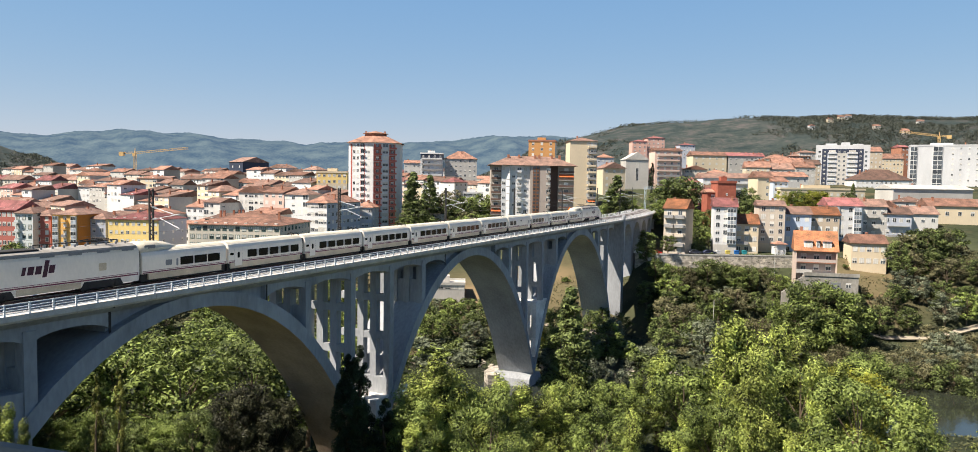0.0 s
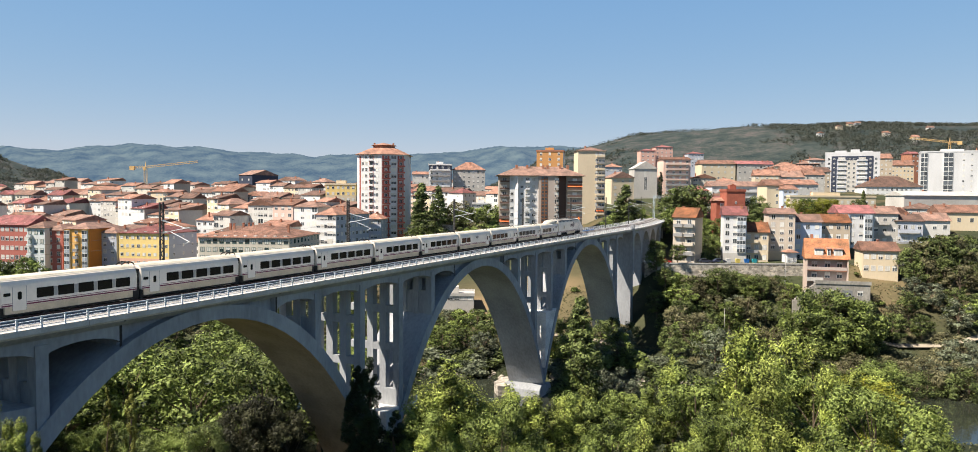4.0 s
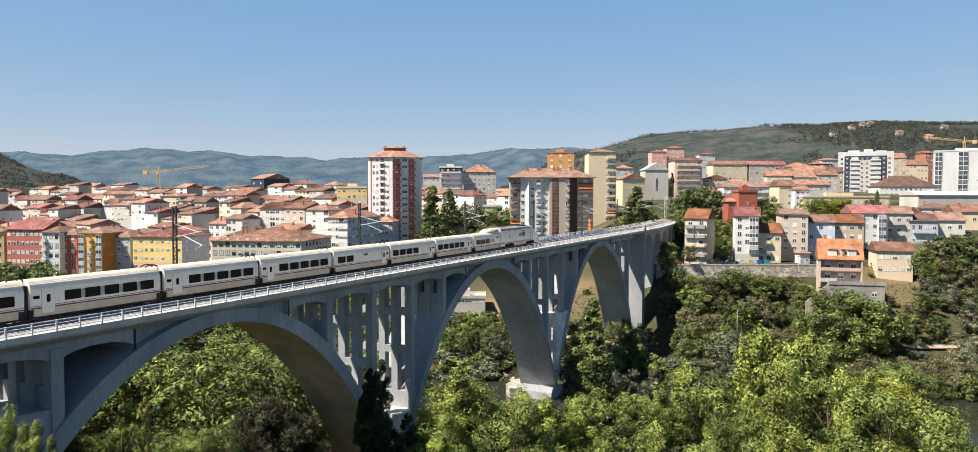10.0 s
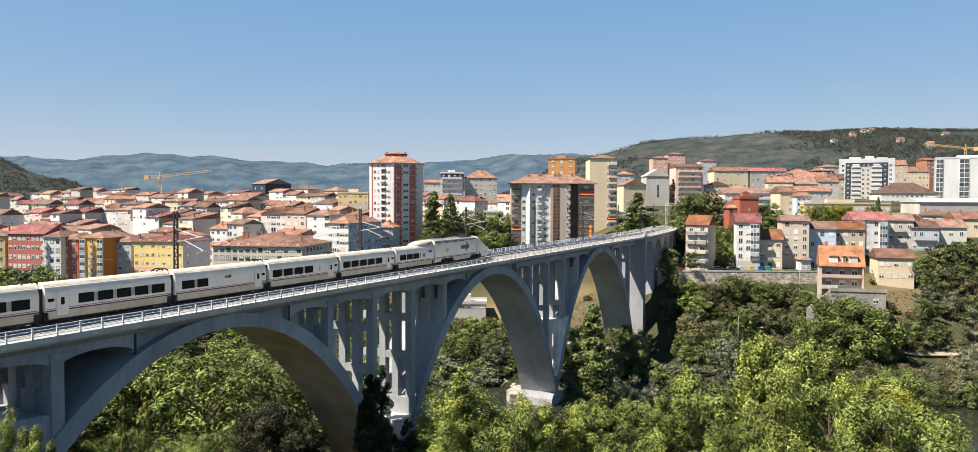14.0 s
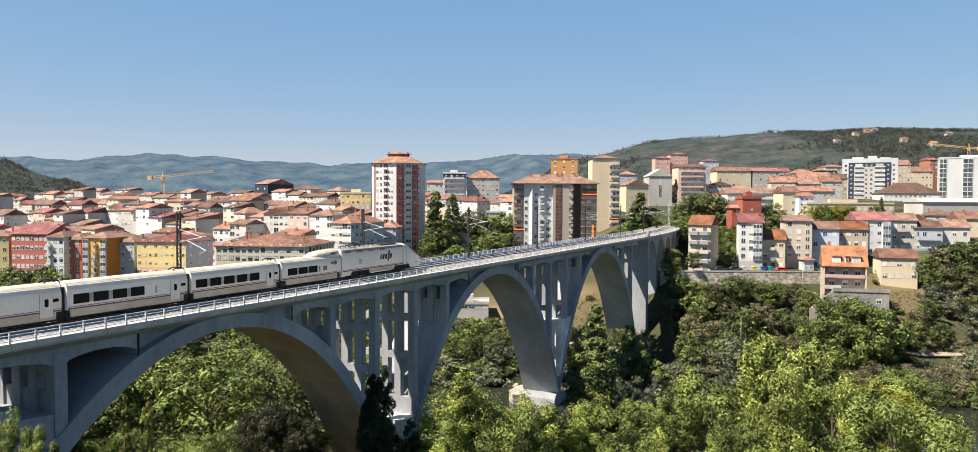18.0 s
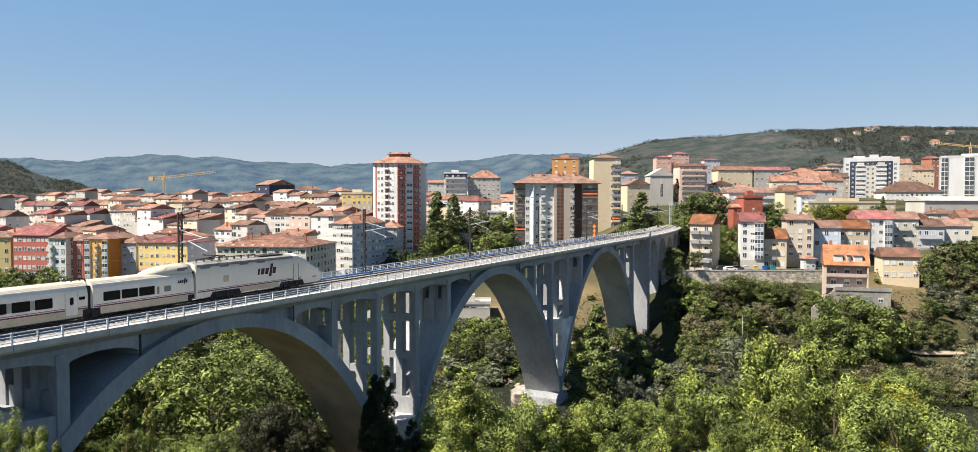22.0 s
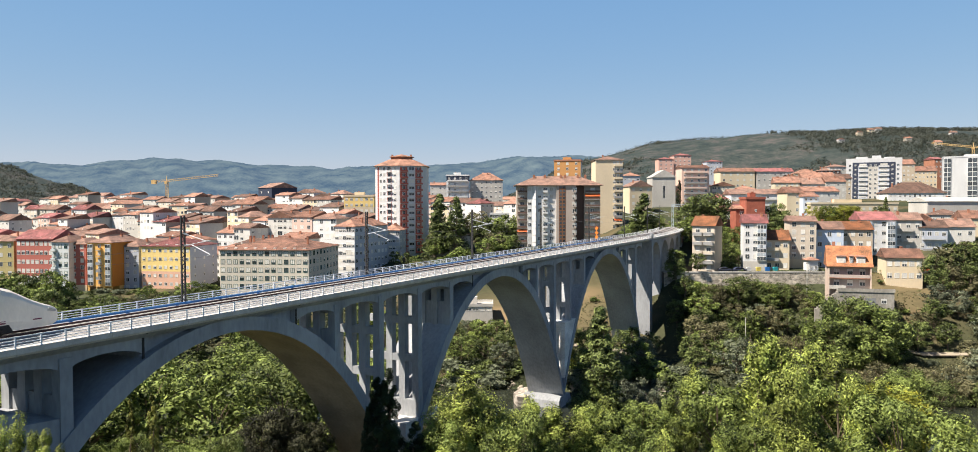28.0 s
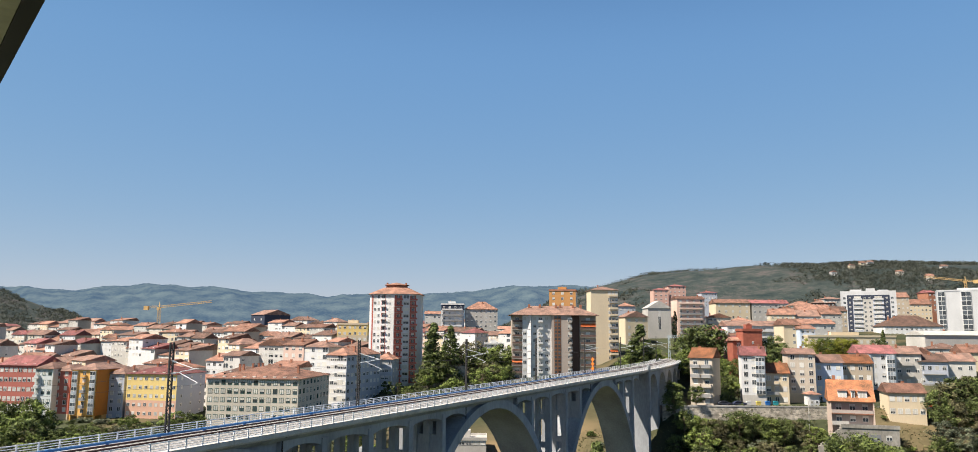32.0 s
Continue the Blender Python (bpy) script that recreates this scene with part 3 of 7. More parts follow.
def track():
    t = thing("railway_track", BRIDGE, "single railway track with rusty rails on pale grey ballast", "track", kind="structure")
    bm = bmesh.new()
    sweep(bm, [(1.3, -0.015), (2.6, 0.22), (6.7, 0.22), (8.2, -0.015)], stations(U_LO, U_HI, 5))
    part("ballast_bed", bm, M_BALLAST, t, "grey crushed stone ballast")
    for w in (TRACK_W - 0.87, TRACK_W + 0.87):
        bm = bmesh.new()
        sweep(bm, [(w - 0.07, 0.28), (w + 0.07, 0.28), (w + 0.03, 0.32), (w + 0.036, 0.45), (w - 0.036, 0.45), (w - 0.03, 0.32)], stations(U_LO, U_HI, 4))
        part("rail", bm, M_RAIL, t, "rust-brown steel rail")
    bm = bmesh.new()
    box(bm, -0.13, 0.13, -1.3, 1.3, 0.10, 0.275)
    me = mesh_of("sleeper", bm, M_SLEEPER)
    for i in range(290):
        u = -20 + i * 0.75
        if u > 198:
            break
        x, y, _ = bp(u, TRACK_W)
        part("sleeper", me, None, t, m=pose(x, y, 0, 0, 0, math.degrees(max(0, (u - CURVE_U) / CURVE_R))))
    # loose stones along the ballast shoulder
    rnd = random.Random(5)
    bm = bmesh.new()
    for _ in range(5200):
        u, w = rnd.uniform(-14, 90) ** 1.0, rnd.uniform(1.5, 8.0)
        z = 0.22 if 2.6 < w < 6.7 else (0.22 * (w - 1.3) / 1.3 if w < 2.6 else 0.22 * (8.2 - w) / 1.5)
        s = rnd.uniform(0.03, 0.075)
        vs = [bm.verts.new((u + rnd.uniform(-s, s), w + rnd.uniform(-s, s), z + k * s)) for k in (-0.3, -0.2, 0.1, 0.9)]
        for f in ((0, 1, 2), (0, 1, 3), (1, 2, 3), (0, 2, 3)):
            bm.faces.new([vs[i] for i in f])
    ob = part("ballast_stones", bm, M_BALLAST, t)
    ob["kind"] = "stuff"
    # embankment behind the camera's side, under the track
    bm = bmesh.new()
    prism(bm, [(-12, -22), (22, -22), (9.4, -0.03), (0.2, -0.03)], U_LO, -30, "x")
    e = part("embankment", bm, M_SOIL, None, m=BRIDGE)
    tagged(e, "earth embankment carrying the track", "embankment", kind="structure")
    # blue cable duct
    d = thing("cable_duct", BRIDGE, "long blue cable duct on low brackets beside the track", "duct")
    u = -20.0
    while u < 176:
        bm = bmesh.new()
        box(bm, u + 0.03, u + 5.97, 8.02, 8.26, 0.10, 0.31)
        part("duct_length", bm, M_BLUE, d)
        bm = bmesh.new()
        box(bm, u - 0.07, u + 0.07, 7.97, 8.31, -0.01, 0.36)
        part("bracket", bm, M_BLUE, d)
        u += 6.0


def masts():
    bm = bmesh.new()
    box(bm, -0.07, 0.07, -0.08, 0.08, 0.0, 9.6)
    leg = mesh_of("mast_leg", bm, M_MAST)
    bm = bmesh.new()
    # one flat bar bent to and fro between the legs
    rings = [[bm.verts.new((0.2 * (-1) ** i + dx, dy, 0.3 + i * 0.42 + dz)) for dx, dy, dz in ((0, -0.035, -0.05), (0, 0.035, -0.05), (0, 0.035, 0.05), (0, -0.035, 0.05))] for i in range(23)]
    for p, q in zip(rings, rings[1:]):
        for i in range(4):
            bm.faces.new((p[i], p[(i + 1) % 4], q[(i + 1) % 4], q[i]))
    bm.faces.new(rings[0][::-1])
    bm.faces.new(rings[-1])
    brace = mesh_of("mast_bracing", bm, M_MAST)
    bm = bmesh.new()
    rod(bm, (0, 0.0, 6.3), (0, -3.5, 6.9), 0.04, 6)
    rod(bm, (0, 0.0, 7.7), (0, -3.5, 6.9), 0.04, 6)
    rod(bm, (0, -3.5, 6.9), (0, -4.1, 7.0), 0.04, 6)
    rod(bm, (0, -1.2, 6.5), (0, -4.0, 5.5), 0.035, 6)
    rod(bm, (0, -4.0, 5.5), (0, -3.4, 5.25), 0.03, 6)
    arm = mesh_of("cantilever_arm", bm, M_ARM)
    bm = bmesh.new()
    prev = None
    for k in range(13):
        y, r = -0.2 - k * 0.05, 0.10 if k % 2 else 0.045
        ring = [bm.verts.new((r * math.cos(a * math.pi / 4), y, r * math.sin(a * math.pi / 4))) for a in range(8)]
        if prev:
            for a in range(8):
                bm.faces.new((prev[a], prev[(a + 1) % 8], ring[(a + 1) % 8], ring[a]))
        prev = ring
    ins = mesh_of("insulator", bm, M_ARM)
    bm = bmesh.new()
    box(bm, -0.35, 0.35, -0.3, 0.3, -0.5, 0.12)
    foot = mesh_of("mast_foot", bm, M_CONC_L)
    k = 0
    for u in (-10.5, 23.5, 57.2, 91, 125, 159, 193, 227, 261):
        x, y, _ = bp(u, 8.85)
        m = thing("catenary_mast", BRIDGE @ pose(x, y, 0, 0, 0, math.degrees(max(0, (u - CURVE_U) / CURVE_R))), "dark lattice catenary mast with a pale cantilever arm", "mast", "catenary masts")
        for lx in (-0.23, 0.23):
            part("mast_leg", leg, None, m, m=pose(lx, 0, 0))
        for nm, me in (("mast_bracing", brace), ("cantilever_arm", arm), ("mast_foot", foot)):
            part(nm, me, None, m)
        for z, lean in ((6.3, -9), (7.7, 13)):
            part("insulator", ins, None, m, m=pose(0, 0, z, lean))
    for nm, z, sag in (("contact_wire", 5.3, 0.0), ("messenger_wire", 6.9, 0.75)):
        bm = bmesh.new()
        us = (-10.5, 23.5, 57.2, 91, 125, 159, 193, 227, 261)
        for a, b in zip(us, us[1:]):
            prev = None
            for i in range(7):
                t = i / 6
                p = bp(a + (b - a) * t, TRACK_W + 0.15, z - sag * 4 * t * (1 - t))
                if prev:
                    rod(bm, prev, p, 0.012, 3)
                prev = p
        tagged(part(nm, bm, M_WIRE, None, m=BRIDGE), "thin dark overhead wire above the track", "wire")
    # orange boards of a track signal
    x, y, _ = bp(166, 9.0)
    s = thing("track_signal", BRIDGE @ pose(x, y, 0), "three orange diamond boards on a thin post", "signal")
    bm = bmesh.new()
    rod(bm, (0, 0, 0), (0, 0, 4.0), 0.06)
    part("signal_post", bm, M_MAST, s)
    for z in (1.2, 2.4, 3.6):
        bm = bmesh.new()
        prism(bm, [(-0.62, z), (0, z - 0.62), (0.62, z), (0, z + 0.62)], -0.04, 0.04, "x")
        part("board", bm, M_ORANGE, s, m=pose(-0.1, -0.05, 0, 0, 0, -30))


# ---------------------------------------------------------------- the train
COACH, END_COACH, POWER = 13.25, 11.6, 20.1


def side_profile(top=3.33, half=1.47):
    r = [(half * 0.97, 0.97), (half, 1.0), (half, top - 1.0), (half * 0.975, top - 0.62), (half * 0.88, top - 0.30), (half * 0.66, top - 0.09), (0.0, top)]
    return r + [(-y, z) for y, z in r[-2::-1]]


def loft(bm, rings, cap=True):
    prev = None
    for ring in rings:
        vs = [bm.verts.new(p) for p in ring]
        if prev:
            for i in range(len(vs) - 1):
                bm.faces.new((prev[i], vs[i], vs[i + 1], prev[i + 1]))
            bm.faces.new((prev[-1], vs[-1], vs[0], prev[0]))
        elif cap:
            bm.faces.new(vs[::-1])
        prev = vs
    if cap:
        bm.faces.new(prev)


def side_plate(bm, x0, x1, z0, z1, y, th=0.012, r=0.08, side=0):
    """A plate with cut corners, standing proud of one side or of both."""
    poly = [(x0 + r, z0), (x1 - r, z0), (x1, z0 + r), (x1, z1 - r), (x1 - r, z1), (x0 + r, z1), (x0, z1 - r), (x0, z0 + r)]
    if side <= 0:
        prism(bm, poly, -y - th, -y)
    if side >= 0:
        prism(bm, poly, y, y + th)


# the mark: five slanted strokes, the fourth tall, as plain bars
MARK = ((0.0, 0.34, 0.0, 0.72), (0.52, 0.56, 0.0, 0.72), (1.24, 0.56, 0.0, 0.72), (1.98, 0.42, -0.32, 1.18), (2.48, 0.56, 0.0, 0.72))


def plain_mark(bm, x, z, size, y0, y1):
    for a, w, lo, hi in MARK:
        prism(bm, [(x + size * (a + 0.22 * lo), z + size * lo), (x + size * (a + w + 0.22 * lo), z + size * lo),
                   (x + size * (a + w + 0.22 * hi), z + size * hi), (x + size * (a + 0.22 * hi), z + size * hi)], y0, y1)


def plates(name, x0, x1, z0, z1, y, th, r, material, owner, label=""):
    """The same plate on either flank, each a part of its own."""
    out = []
    for side in (-1, 1):
        bm = bmesh.new()
        side_plate(bm, x0, x1, z0, z1, y, th, r, side)
        out.append(part(name, bm, material, owner, label))
    return out


def logo(name, x, z, size, owner, y=1.482):
    """A slanted mark, as one plain shape."""
    bm = bmesh.new()
    plain_mark(bm, x, z, size, -y - 0.006, -y)
    part(name, bm, M_EMBLEM, owner, "small dark plum emblem shape")


def running_gear(owner, xs, name="bogie"):
    for x in xs:
        bm = bmesh.new()
        box(bm, x - 0.55, x + 0.55, -1.05, 1.05, 0.28, 0.62)
        b = part(name, bm, M_UNDER, owner)
        for y in (-0.9, 0.9):
            bm = bmesh.new()
            rod(bm, (x, y - 0.07, 0.44), (x, y + 0.07, 0.44), 0.44, 16)
            part("wheel", bm, M_UNDER, b)


def stripes(owner, x0, x1, half=1.47):
    for z0, z1 in ((1.02, 1.14), (1.21, 1.26)):
        plates("stripe", x0, x1, z0, z1, half, 0.006, 0.005, M_BURG, owner)


def coach(kind):
    c = thing("train_coach", Matrix(), "white passenger rail coach with dark windows and burgundy stripes", "train", "coaches of the train")
    L = COACH - 0.5
    bm = bmesh.new()
    prof = side_profile()
    loft(bm, [[(x, y, z) for y, z in prof] for x in (0, L)])
    bmesh.ops.bevel(bm, geom=[e for e in bm.edges if abs(e.verts[0].co.x - e.verts[1].co.x) < 0.01], offset=0.05, segments=1, affect="EDGES")
    part("body", bm, [M_TRAIN], c)
    bm = bmesh.new()
    loft(bm, [[(x, y * f, z) for y, z, f in ((1.2, 3.12, 1), (0.9, 3.3, 1), (0, 3.37, 1), (-0.9, 3.3, 1), (-1.2, 3.12, 1))] for f, x in ((1, 0.05), (1, L - 0.05))])
    part("roof", bm, M_TRAIN_ROOF, c, "cream roof with dust streaks")
    plates("skirt", 0.3, L - 0.5, 0.38, 1.0, 1.30, 0.165, 0.05, M_TRAIN_LOW, c, "beige lower skirt")
    stripes(c, 0.05, L - 0.05)
    if kind == "cafe":
        wins, door = [(0.8, 2.4), (2.75, 4.2)], L - 1.9
        logo("mark", 6.4, 2.1, 0.32, c)
    elif kind in ("door_ahead", "four_windows"):
        door = L - 2.07
        wins = [(0.55 + i * 1.88, 2.05 + i * 1.88) for i in range(5 if kind == "door_ahead" else 4)]
        if kind == "four_windows":
            plates("side_slot", 8.9, 9.1, 1.5, 2.2, 1.468, 0.012, 0.05, M_PILLAR, c)
    else:
        door = 0.95
        w0, pitch = (2.95, 1.88)
        wins = [(w0 + i * pitch, w0 + i * pitch + 1.5) for i in range(5)]
    for a, b in wins:
        plates("window", a, b, 1.46, 2.30, 1.468, 0.012, 0.05, M_GLASS_D, c, "dark tinted window")
    for (_, a), (b, _) in zip(wins, wins[1:]):
        plates("window_pillar", a + 0.02, b - 0.02, 1.50, 2.26, 1.468, 0.006, 0.02, M_PILLAR, c, "grey panel between two windows")
    d = plates("door", door, door + 1.12, 0.62, 2.6, 1.468, 0.02, 0.08, M_TRAIN, c, "plain white plug door")[0]
    plates("door_window", door + 0.40, door + 0.74, 1.50, 2.15, 1.489, 0.008, 0.08, M_GLASS_D, d)
    bm = bmesh.new()
    for a, b in ((door - 0.03, door), (door + 1.12, door + 1.15)):
        side_plate(bm, a, b, 0.62, 2.6, 1.47, 0.010, 0.005)
    part("door_seal", bm, M_GREY, d)
    dx = 0.22 if door < 5 else L - 0.82
    plates("display_panel", dx, dx + 0.56, 1.85, 2.12, 1.468, 0.012, 0.05, M_GLASS_D, c)
    bm = bmesh.new()
    for y in (-0.35, 0.35):
        for k in range(6):
            t0, t1 = math.pi * k / 6, math.pi * (k + 1) / 6
            rod(bm, (L - 0.1 - 0.7 * math.cos(t0), y, 3.30 + 0.30 * math.sin(t0)), (L - 0.1 - 0.7 * math.cos(t1), y, 3.30 + 0.30 * math.sin(t1)), 0.06, 6)
    part("roof_cable", bm, M_UNDER, c, "dark jumper cables arched over the coach joint")
    bm = bmesh.new()
    box(bm, L - 0.02, L + 0.52, -1.12, 1.12, 0.55, 2.95)
    part("gangway_bellows", bm, M_UNDER, c, "black gangway bellows")
    running_gear(c, (L + 0.25,), "wheelset")
    bm = bmesh.new()
    box(bm, 0.02, L - 0.02, -1.22, 1.22, 0.20, 0.968)
    part("underframe", bm, M_UNDER, c)
    return c


def end_coach(name="train_coach"):
    c = thing(name, Matrix(), "white end coach with a raised roof fairing and three windows", "train", "coaches of the train")
    L = END_COACH - 0.5
    bm = bmesh.new()
    prof = side_profile()
    loft(bm, [[(x, y, z) for y, z in prof] for x in (0, L)])
    part("body", bm, M_TRAIN, c)
    bm = bmesh.new()
    loft(bm, [[(x, y, z) for y, z in ((1.2, 3.12), (0.9, 3.3), (0, 3.37), (-0.9, 3.3), (-1.2, 3.12))] for x in (0.05, L - 0.05)])
    part("roof", bm, M_TRAIN_ROOF, c, "cream roof with dust streaks")
    bm = bmesh.new()
    rings = []
    for x, h, w in ((5.6, 0.02, 0.3), (6.4, 0.30, 0.75), (7.4, 0.58, 1.0), (8.6, 0.74, 1.15), (10.2, 0.80, 1.22), (L, 0.80, 1.25)):
        rings.append([(x, w, 2.9), (x, w, 3.15 + h * 0.45), (x, w * 0.75, 3.25 + h * 0.85), (x, 0, 3.3 + h), (x, -w * 0.75, 3.25 + h * 0.85), (x, -w, 3.15 + h * 0.45), (x, -w, 2.9)])
    loft(bm, rings)
    part("roof_fairing", bm, M_TRAIN_ROOF, c, "smooth cream roof fairing", smooth=True)
    plates("vent_grille", L - 1.8, L - 0.5, 3.4, 3.75, 1.19, 0.03, 0.08, M_GREY, c)
    plates("skirt", 0.75, L - 0.75, 0.38, 1.0, 1.30, 0.165, 0.05, M_TRAIN_LOW, c, "beige lower skirt")
    stripes(c, 0.05, L - 0.05)
    for i in range(3):
        plates("window", 1.0 + i * 1.85, 2.72 + i * 1.85, 1.48, 2.30, 1.468, 0.012, 0.05, M_GLASS_D, c, "dark tinted window")
    bm = bmesh.new()
    side_plate(bm, 6.7, 6.95, 1.45, 2.2, 1.468, 0.01)
    side_plate(bm, 7.5, 8.3, 1.6, 2.15, 1.468, 0.01)
    part("side_grille", bm, M_GREY, c)
    logo("mark", 9.1, 2.25, 0.38, c)
    bm = bmesh.new()
    box(bm, L - 0.02, L + 0.52, -1.12, 1.12, 0.55, 3.2)
    part("gangway_bellows", bm, M_UNDER, c, "black gangway bellows")
    running_gear(c, (8.6,), "wheelset")
    bm = bmesh.new()
    box(bm, 0.02, L - 0.02, -1.22, 1.22, 0.20, 0.968)
    part("underframe", bm, M_UNDER, c)
    return c


def power_car(flip):
    """Nose towards +x; the mark is set to read from the side that shows."""
    c = thing("train_power_car", Matrix(), "white power car with a long sloping nose and roof equipment", "train", "power cars of the train")
    shift = 0.9
    secs = [(0.0, 1.47, 4.0, 0.45), (0.12, 1.48, 4.05, 0.42), (13.9 + shift, 1.48, 4.05, 0.42), (14.8, 1.47, 3.98, 0.42), (15.7, 1.44, 3.68, 0.40),
            (16.6, 1.38, 3.18, 0.38), (17.5, 1.30, 2.66, 0.36), (18.4, 1.16, 2.26, 0.36), (19.2, 0.95, 1.98, 0.40), (19.75, 0.66, 1.72, 0.55), (20.0, 0.34, 1.42, 0.75)]
    rings = []
    for x, h, top, low in secs:
        if 14.5 < x:
            x += shift
        r = [(h * 0.93, low), (h, low + (top - low) * 0.22), (h, low + (top - low) * 0.62), (h * 0.96, low + (top - low) * 0.80), (h * 0.82, low + (top - low) * 0.92), (h * 0.5, low + (top - low) * 0.985), (0, top)]
        rings.append([(x, y, z) for y, z in r + [(-y, z) for y, z in r[-2::-1]]])
    bm = bmesh.new()
    loft(bm, rings)
    part("body", bm, M_TRAIN, c, smooth=False)
    bm = bmesh.new()
    prof = []
    for x, zt in ((15.85, 3.98), (16.5, 3.76), (17.4, 3.28), (17.9, 2.99)):
        w = 0.80
        prof.append([(x, w, zt - 0.28), (x, w * 0.7, zt - 0.06), (x, 0, zt + 0.02), (x, -w * 0.7, zt - 0.06), (x, -w, zt - 0.28), (x, 0, zt - 0.4)])
    loft(bm, prof)
    part("windscreen", bm, M_GLASS_D, c, "dark raked windscreen", smooth=True)
    for sgn in (-1, 1):
        bm = bmesh.new()
        prism(bm, [(19.5, 1.62), (20.2, 1.45), (20.3, 1.58), (19.7, 1.85)], sgn * 0.95, sgn * 1.10)
        part("headlight", bm, M_PILLAR, c)
    stripes(c, 0.15, 15.9, 1.48)
    plates("stripe", 15.9, 18.9, 1.02, 1.12, 1.30, 0.02, 0.005, M_BURG, c)
    plates("skirt", 6.2, 12.0, 0.45, 0.98, 1.43, 0.055, 0.05, M_TRAIN_LOW, c, "beige lower skirt")
    d = plates("door", 14.6, 15.35, 0.75, 3.1, 1.468, 0.022, 0.08, M_TRAIN, c, "white cab door")[0]
    bm = bmesh.new()
    for a, b in ((14.5, 14.57), (15.38, 15.44)):
        side_plate(bm, a, b, 0.9, 2.9, 1.485, 0.03, 0.01)
    part("door_handrail", bm, M_GREY, d)
    plates("end_panel", 0.25, 1.3, 0.8, 3.2, 1.472, 0.012, 0.08, M_TRAIN, c)
    for a in (0.6, 3.2, 6.0, 8.6):
        plates("roof_grille", a, a + 1.3, 3.42, 3.72, 1.40, 0.03, 0.03, M_GREY, c, "grey air intake grille on the roof edge")
    bm = bmesh.new()
    loft(bm, [[(x, y, z) for y, z in ((1.40, 3.56), (1.30, 3.84), (0.8, 4.04), (0, 4.10), (-0.8, 4.04), (-1.30, 3.84), (-1.40, 3.56))] for x in (0.2, 14.6)])
    part("roof_cover", bm, mat("grimy_roof", (0.33, 0.31, 0.28), 0.7, 0.4, 0.8, 5), c, "grimy blue-grey roof cover")
    bm = bmesh.new()
    for i in range(9):
        x = 0.8 + i * 1.05
        rod(bm, (x, -0.55, 4.0), (x, -0.55, 4.33), 0.11, 8)
        rod(bm, (x, 0.55, 4.0), (x, 0.55, 4.28), 0.09, 8)
    part("roof_insulators", bm, M_GREY, c)
    bm = bmesh.new()
    rod(bm, (0.8, -0.55, 4.36), (9.2, -0.55, 4.36), 0.05)
    box(bm, 9.6, 13.4, -0.9, 0.9, 4.0, 4.14)
    part("roof_conduit", bm, M_UNDER, c)
    bm = bmesh.new()
    for y in (-0.5, 0.5):
        rod(bm, (2.4, y, 4.2), (5.0, y * 0.7, 4.50), 0.05)
        rod(bm, (5.0, y * 0.7, 4.50), (2.9, y * 1.3, 4.62), 0.035)
    rod(bm, (2.9, -0.95, 4.64), (2.9, 0.95, 4.64), 0.05)
    rod(bm, (3.15, -0.95, 4.64), (3.15, 0.95, 4.64), 0.05)
    part("pantograph", bm, M_UNDER, c, "folded pantograph")
    for x in (4.0, 14.3):
        bm = bmesh.new()
        box(bm, x - 2.1, x + 2.1, -1.2, 1.2, 0.30, 0.78)
        prism(bm, [(x - 2.2, 0.28), (x + 2.2, 0.28), (x + 1.85, 0.93), (x - 1.85, 0.93)], -1.5, 1.5)
        for k in (-1.4, 1.4):
            for y in (-1.56, 1.56):
                rod(bm, (x + k, y - 0.06, 0.5), (x + k, y + 0.06, 0.5), 0.2, 10)
        for k in (-0.5, 0.0, 0.5):
            rod(bm, (x + k, -1.58, 0.42), (x + k, -1.58, 0.86), 0.09, 6)
        b = part("bogie", bm, M_UNDER, c, "dark bogie")
        for dx in (-1.4, 1.4):
            for y in (-0.9, 0.9):
                bm = bmesh.new()
                rod(bm, (x + dx, y - 0.07, 0.47), (x + dx, y + 0.07, 0.47), 0.46, 16)
                part("wheel", bm, M_UNDER, b)
    plates("service_panel", 3.6, 4.4, 1.8, 2.5, 1.482, 0.006, 0.08, M_TRAIN_LOW, c)
    return c


def big_logo(c, reverse):
    """The large mark on the flank that faces the valley side."""
    bm = bmesh.new()
    size, z = 0.95, 2.1
    plain_mark(bm, 0, 0, size, -0.006, 0.0)
    m = pose(8.6, -1.487, z) if not reverse else pose(11.6, 1.487, z, 0, 0, 180)
    part("mark", bm, M_EMBLEM, c, "large dark plum emblem shape", m=m)


TRAIN = []   # (thing, distance of its origin ahead of the tail joint, whether it is turned round)


def train():
    tail = power_car(False)
    big_logo(tail, False)
    TRAIN.append((tail, 0.0, False))
    head = power_car(True)
    big_logo(head, True)
    e = end_coach()
    TRAIN.append((e, -END_COACH + 0.17, False))
    u = -END_COACH
    first = None
    for i in range(9):
        u -= COACH
        if i < 3:
            c = coach(("door_ahead", "four_windows", "cafe")[i])
        elif first is None:
            c = first = coach("plain")
        else:
            c = copy_thing(first, Matrix())
        TRAIN.append((c, u + 0.17, False))
    e2 = end_coach()
    TRAIN.append((e2, u - 0.17, True))
    u -= END_COACH
    TRAIN.append((head, u, True))


def tail_joint(t):
    return 159.5 - 6.5135 * t + 0.0024866 * t * t + 0.00028434 * t ** 3


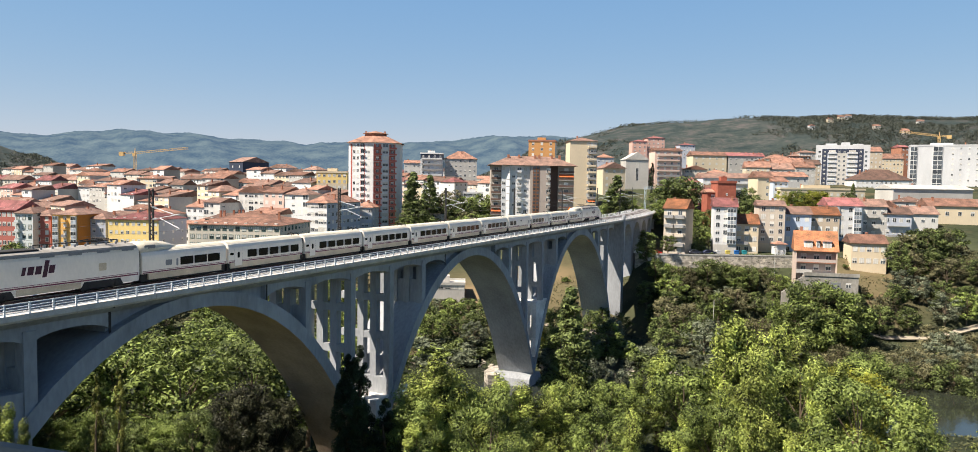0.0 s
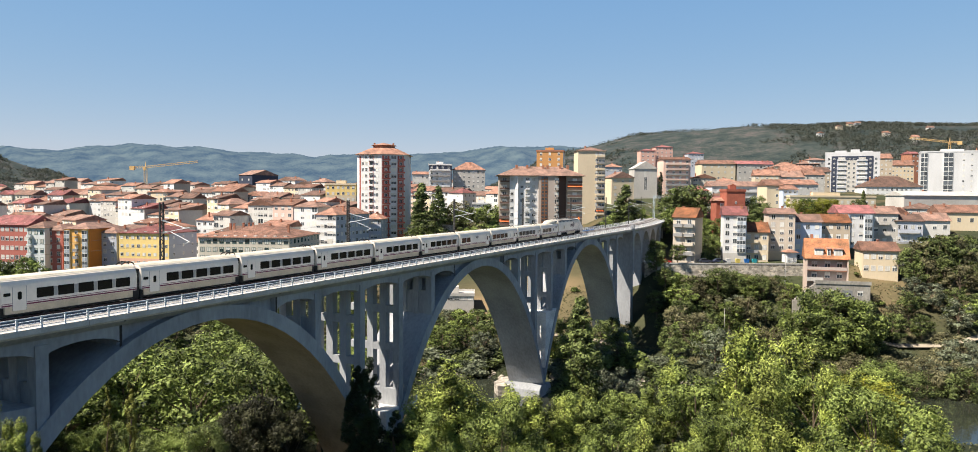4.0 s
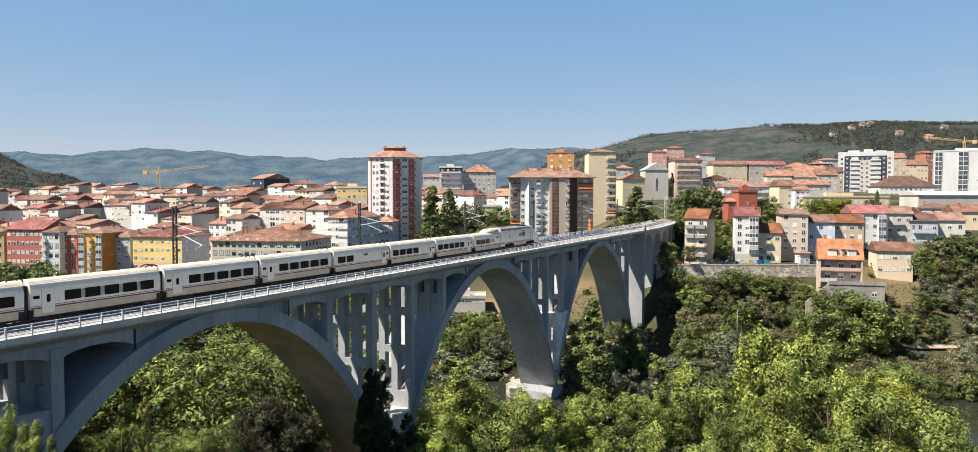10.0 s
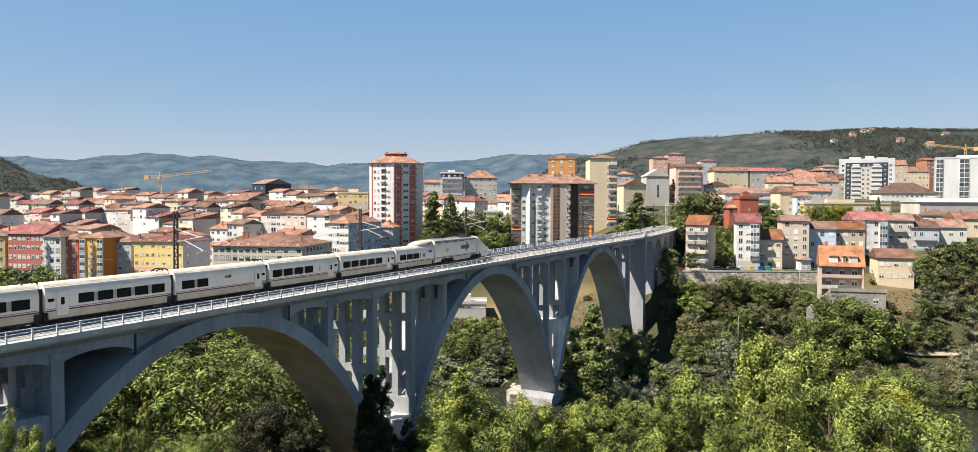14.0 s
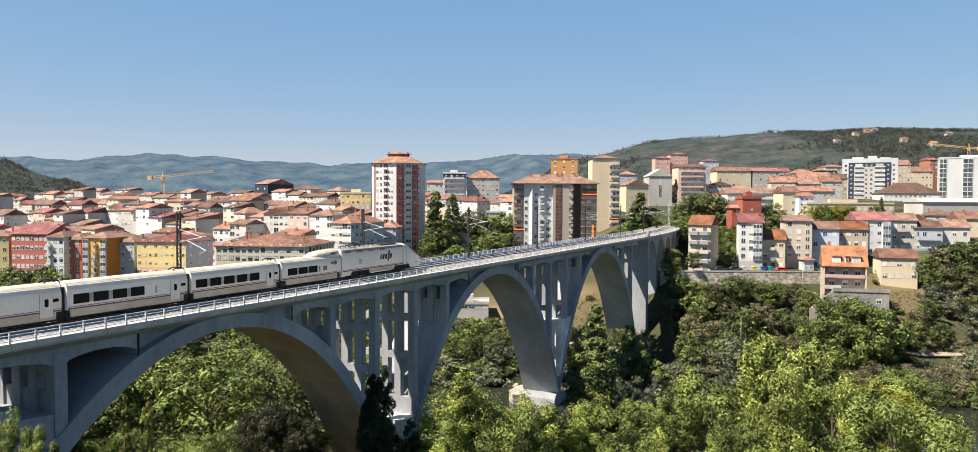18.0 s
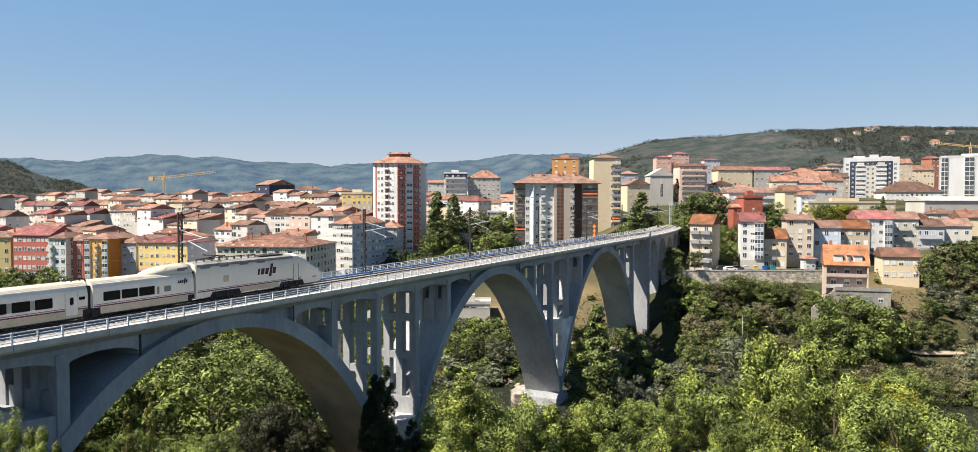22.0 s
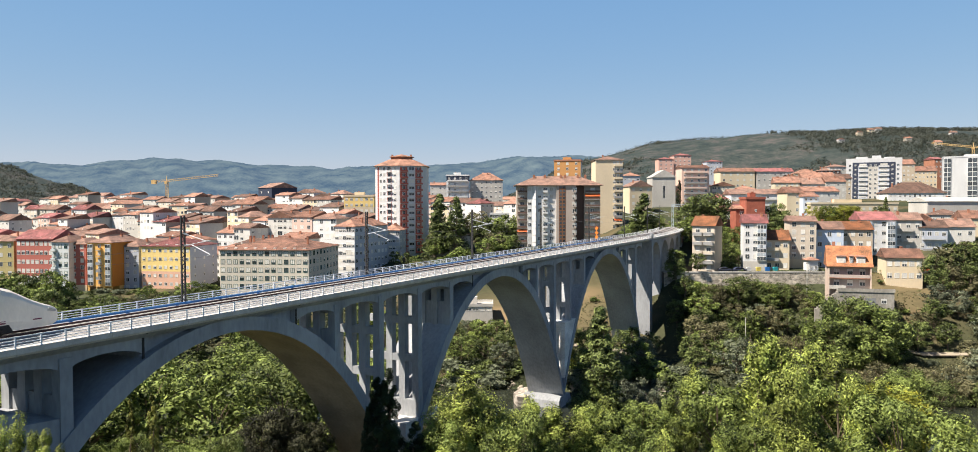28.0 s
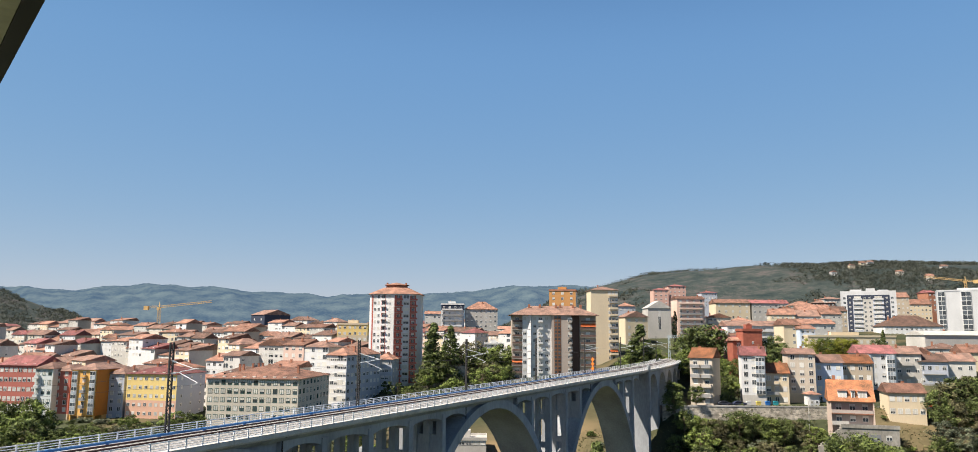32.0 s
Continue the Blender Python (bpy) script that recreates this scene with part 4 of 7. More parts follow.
def motions():
    times = [i * 2.0 for i in range(17)]
    for ob, ahead, turned in TRAIN:
        walk(ob, [(t, BRIDGE @ pose(tail_joint(t) + ahead, TRACK_W, RAIL_Z, 0, 0, 180 if turned else 0)) for t in times])
    # the two cars that come out from under the viaduct along the hillside road
    for ob, way in PASSING:
        walk(ob, [(t, pose(x, 244.4, 21.6)) for t, x in way])


viaduct()
railing(0.0, -38, U_HI - 2, "white steel railing with four bars on the near deck edge")
railing(9.35, -38, U_HI - 2, "white steel railing with four bars on the far deck edge")
track()
masts()
train()
# ---------------------------------------------------------------- buildings
def window_mesh(w, h, blind, frame_mat):
    """Frame, mullion, panes and a drawn blind in one stepped sheet."""
    f, m = 0.08, 0.04
    xs = [-w / 2 - f, -w / 2, -m, m, w / 2, w / 2 + f]
    zs = [-f, 0.0, h * (1 - blind), h, h + f] if 0 < blind < 1 else [-f, 0.0, h, h + f]
    bm = bmesh.new()
    depth = {}
    for i in range(5):
        for j in range(len(zs) - 1):
            if i in (1, 3) and 0 < j < len(zs) - 2:
                lit = blind == 1 or (0 < blind < 1 and j == 2)
                depth[i, j] = (-0.03, 2) if lit else (-0.012, 0)
            else:
                depth[i, j] = (-0.07, 1)
    for i in range(-1, 5):
        for j in range(-1, len(zs) - 1):
            y, mi = depth.get((i, j), (0.03, 1))
            if (i, j) in depth:
                bm.faces.new([bm.verts.new(p) for p in ((xs[i], y, zs[j]), (xs[i + 1], y, zs[j]), (xs[i + 1], y, zs[j + 1]), (xs[i], y, zs[j + 1]))]).material_index = mi
            yr = depth.get((i + 1, j), (0.03, 1))[0]
            if yr != y and 0 <= j < len(zs) - 1:
                x = xs[i + 1]
                bm.faces.new([bm.verts.new(p) for p in ((x, y, zs[j]), (x, yr, zs[j]), (x, yr, zs[j + 1]), (x, y, zs[j + 1]))]).material_index = 1
            yu = depth.get((i, j + 1), (0.03, 1))[0]
            if yu != y and 0 <= i < 5:
                z = zs[j + 1]
                bm.faces.new([bm.verts.new(p) for p in ((xs[i], y, z), (xs[i + 1], y, z), (xs[i + 1], yu, z), (xs[i], yu, z))]).material_index = 1
    bmesh.ops.remove_doubles(bm, verts=bm.verts, dist=0.001)
    me = bpy.data.meshes.new("window")
    bm.to_mesh(me)
    bm.free()
    for k in (M_PANE, frame_mat, M_BLIND):
        me.materials.append(k)
    return me


WIN = {}


def window_of(w, h, blind, green):
    key = (w, h, blind, green)
    if key not in WIN:
        WIN[key] = window_mesh(w, h, blind, M_GREENFRAME if green else M_FRAME)
    return WIN[key]


def roof_mesh(kind, w, d, rise, over=0.5, ridge_y=0.5):
    """Hipped or gabled, with its eaves' thickness; tiles run down the slope."""
    bm = bmesh.new()
    uv = bm.loops.layers.uv.new("tiles")
    x0, x1, y0, y1 = -w / 2 - over, w / 2 + over, -over, d + over
    e = 0.16
    low = [(x0, y0), (x1, y0), (x1, y1), (x0, y1)]
    b = [bm.verts.new((x, y, 0)) for x, y in low]
    t = [bm.verts.new((x, y, e)) for x, y in low]
    W, D = x1 - x0, y1 - y0
    if kind == "hip":
        k = min(W, D) / 2
        if W >= D:
            r = [bm.verts.new((x0 + k, (y0 + y1) / 2, e + rise)), bm.verts.new((x1 - k, (y0 + y1) / 2, e + rise))]
            fs = [(t[0], t[1], r[1], r[0]), (t[2], t[3], r[0], r[1]), (t[1], t[2], r[1]), (t[3], t[0], r[0])]
        else:
            r = [bm.verts.new((0, y0 + k, e + rise)), bm.verts.new((0, y1 - k, e + rise))]
            fs = [(t[1], t[2], r[1], r[0]), (t[3], t[0], r[0], r[1]), (t[0], t[1], r[0]), (t[2], t[3], r[1])]
    elif kind == "gable":
        ym = y0 + D * ridge_y
        r = [bm.verts.new((x0, ym, e + rise)), bm.verts.new((x1, ym, e + rise))]
        fs = [(t[0], t[1], r[1], r[0]), (t[2], t[3], r[0], r[1]), (t[1], t[2], r[1]), (t[3], t[0], r[0])]
    elif kind == "cross":
        r = [bm.verts.new((0, y0, e + rise)), bm.verts.new((0, y1, e + rise))]
        fs = [(t[1], t[2], r[1], r[0]), (t[3], t[0], r[0], r[1]), (t[0], t[1], r[0]), (t[2], t[3], r[1])]
    else:
        fs = [tuple(t)]
    for f in fs:
        bm.faces.new(f)
    for i in range(4):
        j = (i + 1) % 4
        bm.faces.new((b[i], b[j], t[j], t[i]))
    bm.faces.new(b[::-1])
    bmesh.ops.recalc_face_normals(bm, faces=bm.faces)
    for f in bm.faces:
        n = f.normal
        a = Vector((-n.y, n.x, 0))
        a = a.normalized() if a.length > 1e-4 else Vector((1, 0, 0))
        c = n.cross(a)
        for lp in f.loops:
            lp[uv].uv = (lp.vert.co.dot(a) * 0.5, lp.vert.co.dot(c) * 0.5)
    return bm


BUILT = []


def building(name, label, x, y, z, w, d, h, yaw, floors, cols, wall, roof="hip", tiles=None, rise=2.2, left=0, right=0, green=False,
             balcony=(), bands=None, plinth=None, win=(1.2, 1.45), base=0.0, chimneys=1, group="", category="building", seed=1, side_wall=None, dormers=0, skips=0.0, span=(0.0, 1.0), stilts=0.0, gallery=(), far=False, ridge=0.5, low=0, bays=()):
    """A block with its front along local y = 0; every window, balcony, chimney and the roof a part of its own."""
    rnd = random.Random(seed)
    BUILT.append((x, y + d / 2, w, d))
    at = pose(x, y, z, 0, 0, yaw)
    o = thing(name, at, label, category, group)
    corners = [at @ Vector((sx * w / 2, sy, 0)) for sx in (-1, 1) for sy in (0, d)]
    sink = max(1.0, z - min(ground_z(c.x, c.y) for c in corners) + 1.0)
    bm = bmesh.new()
    mats = [wall]
    cuts = sorted({-sink, h} | ({base} if plinth else set()) | ({k for k, _ in bands} if bands else set()))
    if plinth:
        mats.append(plinth)
    if bands:
        mats += [m for _, m in bands]
    for a, b in zip(cuts, cuts[1:]):
        mi = 0
        if bands:
            for i, (k, m) in enumerate(bands):
                if a >= k - 0.01:
                    mi = mats.index(m)
        if plinth and b <= base + 0.01:
            mi = 1
        if stilts and a < 0:
            box(bm, -w / 2 + 0.1, w / 2 - 0.1, 4.5, d, a, stilts, mi)
            a = stilts
        box(bm, -w / 2, w / 2, 0, d, a, b, mi)
    if side_wall:
        mats.append(side_wall)
        box(bm, w / 2, w / 2 + 0.05, 0.02, d - 0.02, stilts if stilts else -sink, h - 0.05, len(mats) - 1)
    part("wall", bm, mats, o)
    if stilts:
        n = max(2, int(w / 3.2))
        for i in range(n + 1):
            cx = -w / 2 + 0.3 + (w - 0.6) * i / n
            bm = bmesh.new()
            box(bm, cx - 0.28, cx + 0.28, 0.05, 0.6, -sink, stilts + 0.02)
            part("pillar", bm, wall, o)
    for x0, x1 in gallery:
        bm = bmesh.new()
        lo, hi = base + (h - base) / floors * 0.15, h - 0.5
        box(bm, x0, x1, -0.55, -0.004, lo, hi)
        g = part("glazed_gallery", bm, M_FRAME, o, "white framed glazed gallery")
        rows, cs = max(2, int((hi - lo) / (1.3 if w < 30 else 3.4))), max(2, int((x1 - x0) / (0.85 if w < 30 else 2.6)))
        gap, bar = (0.06, 0.10) if w < 30 else (0.12, 0.20)
        for r in range(rows):
            for c in range(cs):
                bm = bmesh.new()
                xa, za = x0 + (x1 - x0) * c / cs, lo + (hi - lo) * r / rows
                box(bm, xa + gap, xa + (x1 - x0) / cs - gap, -0.575, -0.545, za + bar, za + (hi - lo) / rows - bar)
                part("pane", bm, M_CURTAIN if w < 30 and r % 2 else M_PANE, g)
    if roof == "flat":
        bm = bmesh.new()
        box(bm, -w / 2 - 0.25, w / 2 + 0.25, -0.25, d + 0.25, h, h + 0.25)
        for a, b, c, e in ((-w / 2 - 0.25, w / 2 + 0.25, -0.25, 0.0), (-w / 2 - 0.25, w / 2 + 0.25, d, d + 0.25), (-w / 2 - 0.25, -w / 2, 0, d), (w / 2, w / 2 + 0.25, 0, d)):
            box(bm, a, b, c, e, h + 0.25, h + 0.95)
        part("roof", bm, tiles or wall, o)
        bm = bmesh.new()
        box(bm, -w * 0.2, w * 0.12, d * 0.35, d * 0.7, h + 0.25, h + 2.6)
        part("stair_head", bm, wall, o)
    else:
        part("roof", roof_mesh(roof, w, d, rise, 0.5, ridge), tiles or M_TILE_O, o, m=pose(0, 0, h))
    for i in range(chimneys):
        bm = bmesh.new()
        cx, cy = rnd.uniform(-w * 0.35, w * 0.35), rnd.uniform(d * 0.3, d * 0.7)
        box(bm, cx - 0.35, cx + 0.35, cy - 0.3, cy + 0.3, h - 0.2, h + rise * 0.75 + 1.2)
        box(bm, cx - 0.43, cx + 0.43, cy - 0.38, cy + 0.38, h + rise * 0.75 + 1.2, h + rise * 0.75 + 1.35)
        part("chimney", bm, M_CHIM, o)
    for i in range(dormers):
        cx = -w / 2 + w * (i + 0.5) / dormers
        bm = bmesh.new()
        box(bm, cx - 0.5, cx + 0.5, 0.9, 1.9, h + 0.35, h + 0.85)
        part("skylight", bm, M_BLIND, o)
    fh = (h - base) / floors
    ww, wh = win

    joined = bmesh.new() if far else None

    def face(length, n, place):
        for fl in range(low, floors):
            zz = base + fl * fh + fh * 0.34
            for c in range(n):
                if skips and rnd.random() < skips:
                    continue
                t = -length / 2 + length * (span[0] + (span[1] - span[0]) * (c + 0.5) / n if length == w else (c + 0.5) / n)
                wide = c in bays and length == w
                me = window_of(2.5 if wide else ww, 1.9 if wide else wh, rnd.choice((0, 0.35, 0.6, 1.0, 1.0)), green)
                if far:
                    k = len(joined.verts)
                    joined.from_mesh(me)
                    bmesh.ops.transform(joined, matrix=place(t, zz), verts=list(joined.verts)[k:])
                else:
                    part("window", me, None, o, m=place(t, zz))
    face(w, cols, lambda t, zz: pose(t, 0, zz))
    if right:
        off = 0.05 if side_wall else 0
        face(d, right, lambda t, zz: pose(w / 2 + off, d / 2 + t, zz, 0, 0, 90))
    if left:
        face(d, left, lambda t, zz: pose(-w / 2, d / 2 - t, zz, 0, 0, -90))
    if far:
        me = bpy.data.meshes.new("glazing")
        joined.to_mesh(me)
        joined.free()
        for k in (M_PANE, M_FRAME, M_BLIND):
            me.materials.append(k)
        part("glazing", me, None, o)["kind"] = "stuff"
    for x0, x1 in balcony:
        for fl in range(1 if base == 0 else 0, floors):
            zz = base + fl * fh
            bm = bmesh.new()
            box(bm, x0, x1, -1.1, -0.004, zz - 0.08, zz + 0.08)
            bal = part("balcony", bm, M_CONC_L, o)
            bm = bmesh.new()
            box(bm, x0, x1, -1.12, -1.08, zz + 0.1, zz + 1.0)
            for xx in (x0, x1):
                box(bm, xx - 0.02, xx + 0.02, -1.08, -0.01, zz + 0.1, zz + 1.0)
            part("balustrade", bm, wall if rnd.random() < 0.6 else M_RAILING, bal)
            if rnd.random() < 0.06:
                bm = bmesh.new()
                prism(bm, [(-0.02, zz + 2.5), (-1.25, zz + 1.8), (-1.25, zz + 1.72), (-0.02, zz + 2.42)], x0 + 0.2, x1 - 0.2, "x")
                part("awning", bm, M_AWNING, bal, "faded awning")
    return o


OLIVE = wall_mat("olive", (0.56, 0.47, 0.23))
REDW = wall_mat("red", (0.45, 0.155, 0.125))
ROSE = wall_mat("rose_brick", (0.74, 0.46, 0.34))
WHITE = wall_mat("white", (0.71, 0.715, 0.71), 0.2)
OFFW = wall_mat("off_white", (0.64, 0.625, 0.585), 0.22)
CREAM = wall_mat("cream", (0.66, 0.56, 0.40))
YELLOW = wall_mat("yellow", (0.84, 0.64, 0.26))
ORANGE = wall_mat("orange", (0.80, 0.47, 0.15))
BLUEGREY = wall_mat("blue_grey", (0.48, 0.51, 0.57))
PALEBLUE = wall_mat("pale_blue", (0.52, 0.60, 0.72))
GREYW = wall_mat("grey", (0.52, 0.50, 0.46), 0.2)
TAUPE = wall_mat("taupe", (0.45, 0.39, 0.33), 0.2)
SAND = wall_mat("sand_plaster", (0.60, 0.525, 0.43), 0.2)
BEIGE = wall_mat("beige", (0.70, 0.59, 0.42))
PINK = wall_mat("pink", (0.62, 0.40, 0.33))
DARKBR = wall_mat("dark_brown", (0.17, 0.11, 0.09))
NAVY = wall_mat("navy", (0.05, 0.06, 0.09))
DARKOR = wall_mat("burnt_orange", (0.50, 0.20, 0.045))
PALEGR = wall_mat("pale_green_grey", (0.64, 0.67, 0.66))
SOFTW = wall_mat("soft_white", (0.59, 0.60, 0.61), 0.2)
CREAMP = wall_mat("pale_cream", (0.64, 0.585, 0.49), 0.2)

OCHRE = wall_mat("ochre", (0.56, 0.29, 0.115))
PALEPINK = wall_mat("pale_pink", (0.68, 0.50, 0.42))
BUFF = wall_mat("buff_plaster", (0.50, 0.42, 0.32))
building("apartment_block", "olive rendered block at the end of a riverside row", -193.0, 288.0, 8.8, 20.0, 12, 21.2, 0, 6, 6, OLIVE, tiles=M_TILE_B, group="riverside blocks", seed=1)
building("apartment_block", "red and white rendered block with dark red tiled roof", -173.8, 286.0, 9.9, 15.5, 14, 21.0, -9, 6, 8, WHITE, bands=((7.0, REDW),), tiles=M_TILE_R, roof="gable", rise=3.4, dormers=4, group="riverside blocks", seed=2)
building("apartment_block", "narrow block with teal glazed bays and white trim", -162.3, 283.0, 9.3, 7.2, 13, 20.6, -9, 6, 3, PALEGR, win=(1.2, 1.6), green=True, balcony=((-3.2, -1.4),), tiles=M_TILE_B, group="riverside blocks", seed=3)
building("apartment_block", "dark red rendered block over pale ground storey", -156.6, 285.0, 9.5, 6.7, 12, 19.5, -9, 6, 2, REDW, plinth=CREAM, base=4.0, tiles=M_TILE_B, group="riverside blocks", seed=4)
building("apartment_block", "orange and yellow block on open ground-floor columns", -146.9, 282.0, 9.4, 10.0, 20, 20.3, -9, 6, 3, ORANGE, side_wall=DARKOR, tiles=M_TILE_B, gallery=((-4.7, -2.5), (2.6, 4.7)), balcony=((-0.9, 0.9),), win=(1.1, 1.2), stilts=3.8, base=3.8, group="riverside blocks", seed=5)
building("apartment_block", "blue-grey narrow block beside the orange one", -137.8, 288.0, 10.6, 6.3, 13, 17.3, -9, 6, 2, BLUEGREY, tiles=M_TILE_B, group="riverside blocks", seed=6)
# blue-grey flank: shade of the side turned from the sun is painted in
building("apartment_block", "long yellow block over rose ground storeys with red roof", -123.3, 285.0, 9.0, 20.2, 20, 19.1, -9, 6, 9, ROSE, bands=((9.6, YELLOW),), side_wall=BLUEGREY, right=3, tiles=M_TILE_R, roof="hip", rise=3.2, dormers=5, stilts=3.0, chimneys=2, win=(1.0,1.1), group="riverside blocks", seed=7)
building("apartment_block", "long cream block with green window bays and orange roof", -78.9, 262.0, 13.5, 32.3, 34, 14.5, -6, 5, 14, CREAMP, green=True, right=9, rise=4.2, chimneys=9, dormers=9, win=(1.35, 1.5), group="riverside blocks", seed=8)
building("apartment_block", "white block with blue-grey flank and orange roof", -57.8, 300.0, 16.6, 9.1, 27, 18.5, -21, 6, 5, WHITE, side_wall=BLUEGREY, right=9, win=(1.5, 1.3), bays=(3,), rise=2.8, chimneys=4, group="riverside blocks", seed=9)
building("apartment_block", "pale blue-grey block with rows of windows", -42.9, 326.0, 14.2, 8.0, 16, 18.5, -8, 6, 5, BLUEGREY, right=3, rise=2.4, chimneys=2, group="riverside blocks", seed=10)
building("town_house", "narrow sand-coloured five-storey block with paired balconies and orange roof", 71.1, 248.1, 21.1, 7.3, 10, 15.5, -31, 5, 2, SAND, tiles=M_TILE_N, roof="gable", rise=3.2, right=0, side_wall=BUFF, balcony=((-3.3, -0.25), (0.25, 3.3)), group="hillside houses", seed=21)
building("town_house", "white house with glazed gallery and red tiled roof", 89.0, 250.0, 21.5, 7.4, 12, 15.9, -14, 5, 3, WHITE, tiles=M_TILE_R, roof="gable", rise=3.0, plinth=GREYW, base=3.2, gallery=((0.6, 3.4),), group="hillside houses", seed=22)
building("town_house", "low beige house with orange tiled roof", 96.8, 251.0, 21.4, 7.6, 12, 10.3, -14, 3, 3, CREAM, tiles=M_TILE_N, roof="gable", rise=3.2, balcony=((-3.2, 0.5),), group="hillside houses", seed=23)
building("town_house", "grey-beige four-storey house with rows of windows", 106.6, 254.0, 21.8, 8.5, 13, 16.1, -14, 5, 3, SAND, tiles=M_TILE_B, roof="gable", rise=1.8, plinth=CREAM, base=3.3, group="hillside houses", seed=24)
building("town_house", "pale blue rendered house with brown tiled roof", 116.5, 256.0, 21.2, 9.0, 13, 13.9, -14, 4, 3, PALEBLUE, tiles=M_TILE_B, roof="gable", rise=2.6, group="hillside houses", seed=25)
building("town_house", "brown rendered house with yellow windows and orange roof", 126.9, 258.0, 21.8, 10.0, 13, 13.1, -14, 4, 4, BUFF, tiles=M_TILE_N, roof="gable", rise=2.8, group="hillside houses", seed=26)
building("town_house", "white and grey house with galleries and red roof", 142.0, 272.0, 22.2, 11.9, 14, 15.7, -9, 4, 4, WHITE, tiles=M_TILE_R, roof="gable", rise=3.0, left=3, plinth=BLUEGREY, base=3.2, gallery=((-5.2, -2.6), (2.6, 5.2)), group="hillside houses", seed=27)
building("town_house", "plain grey house with brown tiled roof", 155.8, 278.0, 21.7, 9.1, 13, 16.0, -14, 4, 3, GREYW, tiles=M_TILE_B, roof="gable", rise=2.8, balcony=((-2.5, 1.5),), group="hillside houses", seed=28)
building("town_house", "grey house with glazed balconies and brown roof", 163.9, 276.0, 21.9, 9.5, 12, 13.1, -14, 3, 4, BLUEGREY, tiles=M_TILE_B, roof="gable", rise=2.6, balcony=((-3.5, 3.5),), group="hillside houses", seed=29)
building("town_house", "pale grey house with brown tiled roof", 176.1, 280.0, 21.5, 10.6, 13, 13.6, -14, 3, 3, OFFW, tiles=M_TILE_B, roof="gable", rise=3.0, group="hillside houses", seed=30)
building("town_house", "cream house with orange tiled roof", 194.6, 290.0, 21.9, 18.2, 14, 16.2, -14, 3, 4, CREAM, roof="gable", rise=3.0, left=3, group="hillside houses", seed=31)
building("town_house", "small cream house with orange tiled roof", 127.3, 229.0, 19.9, 10.2, 10, 7.3, -14, 2, 5, BEIGE, roof="gable", rise=2.6, group="hillside houses", seed=33)
building("town_house", "windowless red brick stair tower", 101.6, 285.0, 38.6, 7.1, 8, 7.1, 0, 1, 1, M_BRICK, roof="flat", win=(0.6,0.8), group="hillside houses", seed=34)
building("apartment_block", "ochre penthouse block with stepped orange roof", 45.0, 430.0, 44.1, 15.2, 16, 24.6, -10, 8, 3, OCHRE, roof="flat", tiles=M_CHIM, side_wall=OFFW, group="tower blocks", seed=44)
building("apartment_block", "white striped block with dark roof storey", -21.6, 520.0, 37.8, 15.6, 15, 26.0, 0, 7, 4, WHITE, roof="flat", bands=((22.5, NAVY),), balcony=((-7.0, 7.0),), group="tower blocks", seed=47)
building("apartment_block", "grey block with orange pyramid roof", -1.7, 525.0, 37.7, 22.7, 18, 23.2, 0, 7, 7, GREYW, rise=5.6, group="tower blocks", seed=48)
building("apartment_block", "pale block behind the tower", -37.7, 560.0, 37.4, 12.1, 15, 21.0, 0, 5, 4, OFFW, roof="gable", rise=2.2, group="tower blocks", seed=49)
building("apartment_block", "tall grey gabled block with a dark slit window strip", 109.8, 470.0, 40.9, 14.5, 16, 19.9, 0, 1, 1, GREYW, roof="cross", rise=4.6, tiles=M_CONC_L, win=(1.5, 12.0), group="tower blocks", seed=50)
building("apartment_block", "cream gabled house near the track", 89.3, 440.0, 38.5, 13.7, 14, 15.8, 8, 4, 3, CREAM, roof="cross", tiles=M_TILE_B, rise=3.5, group="tower blocks", seed=51)
building("apartment_block", "pink banded block with white balconies", 129.6, 470.0, 44.0, 17.2, 16, 22.7, 0, 7, 4, PALEPINK, roof="gable", rise=2.0, balcony=((-7.0, 7.0),), group="tower blocks", seed=52)
building("apartment_block", "white tower with glazed grey strip", 367.0, 560.0, 42.7, 47.0, 22, 36.2, -28, 9, 4, SOFTW, roof="flat", gallery=((-23.2, -18.6), (-8.0, -1.8)), span=(0.55, 1.0), group="tower blocks", seed=54)
building("apartment_block", "cream gabled block with orange roof", 179.2, 540.0, 55.2, 24.7, 16, 12.1, 0, 3, 5, CREAM, roof="gable", rise=3.0, group="tower blocks", seed=55)
building("apartment_block", "grey block with dark red roof", 202.5, 540.0, 55.2, 19.3, 16, 12.1, 0, 3, 5, GREYW, tiles=M_TILE_R, roof="gable", rise=2.6, group="tower blocks", seed=56)
building("apartment_block", "long white block with brown roof", 154.4, 430.0, 39.6, 30.8, 16, 10.0, 0, 3, 8, WHITE, tiles=M_TILE_B, roof="gable", rise=3.0, balcony=((-12, 12),), group="tower blocks", seed=57)
building("apartment_block", "grey and cream block with glazed balconies and orange roof", 191.1, 430.0, 38.5, 19.7, 15, 12.5, 0, 3, 5, OFFW, left=3, roof="gable", rise=3.0, group="tower blocks", seed=58)
building("apartment_block", "long beige retaining building", 192.9, 395.0, 38.9, 46.1, 10, 4.9, 0, 1, 14, CREAM, roof="flat", group="tower blocks", seed=59)
